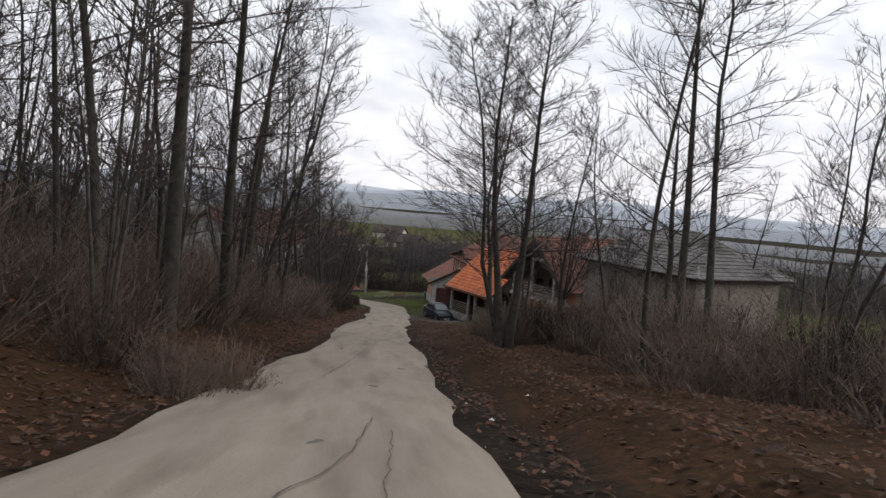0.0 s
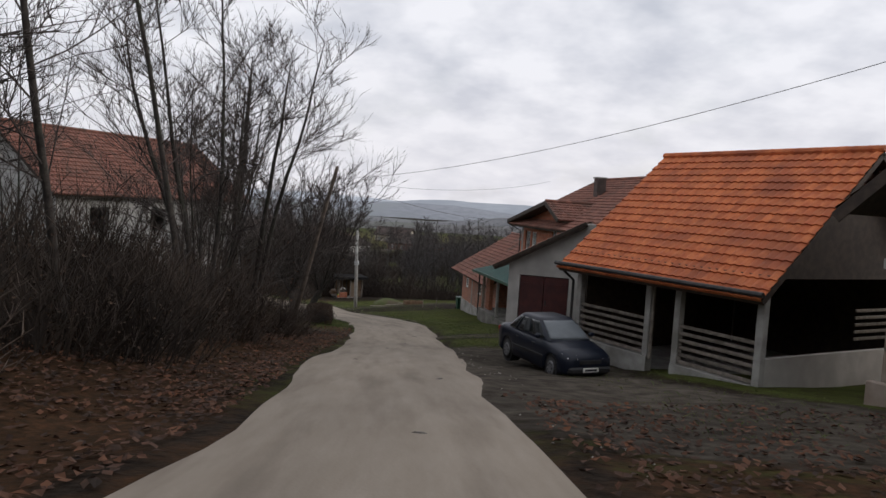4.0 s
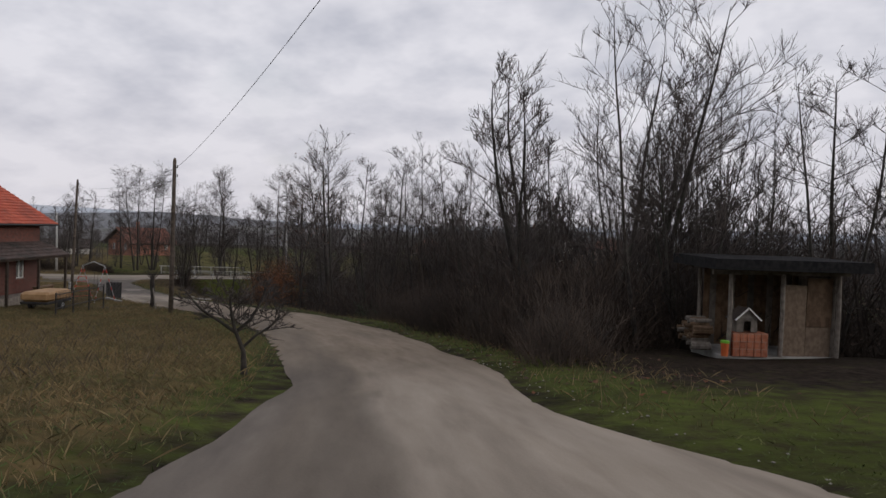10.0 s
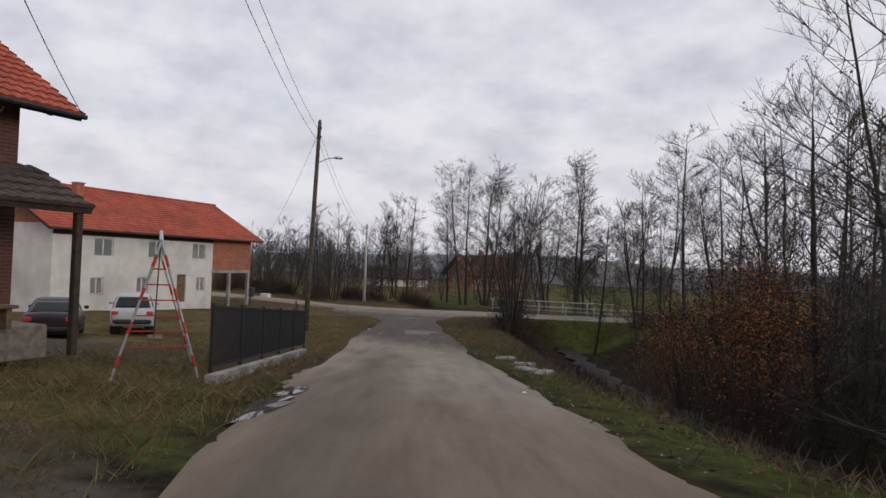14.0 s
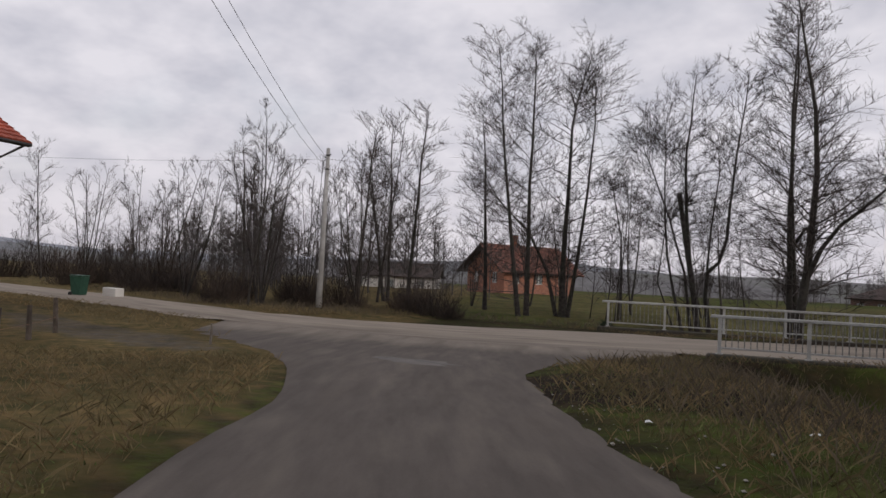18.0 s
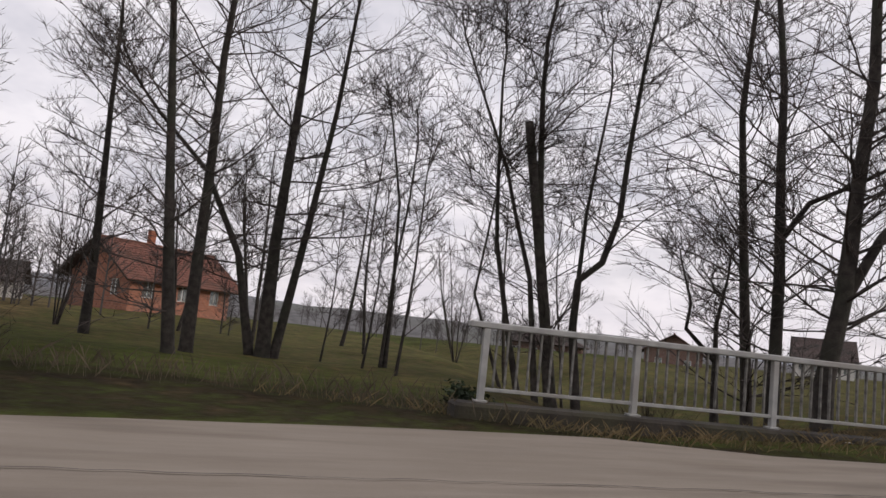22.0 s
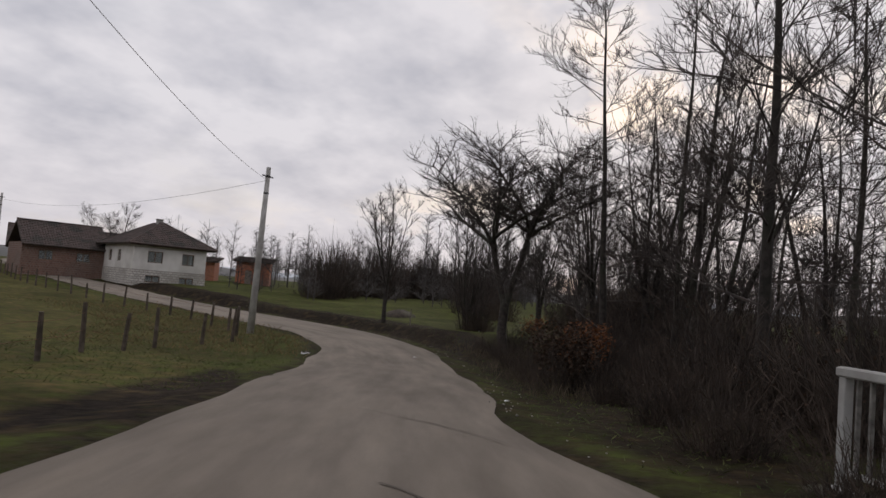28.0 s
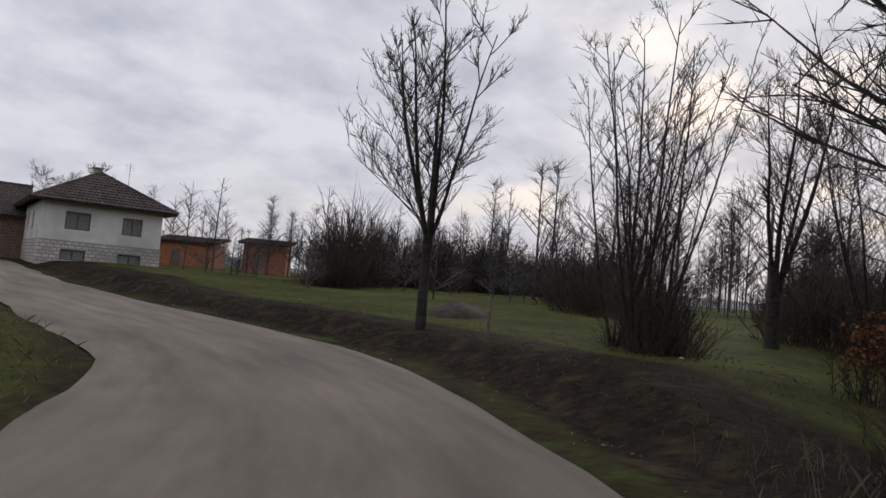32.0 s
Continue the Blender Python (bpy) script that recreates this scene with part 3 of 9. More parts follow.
def land(x, y, under=True):
    """Height of the ground at arrays x, y, with what lies there: distance to the roads, offset and row on the lane, distance to the stream."""
    x, y = np.atleast_1d(np.asarray(x, float)), np.atleast_1d(np.asarray(y, float))
    out = np.empty((6, len(x)))
    for a in range(0, len(x), 4000):
        xs, ys = x[a:a + 4000], y[a:a + 4000]
        b1, o1, k1, d1 = side_of(xs, ys, LANE_D, LANE_N)
        b2, o2, k2, d2 = side_of(xs, ys, CROSS_D, CROSS_N)
        q = (xs[:, None] - ROADS_D[None, :, 0]) ** 2 + (ys[:, None] - ROADS_D[None, :, 1]) ** 2
        w = 1 / (q + 1.6) ** 2.6
        z = (w * ROADS_D[None, :, 2]).sum(1) / w.sum(1)
        beyond = np.minimum(b1, b2)
        on_lane = d1 < d2
        row = LANE_D[k1, 1]
        # banks beside the upper lane: a leafy rise on the left, a shallow gutter on the right
        upper = step01((4 - row) / 20) * on_lane
        left = step01(-o1 / 2)
        rise = step01((b1 - 0.3) / 5) * 1.0 + np.clip(b1 - 4, 0, 40) * 0.05
        z = z + upper * left * rise
        z = z - upper * (1 - left) * (0.25 * np.exp(-((b1 - 1.3) / 0.7) ** 2) - 0.25 * step01((b1 - 2) / 3)) - upper * (1 - left) * np.clip(b1 - 5, 0, 30) * 0.07
        # a low leafy ridge thrown up beyond the gutter
        z = z + upper * (1 - left) * 0.3 * np.exp(-((b1 - 2.4) / 0.8) ** 2)
        mid = step01((row + 2) / 6) * step01((24 - row) / 8) * on_lane
        z = z + mid * left * step01((b1 - 0.2) / 4) * 0.55
        # the left yard stands above the lane before the tall house
        z = z + step01((row - 24) / 8) * step01((56 - row) / 10) * on_lane * left * step01((b1 - 0.8) / 6) * 0.85
        # the right yard lies a little above the lane
        z = z + step01((row - 20) / 10) * step01((62 - row) / 8) * on_lane * (1 - left) * np.clip(b1, 0, 10) * 0.07
        # the car stands in a slight hollow of the yard
        z = z - 0.13 * step01((3.4 - np.hypot(xs - 2.6, ys - 13.6)) / 1.6) * step01((b1 - 0.1) / 0.8)
        # the stream's bed
        qs = np.sqrt(((xs[:, None] - STREAM_D[None, :, 0]) ** 2 + (ys[:, None] - STREAM_D[None, :, 1]) ** 2).min(1))
        cut = step01((6.0 - qs) / 4.5) * step01((beyond - 0.2) / 2.0)
        # no cut under the bridge
        lx, ly = (xs + 93.6) * 0.8 + (ys - 131.9) * 0.6, -(xs + 93.6) * 0.6 + (ys - 131.9) * 0.8
        cut = cut * (1 - step01((1.2 - ly) / 0.8) * step01((ly + 10.8) / 0.8) * step01((lx + 2) / 1.5) * step01((15.5 - lx) / 1.5))
        z = z - cut * (2.1 - 1.1 * step01((ys - 131) / 6))
        # a low bank on the outer side of the bend
        z = z + step01((ys - 147) / 4) * step01((195 - ys) / 10) * (o2 > 0) * step01((b2 - 0.7) / 1.3) * 0.55 * (d2 < d1)
        rough_ground = step01(beyond / 1.5)
        z = z + rough_ground * (smooth_noise(xs, ys, 3.1, 1) * 0.14 + smooth_noise(xs, ys, 0.9, 2) * 0.06 + smooth_noise(xs, ys, 11, 3) * 0.3)
        z = z + step01((beyond - 60) / 200) * (smooth_noise(xs, ys, 160, 4) * 3 - 3.5)
        if under:
            z = z - 0.065 * step01((0.15 - beyond) / 0.3) * (beyond < 0.15)
        out[:, a:a + 4000] = (z, beyond, o1, LANE_D[k1, 1], qs, b2)
    return out


def ground_z(x, y):
    return float(land([x], [y], False)[0, 0])


def on_ground(x, y, rz=0.0, dz=0.0):
    return pose(x, y, ground_z(x, y) + dz, 0, 0, rz)


def spaced(lo, hi, step, far, grow=1.35):
    inner = list(np.arange(lo, hi + step, step))
    a, b, s = inner[0], inner[-1], step
    before, after = [], []
    while a > -far or b < far:
        s *= grow
        a, b = a - s, b + s
        before.append(a)
        after.append(b)
    return np.array(before[::-1] + inner + after)


def off_cross_side(x, y):
    out = np.empty(len(x))
    for a in range(0, len(x), 4000):
        out[a:a + 4000] = side_of(x[a:a + 4000], y[a:a + 4000], CROSS_D, CROSS_N)[1]
    return out


def build_ground():
    xs, ys = spaced(-125, 30, 0.75, 2600), spaced(-62, 185, 0.75, 2600)
    gx, gy = np.meshgrid(xs, ys)
    flat = land(gx.ravel(), gy.ravel())
    nx, ny = len(xs), len(ys)
    verts = np.stack([gx.ravel(), gy.ravel(), flat[0]], 1)
    i = (np.arange(ny - 1)[:, None] * nx + np.arange(nx - 1)[None]).ravel()
    faces = np.stack([i, i + 1, i + nx + 1, i + nx], 1)
    me = bpy.data.meshes.new("ground")
    me.from_pydata(verts.tolist(), [], faces.tolist())
    beyond, off, row, wet, b2 = flat[1], flat[2], flat[3], flat[4], flat[5]
    x, y = verts[:, 0], verts[:, 1]
    leaf = np.clip(step01((6 - row) / 8) * 0.9 + step01((32 - row) / 6) * step01((-off - 1) / 2) * 0.85, 0, 1)
    earth = step01((7 - wet) / 3) * 0.8 * step01((130 - y) / 4)
    bank = step01((y - 142) / 4) * step01((200 - y) / 8) * step01((b2 - 0.3) / 0.5) * step01((4.4 - b2) / 1.2) * step01((x + 64) / 5)
    earth = np.maximum(earth, bank * (off_cross_side(x, y) > 0) * (x > -60 + (y - 150) * 0.2) * 0.9)
    earth = np.maximum(earth, step01((beyond - 90) / 60) * 0.72)
    # woodland soil on the far side of the stream
    earth = np.maximum(earth, step01((beyond - 45) / 25) * (off > 0) * step01((150 - y) / 10) * 0.78)
    earth = np.maximum(earth, step01((off - 3.6) / 1.6) * step01((14 - off) / 3) * step01((row - 94) / 6) * step01((119 - row) / 3) * 0.62)
    earth = np.maximum(earth, step01((off - 4.2) / 1.6) * step01((34 - off) / 8) * step01((row - 64) / 4) * step01((112 - row) / 4) * 0.8)
    # dark brushy ground beside the bridge road
    earth = np.maximum(earth, 0.72 * (off_cross_side(x, y) > 0) * step01((y - 133) / 2) * step01((147 - y) / 3) * step01((b2 - 0.3) / 0.6) * step01((9 - b2) / 3))
    # bare earth beside the road, and the yards and drives
    bare = np.maximum(earth, 0.72 * np.exp(-(beyond / 0.6) ** 2) * (beyond > -0.5))
    bare = np.maximum(bare, 0.85 * step01((-6 - row) / 8) * (off > 0) * step01((1.5 - beyond) / 0.5) * (beyond > -0.5))
    gravel = np.zeros_like(x)
    for yards, depth in ((YARDS, 0.0), (DRIVES, 0.62)):
        for cx, cy, rx, ry, turn in yards:
            c, s = math.cos(turn), math.sin(turn)
            u, v = ((x - cx) * c + (y - cy) * s) / rx, (-(x - cx) * s + (y - cy) * c) / ry
            inside = step01((1.15 - np.hypot(u, v)) / 0.3)
            bare = np.maximum(bare, inside)
            gravel = np.maximum(gravel, inside * depth)
    dry = step01((row - 58) / 6) * step01((-off - 1.5) / 1.5) * (0.6 + 0.2 * step01((84 - row) / 4)) + step01((row - 96) / 4) * 0.25
    dry = np.maximum(dry, 0.47 * step01((y - 132) / 5) * step01((b2 - 0.8) / 1.5) * (off_cross_side(x, y) < 0))
    dry = dry * step01((95 - beyond) / 30)
    # withered growth between the junction and the trees
    bare = np.maximum(bare, 0.58 * step01((b2 - 0.3) / 0.5) * step01((6.5 - b2) / 2) * (off_cross_side(x, y) < 0) * step01((y - 112) / 3) * step01((137 - y) / 3) * (x < -91))
    rgb = np.stack([leaf, bare, dry, gravel], 1)
    layer = me.color_attributes.new("zone", "FLOAT_COLOR", "POINT")
    layer.data.foreach_set("color", rgb.astype(np.float32).ravel())
    me.materials.append(GROUND)
    me.shade_smooth()
    tagged(new("ground", me), "grassy and leaf-strewn earth falling towards a stream", "ground", kind="structure")


DRIVES = [(4.6, 5.2, 5.2, 4.2, -0.4), (-19.5, 53.5, 7.5, 3.0, 0.5), (-7.6, 59.6, 4.2, 2.3, 0.5), (1.0, 58.5, 12, 0.8, -0.25), (2.6, 8.5, 3.6, 7.0, 0.5), (2.2, 16.5, 2.4, 5.5, 0.3), (1.2, 27.8, 5.0, 1.1, 0.15), (-49, 86.4, 6.5, 1.1, 0.2), (-64, 91.0, 11, 3.0, 0.5), (-95, 112.6, 6, 1.3, 0.25), (-24, 57, 8, 1.4, 0.15), (-9.5, 26.5, 6.0, 0.9, 0.1)]
YARDS = [(2.6, 8.5, 4.2, 7.5, 0.5), (1.0, 27.5, 5.0, 1.6, 0.15), (-8.5, 25.5, 6.5, 1.6, 0.1), (-19.0, 53.0, 7.0, 3.2, 0.5), (-8.0, 62.0, 3.4, 2.2, 0.8), (1.0, 58.5, 12, 0.9, -0.25),
         (-49, 85.5, 6.5, 2.0, 0.2), (-62, 91.5, 9, 3.5, 0.55), (-95, 112.6, 6, 1.5, 0.25), (-24, 58, 8, 2, 0.15), (-4.5, 55.8, 6.2, 2.9, 0.15), (2.2, 15.5, 3.0, 5.5, 0.3), (-83.5, 138.0, 6.0, 1.1, 0.64), (-74.0, 144.0, 5.0, 0.9, 0.55), (-85.6, 139.2, 5.5, 2.2, 0.64), (-79.5, 119.5, 5.5, 2.8, 0.64), (-88.5, 140.6, 8.0, 3.2, 0.64)]


def ribbon(name, d, nrm, label, zone, other):
    """A road surface along a centre line, with ragged edges and a slight camber."""
    n, cols = len(d), 13
    s = np.arange(n) * 1.0
    rag = lambda seed: np.interp(s, s, smooth_noise(s, s * 0 + 3, 2.3, seed) * 0.5 + smooth_noise(s, s * 0 + 9, 7, seed + 1) * 0.5)  # noqa: E731
    left, right = -d[:, 3] + rag(11), d[:, 4] + rag(21)
    u = np.linspace(0, 1, cols)
    off = left[:, None] * (1 - u) + right[:, None] * u
    x, y = d[:, 0:1] + nrm[:, 0:1] * off, d[:, 1:2] + nrm[:, 1:2] * off
    z = land(x.ravel(), y.ravel(), False)[0].reshape(x.shape)
    edge = 0.055 * np.abs(2 * u - 1)[None] ** 6 * step01(other(x, y) / 1.5)
    z = road_z(x, y) + 0.035 - edge + smooth_noise(x, y, 6.0, 31) * 0.006 * step01(other(x, y) / 2)
    verts = np.stack([x.ravel(), y.ravel(), z.ravel()], 1)
    i = (np.arange(n - 1)[:, None] * cols + np.arange(cols - 1)[None]).ravel()
    me = bpy.data.meshes.new(name)
    me.from_pydata(verts.tolist(), [], np.stack([i, i + 1, i + cols + 1, i + cols], 1).tolist())
    layer = me.color_attributes.new("zone", "FLOAT_COLOR", "POINT")
    layer.data.foreach_set("color", zone(x.ravel(), y.ravel(), off.ravel()).astype(np.float32).ravel())
    lane_run = me.attributes.new("run", "FLOAT_VECTOR", "POINT")
    lane_run.data.foreach_set("vector", np.stack([np.repeat(s, cols), off.ravel(), off.ravel() * 0], 1).astype(np.float32).ravel())
    me.materials.append(ROADWAY)
    me.shade_smooth()
    return tagged(new(name, me), label, "road", kind="structure")


def off_cross(x, y):
    return land(x.ravel(), y.ravel(), False)[5].reshape(x.shape)


def off_lane(x, y):
    return side_of(x.ravel(), y.ravel(), LANE_D, LANE_N)[0].reshape(x.shape)


def road_z(x, y):
    xs, ys = x.ravel(), y.ravel()
    q = (xs[:, None] - ROADS_D[None, :, 0]) ** 2 + (ys[:, None] - ROADS_D[None, :, 1]) ** 2
    w = 1 / (q + 1.6) ** 2.6
    return ((w * ROADS_D[None, :, 2]).sum(1) / w.sum(1)).reshape(x.shape)


def lane_zone(x, y, off):
    gravel = step01((y - 64) / 6) * step01((96 - y) / 5) * 0.9
    asphalt = step01((y - 100) / 5) * (0.4 + 0.6 * step01((off_cross(x, y) - 0.5) / 3))
    # worn tracks of the wheels, muddy and dark
    track = np.exp(-((off + 1.0 - 0.4 * step01((y - 40) / 10)) / 0.33) ** 2) * step01((y - 46) / 5) * step01((70 - y) / 6) * 0.85
    track = np.maximum(track, 0.28 * np.exp(-((off - 0.9) / 0.4) ** 2) * step01((y - 30) / 5) * step01((70 - y) / 8))
    track = np.maximum(track, 0.72 * np.exp(-((off + 0.5) / 0.75) ** 2) * step01((y - 66) / 5) * step01((104 - y) / 8))
    # past the yard the left half is dark and damp, the right half pale and dusty
    dim = step01((y - 52) / 6) * step01((74 - y) / 6)
    asphalt = np.maximum(asphalt, 0.8 * dim * step01((0.25 - off) / 0.3) * step01((y - 57) / 4))
    gravel = gravel * (1 - 0.7 * dim * step01((off - 0.1) / 0.4))
    track = np.maximum(track, 0.9 * dim * np.exp(-((off + 0.15) / 0.4) ** 2))
    # dirt spread over the right edge by the yard
    track = np.maximum(track, 0.6 * step01((off - 1.7) / 0.8) * step01((y - 44) / 4) * step01((60 - y) / 3))
    return np.stack([gravel, asphalt, track, np.ones_like(x)], 1)


def cross_zone(x, y, off):
    z = np.zeros_like(x)
    track = 0.35 * np.exp(-((off - 1.5) / 0.6) ** 2) * step01((140 - y) / 8)
    dark = step01((off - 1.25 - 0.4 * np.clip(y - 122.6, 0, 4)) / 0.4) * step01((y - 117) / 2) * step01((127.5 - y) / 2)
    return np.stack([z, np.maximum(z + 0.45 * step01((y - 131) / 8), 0.4 * dark), track, z + 1], 1)


build_ground()
ribbon("road", LANE_D, LANE_N, "narrow dusty village lane of worn pale asphalt with cracked edges", lane_zone, off_cross)
ribbon("road", CROSS_D, CROSS_N, "pale dusty asphalt road crossing the bridge", cross_zone, off_lane).location.z = 0.006


def build_stream():
    d = STREAM_D[6:]
    nrm = normals(d)
    z = np.minimum.accumulate(land(d[:, 0], d[:, 1], False)[0]) + 0.16
    s = Shape()
    for k in range(len(d)):
        wide = 0.62 + 0.2 * math.sin(k * 1.3) + 0.12 * math.sin(k * 0.41)
        for o in (-wide, wide):
            s.v.append((d[k, 0] + nrm[k, 0] * o, d[k, 1] + nrm[k, 1] * o, min(z[k], -13.0)))
    s.f = [(2 * k, 2 * k + 1, 2 * k + 3, 2 * k + 2) for k in range(len(d) - 1)]
    tagged(part("water", s, STREAM), "shallow dark stream between brushy banks", "stream", kind="structure")


build_stream()


# ---- bare trees ----
def limb(sh, start, way, length, r0, r1, segs, sides, wander, rise, rng):
    """One tapering branch; returns its points."""
    pts, p, w = [Vector(start)], Vector(start), Vector(way).normalized()
    for _ in range(segs):
        w = (w + Vector((rng.uniform(-1, 1), rng.uniform(-1, 1), rng.uniform(-0.6, 0.6))) * wander + Vector((0, 0, rise))).normalized()
        p = p + w * (length / segs)
        pts.append(p.copy())
    if segs == 1 and sides == 3:  # a twig: a thin pointed spike
        a = pts[1] - pts[0]
        u = a.orthogonal().normalized() * r0
        v = a.normalized().cross(u)
        sh.add([pts[0] + u, pts[0] - u * 0.5 + v * 0.87, pts[0] - u * 0.5 - v * 0.87, pts[1]], [(0, 1, 3), (1, 2, 3), (2, 0, 3)])
        return pts
    sh.tube(pts, [r0 + (r1 - r0) * k / segs for k in range(segs + 1)], sides, cap=False)
    return pts


def along(pts, t):
    f = min(t, 0.9999) * (len(pts) - 1)
    k = int(f)
    return pts[k].lerp(pts[k + 1], f - k), (pts[k + 1] - pts[k]).normalized()


def grow_tree(seed, height, radius, stems=1, lean=0.05, clear=0.3, n1=18, reach=0.24, angle=55, rise=0.10, n2=6, n3=5, n4=0, taper=0.8, wander=0.06, splay=0.2, leaves=None, fine=1.0):
    """A bare deciduous tree: trunk, limbs, branches and twigs. Returns trunk and crown shapes."""
    rng = random.Random(seed)
    trunk, crown, foliage = Shape(), Shape(), Shape()
    for st in range(stems):
        a = rng.uniform(0, 6.28)
        tilt = lean if stems == 1 else splay * rng.uniform(0.5, 1.2)
        base = Vector((math.cos(a), math.sin(a), 0)) * (0 if stems == 1 else radius * 1.2)
        h = height * (1 if st == 0 else rng.uniform(0.72, 1.0))
        r = radius * (1 if stems == 1 else rng.uniform(0.6, 0.9))
        sides = 8 if stems < 3 else 6
        pts, p, w = [base + Vector((0, 0, -0.3))], base.copy(), Vector((math.cos(a) * tilt, math.sin(a) * tilt, 1)).normalized()
        rad = [r * 1.5]
        segs = 9
        for k in range(segs):
            pts.append(p.copy())
            rad.append(max(r * (1.12 if k == 0 else 1 - taper * k / segs) , 0.012))
            w = (w + Vector((rng.uniform(-1, 1), rng.uniform(-1, 1), 0)) * wander + Vector((0, 0, 0.05))).normalized()
            p = p + w * (h / segs)
        pts.append(p)
        rad.append(0.012)
        trunk.tube(pts, rad, sides, cap=False)
        for i in range(n1):
            t = clear + (1 - clear) * ((i + rng.random()) / n1) ** 0.9
            q, tw = along(pts, t)
            az = rng.uniform(0, 6.28) if i % 2 else (i * 2.4 + a)
            an = radians(angle * rng.uniform(0.7, 1.2) * (1.1 - 0.4 * t))
            out = Vector((math.cos(az), math.sin(az), 0))
            d1 = (tw * math.cos(an) + out * math.sin(an)).normalized()
            l1 = height * reach * rng.uniform(0.6, 1.15) * (1.15 - 0.75 * t)
            r1 = max(0.32 * rad[min(int(t * segs) + 1, segs)], 0.014)
            b1 = limb(crown, q, d1, l1, r1, 0.007, 4, 4, wander * 1.8, rise, rng)
            for _ in range(n2):
                t2 = rng.uniform(0.18, 0.98)
                q2, w2 = along(b1, t2)
                side = Vector((rng.uniform(-1, 1), rng.uniform(-1, 1), rng.uniform(-0.3, 0.9))).normalized()
                l2 = l1 * rng.uniform(0.32, 0.62) * (1.1 - 0.5 * t2)
                b2 = limb(crown, q2, w2 * 0.8 + side * 0.8, l2, max(r1 * 0.42 * (1 - t2 * 0.5), 0.008 * fine), 0.004 * fine, 2, 3, wander * 2.2, rise, rng)
                for _ in range(n3):
                    q3, w3 = along(b2, rng.uniform(0.15, 1.0))
                    s3 = Vector((rng.uniform(-1, 1), rng.uniform(-1, 1), rng.uniform(-0.3, 1.0))).normalized()
                    b3 = limb(crown, q3, w3 * 0.8 + s3 * 0.7, l2 * rng.uniform(0.35, 0.65), 0.007 * fine, 0.003, 1, 3, 0.1, rise, rng)
                    for _ in range(n4):
                        q4, w4 = along(b3, rng.uniform(0.2, 1.0))
                        s4 = Vector((rng.uniform(-1, 1), rng.uniform(-1, 1), rng.uniform(-0.2, 1.0))).normalized()
                        limb(crown, q4, w4 + s4 * 0.6, l2 * rng.uniform(0.18, 0.34), 0.0055 * fine, 0.0025, 1, 3, 0, 0, rng)
                    if leaves and rng.random() < leaves:
                        leaf(foliage, b3[-1], rng.uniform(0.05, 0.10), rng)
    return trunk, crown, foliage


def leaf(sh, p, size, rng):
    """A small folded leaf."""
    a = Vector((rng.uniform(-1, 1), rng.uniform(-1, 1), rng.uniform(-1, 0.3))).normalized() * size
    b = a.cross(Vector((rng.uniform(-1, 1), rng.uniform(-1, 1), 1))).normalized() * size * 0.4
    p = Vector(p)
    sh.add([p, p + a * 0.5 + b, p + a, p + a * 0.5 - b, p + a * 0.5 + a.cross(b).normalized() * size * 0.12], [(0, 1, 4), (1, 2, 4), (2, 3, 4), (3, 0, 4)])


TREE_KINDS = {}


def tree_kind(key, label, leaf_material=None, **how):
    trunk, crown, foliage = grow_tree(**how)
    TREE_KINDS[key] = (trunk.mesh("trunk", BARK, True), crown.mesh("crown", TWIG), foliage.mesh("leaves", leaf_material) if leaf_material else None, label)


def crowned_kind(key, high, r, lean, label, leaf_material=None, **how):
    """A tree whose limbs part above a short trunk."""
    trunk, crown, foliage = grow_tree(**how)
    up = pose(lean * high, 0, high)
    for s in (trunk, crown, foliage):
        s.moved(up)
    trunk.tube([(0, 0, -0.3), (0, 0, 0.1), (lean * high * 0.45, 0.02, high * 0.5), (lean * high, 0, high + 0.15)], [r * 1.5, r * 1.15, r, r * 0.9], 10, cap=False)
    TREE_KINDS[key] = (trunk.mesh("trunk", BARK, True), crown.mesh("crown", TWIG), foliage.mesh("leaves", leaf_material) if leaf_material else None, label)


def plant(key, x, y, size=1.0, turn=None, tilt=0.0, tilt_to=0.0, sink=0.1, label="", group=""):
    """A tree of a kind on the ground at x, y. tilt: degrees from upright towards tilt_to (degrees from +x)."""
    trunk, crown, foliage, text = TREE_KINDS[key]
    turn = (x * 37.7 + y * 91.3) % 360 if turn is None else turn
    m = pose(x, y, ground_z(x, y) - sink) @ Matrix.Rotation(radians(tilt), 4, Vector((-math.sin(radians(tilt_to)), math.cos(radians(tilt_to)), 0))) @ pose(0, 0, 0, 0, 0, turn) @ Matrix.Diagonal((size, size, size, 1))
    root = thing("tree", m, label or text, "tree", group)
    part("trunk", trunk, None, root)
    part("crown", crown, None, root)
    if foliage:
        part("leaves", foliage, None, root, "few withered leaves")
    return root


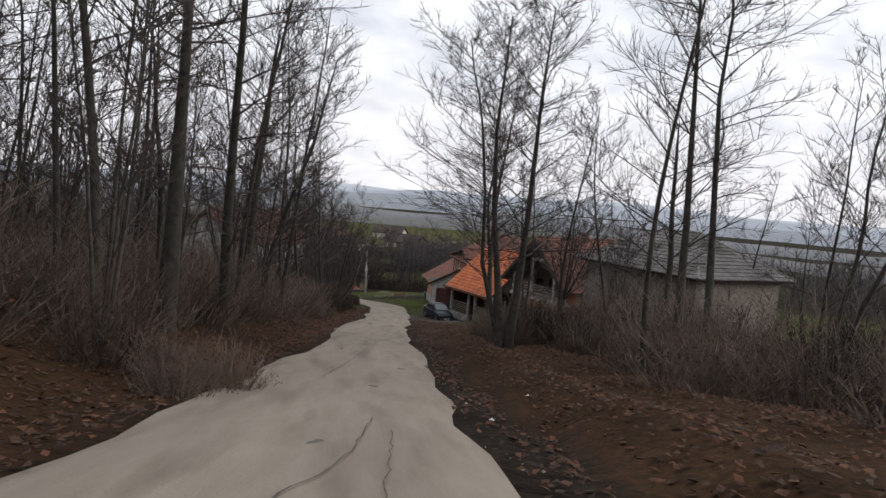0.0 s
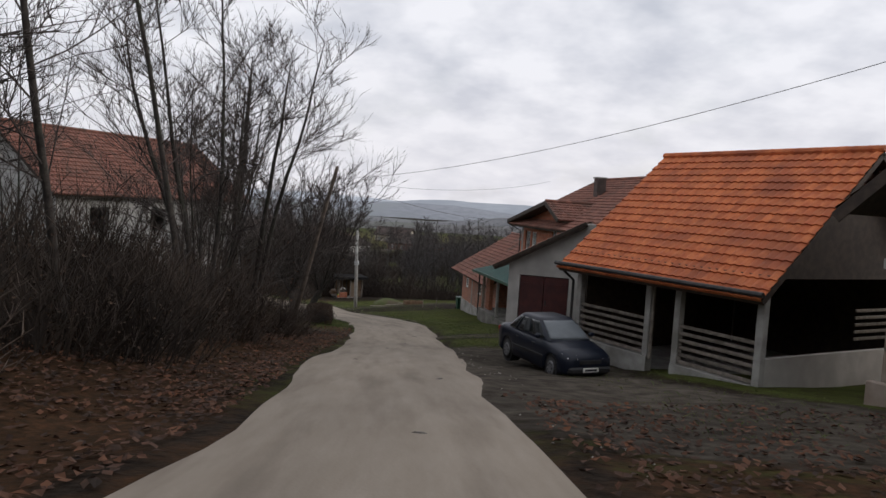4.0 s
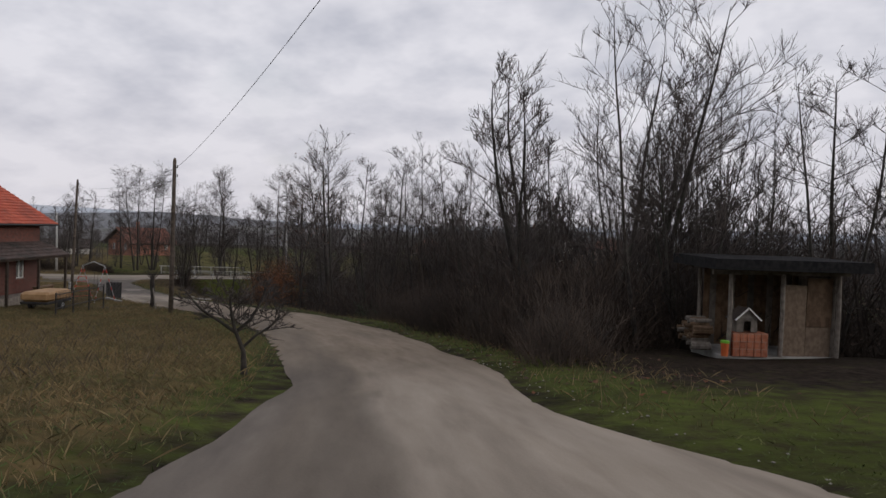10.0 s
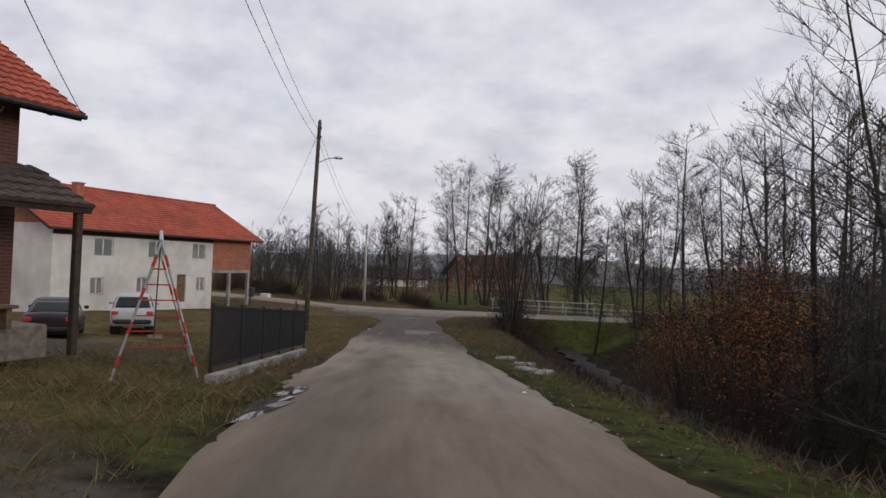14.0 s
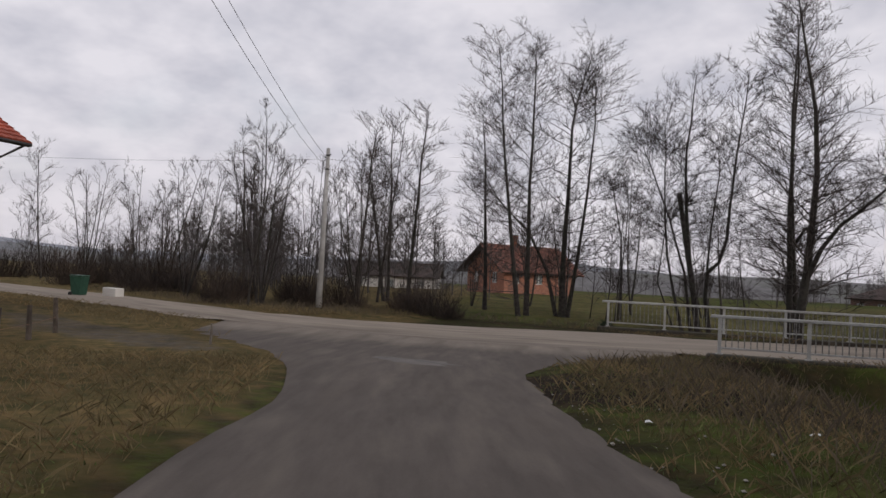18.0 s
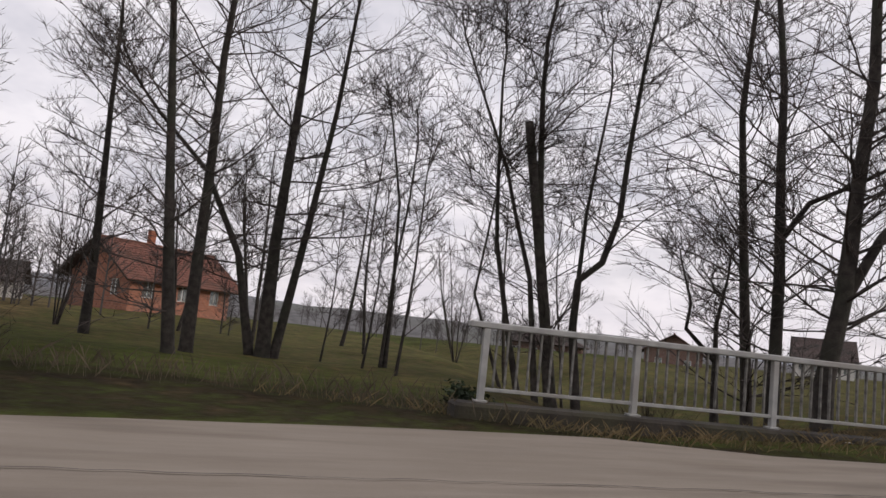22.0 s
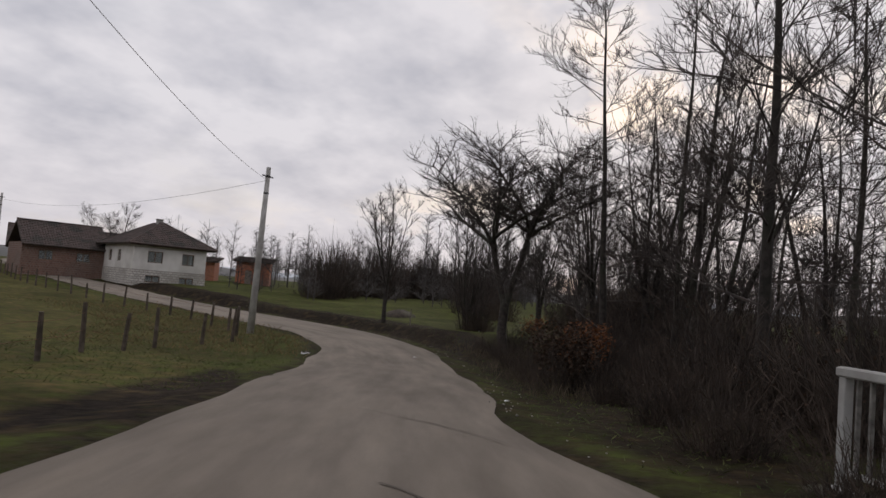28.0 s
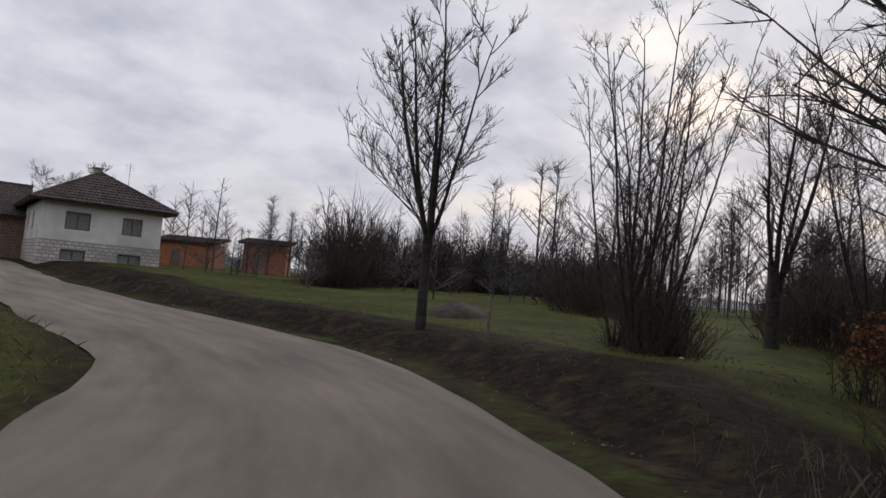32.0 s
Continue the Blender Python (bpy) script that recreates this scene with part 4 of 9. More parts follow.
def spined_tree(x, y, turn, stems, label, seed, bare=0.3, full=1.0, leaf_material=None):
    """A tree whose stems follow given bends. stems: radius, points (across, up), length grown past the last one; across lies along turn degrees."""
    rng = random.Random(seed)
    root = thing("tree", on_ground(x, y, turn, -0.1), label, "tree")
    trunk, crown, foliage = Shape(), Shape(), Shape()
    for r, pts, more in stems:
        p = [Vector((u, rng.uniform(-0.08, 0.08), z + 0.1)) for u, z in pts]
        if p[0].z < 0.3:
            p[0].z = -0.25
        way = (p[-1] - p[-2]).normalized()
        if more:
            for _ in range(3):
                way = (way + Vector((rng.uniform(-0.15, 0.15), rng.uniform(-0.15, 0.15), 0.12))).normalized()
                p.append(p[-1] + way * more / 3)
        run = [0.0]
        for a, b in zip(p, p[1:]):
            run.append(run[-1] + (b - a).length)
        total = run[-1]
        end = 0.02 if more else r * 0.75
        rad = [r + (end - r) * (d / total) ** 0.9 for d in run]
        if p[0].z < 0:
            rad[0] = r * 1.45
            p.insert(1, p[0].lerp(p[1], min(0.45, 0.5 / max((p[1] - p[0]).length, 0.1))))
            rad.insert(1, r * 1.05)
        trunk.tube(p, rad, 9, cap=not more)
        for i in range(int(total * 4.0 * full)):
            t = bare + (1 - bare) * ((i + rng.random()) / int(total * 4.0 * full)) ** 0.9 if p[0].z < 0 else 0.12 + 0.88 * rng.random()
            q, tw = along(p, t)
            az = rng.uniform(0, 6.28)
            an = radians(rng.uniform(52, 88) * (1.08 - 0.35 * t))
            l1 = min(3.9, 0.34 * total + 0.6) * rng.uniform(0.5, 1.2) * (1.15 - 0.7 * t)
            r1 = max(0.24 * r * (1 - 0.75 * t), 0.011)
            b1 = limb(crown, q, tw * math.cos(an) + Vector((math.cos(az), math.sin(az), 0)) * math.sin(an), l1, r1, 0.005, 6, 4, 0.20, 0.02, rng)
            for _ in range(8):
                t2 = rng.uniform(0.15, 0.98)
                q2, w2 = along(b1, t2)
                l2 = l1 * rng.uniform(0.3, 0.6) * (1.1 - 0.5 * t2)
                b2 = limb(crown, q2, w2 * 0.8 + Vector((rng.uniform(-1, 1), rng.uniform(-1, 1), rng.uniform(-0.4, 0.8))).normalized() * 0.8, l2, max(r1 * 0.38, 0.008), 0.004, 3, 3, 0.26, -0.02, rng)
                for _ in range(6):
                    q3, w3 = along(b2, rng.uniform(0.15, 1.0))
                    b3 = limb(crown, q3, w3 * 0.8 + Vector((rng.uniform(-1, 1), rng.uniform(-1, 1), rng.uniform(-0.4, 0.9))).normalized() * 0.8, l2 * rng.uniform(0.3, 0.6), 0.0075, 0.003, 1, 3, 0.1, 0, rng)
                    if leaf_material and rng.random() < 0.3:
                        leaf(foliage, b3[-1], rng.uniform(0.05, 0.1), rng)
    part("trunk", trunk, BARK, root, smooth=True)
    part("crown", crown, TWIG, root)
    if leaf_material:
        part("leaves", foliage, leaf_material, root, "few withered leaves")
    PLACES.append((x, y))
    return root


PLACES = []
tree_kind("alder_a", "tall bare alder with a straight dark trunk and fine side branches", seed=1, height=14, radius=0.145, clear=0.2, n1=38, reach=0.30, angle=82, rise=-0.01, n2=8, n3=6, n4=2, taper=0.85, wander=0.045, fine=1.4)
tree_kind("alder_b", "tall bare alder with a slightly bent trunk and fine twigs", seed=2, height=13, radius=0.15, lean=0.1, clear=0.22, n1=32, reach=0.31, angle=80, rise=0.0, n2=7, n3=5, n4=2, taper=0.85, wander=0.06, fine=1.4)
tree_kind("fork", "bare tree with several rising limbs from a forked trunk", seed=3, height=12, radius=0.16, stems=3, clear=0.28, n1=15, reach=0.36, angle=66, rise=0.05, n2=7, n3=5, n4=2, splay=0.34, fine=1.4)
tree_kind("locust", "bare locust tree with spread crooked limbs", seed=4, height=11, radius=0.15, stems=2, clear=0.3, n1=14, reach=0.46, angle=68, rise=0.04, n2=8, n3=5, n4=2, splay=0.3, wander=0.10, fine=1.4)
tree_kind("coppice", "clump of thin bare stems growing from one stool", seed=5, height=9, radius=0.07, stems=6, clear=0.2, n1=12, reach=0.28, angle=58, rise=0.05, n2=5, n3=4, n4=1, splay=0.28)
tree_kind("coppice_b", "clump of slender upright bare stems", seed=6, height=8.5, radius=0.055, stems=5, clear=0.25, n1=11, reach=0.26, angle=55, rise=0.06, n2=5, n3=4, n4=1, splay=0.2)
tree_kind("slim", "slim bare woodland tree with a high crown", seed=7, height=13, radius=0.10, lean=0.06, clear=0.3, n1=22, reach=0.30, angle=68, rise=0.03, n2=6, n3=5, taper=0.8, wander=0.06, n4=1, fine=1.35)
tree_kind("slim_b", "slim leaning bare woodland tree", seed=8, height=12, radius=0.085, lean=0.2, clear=0.28, n1=20, reach=0.32, angle=70, rise=0.03, n2=6, n3=5, taper=0.8, wander=0.07, n4=1, fine=1.35)
tree_kind("oak", "old bare oak with a thick dark trunk and heavy limbs", seed=9, height=14, radius=0.25, lean=0.06, clear=0.40, n1=24, reach=0.44, angle=76, rise=0.03, n2=9, n3=5, n4=2, taper=0.75, wander=0.08, fine=1.4)
tree_kind("sapling", "thin bare sapling with slender twigs", seed=11, height=5, radius=0.035, lean=0.08, clear=0.2, n1=14, reach=0.3, angle=58, rise=0.05, n2=4, n3=4, taper=0.8, wander=0.06)
crowned_kind("pollard", 1.6, 0.19, 0.4, "pruned bare tree with a broad head of long straight twigs", DULL_LEAF, seed=13, height=7.4, radius=0.052, stems=14, clear=0.06, n1=14, reach=0.32, angle=42, rise=0.05, n2=6, n3=5, n4=1, splay=0.72, wander=0.08, leaves=0.07, fine=1.4)
tree_kind("leafy", "bare oak with a few brown leaves still hanging", RUST_LEAF, seed=14, height=11, radius=0.17, lean=0.05, clear=0.15, n1=28, reach=0.40, angle=74, rise=0.02, n2=8, n3=6, n4=1, wander=0.07, leaves=0.3)
crowned_kind("walnut", 1.7, 0.25, 0.05, "broad bare tree with a thick trunk and arching limbs", seed=15, height=7.4, radius=0.15, stems=3, clear=0.22, n1=15, reach=0.5, angle=74, rise=0.03, n2=9, n3=6, n4=2, splay=0.55, wander=0.11, fine=1.4)
crowned_kind("vase", 2.5, 0.24, 0.0, "large bare tree with rising limbs from a thick trunk", seed=16, height=8.0, radius=0.14, stems=4, clear=0.1, n1=15, reach=0.36, angle=62, rise=0.05, n2=7, n3=5, n4=2, splay=0.27, wander=0.09, fine=1.5)
crowned_kind("young", 2.1, 0.11, 0.03, "young bare walnut tree with rising forked branches", seed=10, height=5.2, radius=0.07, stems=6, clear=0.06, n1=10, reach=0.42, angle=52, rise=0.05, n2=6, n3=5, n4=1, splay=0.62, wander=0.07, fine=1.3)


# ---- thickets, grass, leaves ----
def thicket_shape(seed, w, d, h, count, arch=0.3):
    rng = random.Random(seed)
    s, dry = Shape(), Shape()
    for _ in range(count):
        x, y = rng.gauss(0, w / 3.2), rng.gauss(0, d / 3.2)
        top = h * rng.uniform(0.35, 1.0) * max(0.25, 1 - (x / w) ** 2 * 1.6 - (y / d) ** 2 * 1.6)
        pts = limb(s, (x, y, -0.15), (x / w * 0.8 + rng.uniform(-0.3, 0.3), y / d * 0.8 + rng.uniform(-0.3, 0.3), 1), top, rng.uniform(0.008, 0.016), 0.004, 2, 3, 0.2, -arch * 0.2, rng)
        for _ in range(5):
            q, tw = along(pts, rng.uniform(0.25, 1))
            limb(s, q, tw + Vector((rng.uniform(-1, 1), rng.uniform(-1, 1), rng.uniform(-0.2, 0.6))), top * rng.uniform(0.15, 0.4), 0.008, 0.003, 1, 3, 0, 0, rng)
        for _ in range(5):
            q, tw = along(pts, rng.uniform(0.1, 0.95))
            leaf(dry, q + Vector((rng.uniform(-0.2, 0.2), rng.uniform(-0.2, 0.2), rng.uniform(-0.1, 0.1))), rng.uniform(0.028, 0.06), rng)
    return s, dry


BUSH_KINDS = []
for k in range(4):
    stems, dry = thicket_shape(40 + k, 1.6, 1.4, 2.3, 220)
    BUSH_KINDS.append((stems.mesh("brushwood", THICKET), dry.mesh("leaves", DULL_LEAF)))

# paled clumps, hazed by their colour, for the upper lane
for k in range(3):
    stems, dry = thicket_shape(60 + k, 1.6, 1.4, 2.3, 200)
    BUSH_KINDS.append((stems.mesh("brushwood", HAZED_THICKET), dry.mesh("leaves", LITTER)))


def leafy_bush(seed, w, d, h, count, mat):
    rng = random.Random(seed)
    s = Shape()
    lobes = [(rng.uniform(-0.5, 0.5), rng.uniform(-0.5, 0.5), rng.uniform(-0.1, 0.4), rng.uniform(0.4, 0.75)) for _ in range(9)] + [(0, 0, 0, 0.8)]
    for _ in range(count):
        a, b, c = rng.gauss(0, 1), rng.gauss(0, 1), rng.gauss(0, 1)
        u, v, t, r = rng.choice(lobes)
        k = rng.uniform(0.35, 1.15) / max((a * a + b * b + c * c) ** 0.5, 1e-3)
        leaf(s, ((a * k * r + u) * w / 2, (b * k * r + v) * d / 2, max(h * 0.5 + (c * k * r + t) * h / 2, 0.02)), rng.uniform(0.05, 0.11), rng)
    return s.mesh("leaves", mat)


def bush(x, y, size=1.0, flat=1.0, k=0, label="tangled bare brown brushwood", group=""):
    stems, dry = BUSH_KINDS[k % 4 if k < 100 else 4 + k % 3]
    root = thing("bush", on_ground(x, y, (x * 57 + y * 23) % 360, -0.05) @ Matrix.Diagonal((size, size, size * flat, 1)), label, "bush", group)
    part("brushwood", stems, None, root)
    part("leaves", dry, None, root, "withered brown leaves")
    return root


def hedge(label, spots):
    """A run of brushwood clumps grown into one another; spots are x, y, size, flatness, kind."""
    first = on_ground(spots[0][0], spots[0][1])
    root = thing("hedge", first, label, "hedge")
    back = first.inverted()
    for x, y, size, flat, k in spots:
        stems, dry = BUSH_KINDS[k % 4]
        m = back @ on_ground(x, y, (x * 57 + y * 23) % 360, -0.05) @ Matrix.Diagonal((size, size, size * flat, 1))
        part("brushwood", stems, None, root, m=m)
        part("foliage", dry, None, root, m=m)


# ---- poles and wires ----
def concrete_pole(x, y, h, lean=0.0, lean_to=0.0, r0=0.17, r1=0.10, label="tall tapered grey concrete utility pole"):
    m = on_ground(x, y) @ Matrix.Rotation(radians(lean), 4, Vector((-math.sin(radians(lean_to)), math.cos(radians(lean_to)), 0)))
    root = thing("utility_pole", m, label, "pole")
    part("shaft", Shape().tube([(0, 0, -0.4), (0, 0, h * 0.5), (0, 0, h)], [r0, (r0 + r1) / 2, r1], 10), POLE_CONCRETE, root, smooth=True)
    part("cap", Shape().tube([(0, 0, h), (0, 0, h + 0.05)], [r1 * 1.08, r1 * 0.9], 10), CONCRETE, root)
    for k in (0.35, 1.1):
        part("clamp", Shape().tube([(0, 0, h - k - 0.04), (0, 0, h - k + 0.04)], r1 * 1.18, 10), DARK_METAL, root, "dark steel clamp")
    b = Shape()
    b.bar((-0.32, 0, h - 0.35), (0.32, 0, h - 0.35), 0.05)
    part("bracket", b, DARK_METAL, root)
    return root


def wooden_pole(x, y, h, lean=0.0, lean_to=0.0, stub=True, r=0.14, label="dark weathered wooden utility pole strapped to a concrete stub"):
    m = on_ground(x, y) @ Matrix.Rotation(radians(lean), 4, Vector((-math.sin(radians(lean_to)), math.cos(radians(lean_to)), 0)))
    root = thing("utility_pole", m, label, "pole")
    part("shaft", Shape().tube([(0, 0, -0.3), (0.01, 0, h * 0.3), (-0.01, 0.01, h * 0.7), (0, 0, h - 0.12), (0, 0, h)], [r, r * 0.93, r * 0.8, r * 0.7, r * 0.3], 10), WOOD_POLE, root, smooth=True)
    if stub:
        part("stub", Shape().box(-0.09, -0.30, -0.4, 0.09, -0.125, 0.95, 0.02), CONCRETE, root, "grey concrete stub beside the shaft")
        for z in (0.35, 0.75):
            part("strap", Shape().box(-0.15, -0.32, z - 0.03, 0.15, 0.15, z + 0.03, 0.01), DARK_METAL, root, "dark steel strap")
    for z in (0.5, 0.95):
        part("insulator", Shape().tube([(0.12, 0, h - z), (0.2, 0, h - z), (0.2, 0, h - z + 0.14)], [0.015, 0.02, 0.035], 6), DARK_METAL, root)
    return root


def pole_top(root, drop=0.2):
    """The world place near the head of a pole."""
    shaft = root.children[0].data.vertices
    z = max(v.co.z for v in shaft)
    return root.matrix_basis @ Vector((0, 0, z - drop))


def wire(a, b, sag=0.4, r=0.0075, label="thin dark overhead cable sagging between poles"):
    a, b = Vector(a), Vector(b)
    pts = []
    for k in range(15):
        t = k / 14
        pts.append(a.lerp(b, t) - Vector((0, 0, sag * 4 * t * (1 - t))))
    return tagged(part("cable", Shape().tube(pts, r, 4, cap=False), WIRE), label, "cable", "overhead cables")


# ---- houses ----
def tile_slope(sh, a, b, c, d, course=0.36, width=0.24, lift=0.035):
    """Rows of curved roof tiles over the slope with eave a-b and ridge d-c."""
    a, b, c, d = (Vector(p) for p in (a, b, c, d))
    e = (b - a).normalized()
    up = (d - a) - e * (d - a).dot(e)
    high = up.length
    up.normalize()
    nrm = e.cross(up)
    if nrm.z < 0:
        nrm = -nrm
    rows = max(1, round(high / course))
    dl, dr = (d - a).dot(e), (c - a).dot(e) - (b - a).dot(e)
    full = (b - a).dot(e)
    for k in range(rows):
        v0, v1 = high * k / rows - 0.03, high * (k + 1) / rows + 0.05
        f = (k + 0.5) / rows
        lo, hi = dl * f, full + dr * f
        n = max(1, round((hi - lo) / width))
        for j in range(n):
            u0, u1 = lo + (hi - lo) * j / n, lo + (hi - lo) * (j + 1) / n
            w = u1 - u0
            row = []
            for v, z in ((v0, lift + 0.03), (v1, lift * 0.3)):
                for t, hgt in ((0.0, 0.0), (0.22, 0.028), (0.5, 0.034), (0.78, 0.012), (1.0, 0.0)):
                    row.append(a + e * (u0 + w * t) + up * v + nrm * (z + hgt))
            base = [a + e * (u0 + w * t) + up * v0 + nrm * 0.0 for t in (0, 1)]
            sh.add(row + base, [(i, i + 1, i + 6, i + 5) for i in range(4)] + [(10, 11, 4, 3, 2, 1, 0)])
    return sh


def roof_part(parent, slopes, mat, ridges=(), thick=0.14, name="roof", course=0.36, width=0.24):
    """A roof of several slopes (four corners each: eave a, b, ridge c, d) with its tiles and ridge caps."""
    deck, tiles = Shape(), Shape()
    for q in slopes:
        a, b, c, d = (Vector(p) for p in q)
        deck.slab([a, b, c, d] if (c - d).length > 0.01 else [a, b, c], thick)
        tile_slope(tiles, a, b, c, d, course, width)
    roof = part(name, deck, SOFFIT_AND_SHADE, parent, "dark boarded underside")
    tagged(part("tiles", tiles, mat, roof), kind="stuff")
    for a, b in ridges:
        a, b = Vector(a), Vector(b)
        s = Shape()
        n = max(2, round((b - a).length / 0.4))
        for k in range(n):
            p, q = a.lerp(b, k / n), a.lerp(b, (k + 1.08) / n)
            s.tube([p + Vector((0, 0, 0.02)), q + Vector((0, 0, 0.03))], [0.11, 0.095], 8)
        tagged(part("ridge", s, mat, roof), kind="stuff")
    return roof


def gable_roof(parent, x0, x1, y0, y1, z, rise, over, mat, side_over=None, **kw):
    """Ridge along x over the plan x0..x1, y0..y1; the eaves hang over."""
    so = over if side_over is None else side_over
    ym = (y0 + y1) / 2
    k = rise / (ym - y0)
    za, zr = z - over * k + 0.12, z + rise + 0.12
    X0, X1 = x0 - so, x1 + so
    return roof_part(parent, [((X0, y0 - over, za), (X1, y0 - over, za), (X1, ym, zr), (X0, ym, zr)), ((X1, y1 + over, za), (X0, y1 + over, za), (X0, ym, zr), (X1, ym, zr))], mat, [((X0, ym, zr + 0.05), (X1, ym, zr + 0.05))], **kw)


def hip_roof(parent, x0, x1, y0, y1, z, rise, over, mat, **kw):
    x0, x1, y0, y1 = x0 - over, x1 + over, y0 - over, y1 + over
    z = z + 0.05
    w = min(x1 - x0, y1 - y0) / 2
    if x1 - x0 >= y1 - y0:
        p, q = (x0 + w, (y0 + y1) / 2, z + rise), (x1 - w, (y0 + y1) / 2, z + rise)
    else:
        p, q = ((x0 + x1) / 2, y0 + w, z + rise), ((x0 + x1) / 2, y1 - w, z + rise)
    a, b, c, d = (x0, y0, z), (x1, y0, z), (x1, y1, z), (x0, y1, z)
    if x1 - x0 >= y1 - y0:
        slopes = [(a, b, q, p), (c, d, p, q), (b, c, q, q), (d, a, p, p)]
    else:
        slopes = [(a, b, p, p), (c, d, q, q), (b, c, q, p), (d, a, p, q)]
    ridge = [(p, q), (a, p), (d, p if x1 - x0 >= y1 - y0 else q), (b, q if x1 - x0 >= y1 - y0 else p), (c, q)]
    return roof_part(parent, slopes, mat, [r for r in ridge if (Vector(r[0]) - Vector(r[1])).length > 0.1], **kw)


def gable_fill(x, y0, y1, z, rise, thick):
    """The triangle of wall under a gable roof, across y at x."""
    ym = (y0 + y1) / 2
    s = Shape()
    return s.add([(x, y0, z), (x, y1, z), (x, ym, z + rise), (x + thick, y0, z), (x + thick, y1, z), (x + thick, ym, z + rise)], [(0, 2, 1), (3, 4, 5), (0, 1, 4, 3), (1, 2, 5, 4), (2, 0, 3, 5)])


def window_part(parent, m, w, h, frame=None, mullions=1, depth=0.07, sill=True, blind=0.0, label="", pane=True, border=0.06):
    """A window in its opening, its outer face on y = 0, x from 0 to w, z from 0 to h."""
    mat = frame or WHITE_PAINT
    win = part("window", Shape().box(0, 0.02, 0, border, 0.02 + depth, h, 0.008).box(w - border, 0.02, 0, w, 0.02 + depth, h, 0.008).box(border, 0.02, 0, w - border, 0.02 + depth, border, 0.008).box(border, 0.02, h - border, w - border, 0.02 + depth, h, 0.008), mat, parent, label, m=m)
    for k in range(mullions):
        x = w * (k + 1) / (mullions + 1)
        part("mullion", Shape().box(x - 0.035, 0.025, 0.06, x + 0.035, 0.025 + depth, h - 0.06, 0.006), mat, win)
    if pane:
        for k in range(mullions + 1):
            a, b = w * k / (mullions + 1) + 0.05, w * (k + 1) / (mullions + 1) - 0.05
            ob = part("pane", Shape().box(a, 0.05, 0.05, b, 0.056, h - 0.05), PANE, win)
            ob.visible_shadow = False
    if blind:
        part("blind", Shape().box(0.06, 0.1, h * (1 - blind), w - 0.06, 0.125, h - 0.05), PLASTER, win, "half-lowered pale roller blind")
    if sill:
        part("sill", Shape().box(-0.06, -0.06, -0.05, w + 0.06, 0.1, 0.0, 0.01), CONCRETE, win)
    return win


SIDES = ("front", "right", "back", "left")


def body(parent, L, D, H, mat, holes=None, thick=0.25, z0=-0.6):
    """Four walls of a plan L by D, front on y = 0; holes by side, in that side's own x and z seen from outside. Returns the sides' poses."""
    holes = holes or {}
    frames = {"front": pose(0, 0, 0), "right": pose(L, 0, 0, 0, 0, 90), "back": pose(L, D, 0, 0, 0, 180), "left": pose(0, D, 0, 0, 0, -90)}
    for side in SIDES:
        length = L if side in ("front", "back") else D
        s = Shape()
        if side in ("left", "right"):
            s.wall(length - 2 * thick - 0.004, H, thick, [(a - thick, b - thick, c, d) for a, b, c, d in holes.get(side, ())], z0).moved(pose(thick + 0.002, 0, 0))
        else:
            s.wall(length, H, thick, holes.get(side, ()), z0)
        part("wall", s, mat, parent, m=frames[side])
    inner = Shape().box(thick + 0.01, thick + 0.01, z0, L - thick - 0.01, D - thick - 0.01, z0 + 0.15)
    part("floor_slab", inner, CONCRETE, parent)
    ceil = Shape().box(thick + 0.01, thick + 0.01, H - 0.15, L - thick - 0.01, D - thick - 0.01, H - 0.02)
    part("ceiling_slab", ceil, CONCRETE, parent)
    return frames


def at_side(frames, side, x, z, y=0.06):
    return frames[side] @ pose(x, y, z)


def chimney(parent, x, y, z0, z1, w=0.5, mat=None):
    ch = part("chimney", Shape().box(x - w / 2, y - w / 2, z0, x + w / 2, y + w / 2, z1, 0.01), mat or CLAY_BLOCK, parent)
    part("chimney_cap", Shape().box(x - w / 2 - 0.06, y - w / 2 - 0.06, z1, x + w / 2 + 0.06, y + w / 2 + 0.06, z1 + 0.08, 0.015), CONCRETE, ch)
    return ch


def gutter(parent, a, b, r=0.06, pipe=None):
    g = part("gutter", Shape().tube([a, b], r, 8), DARK_METAL, parent, "dark metal gutter")
    if pipe:
        part("downpipe", Shape().tube(pipe, 0.045, 8), DARK_METAL, parent, "dark metal downpipe")
    return g


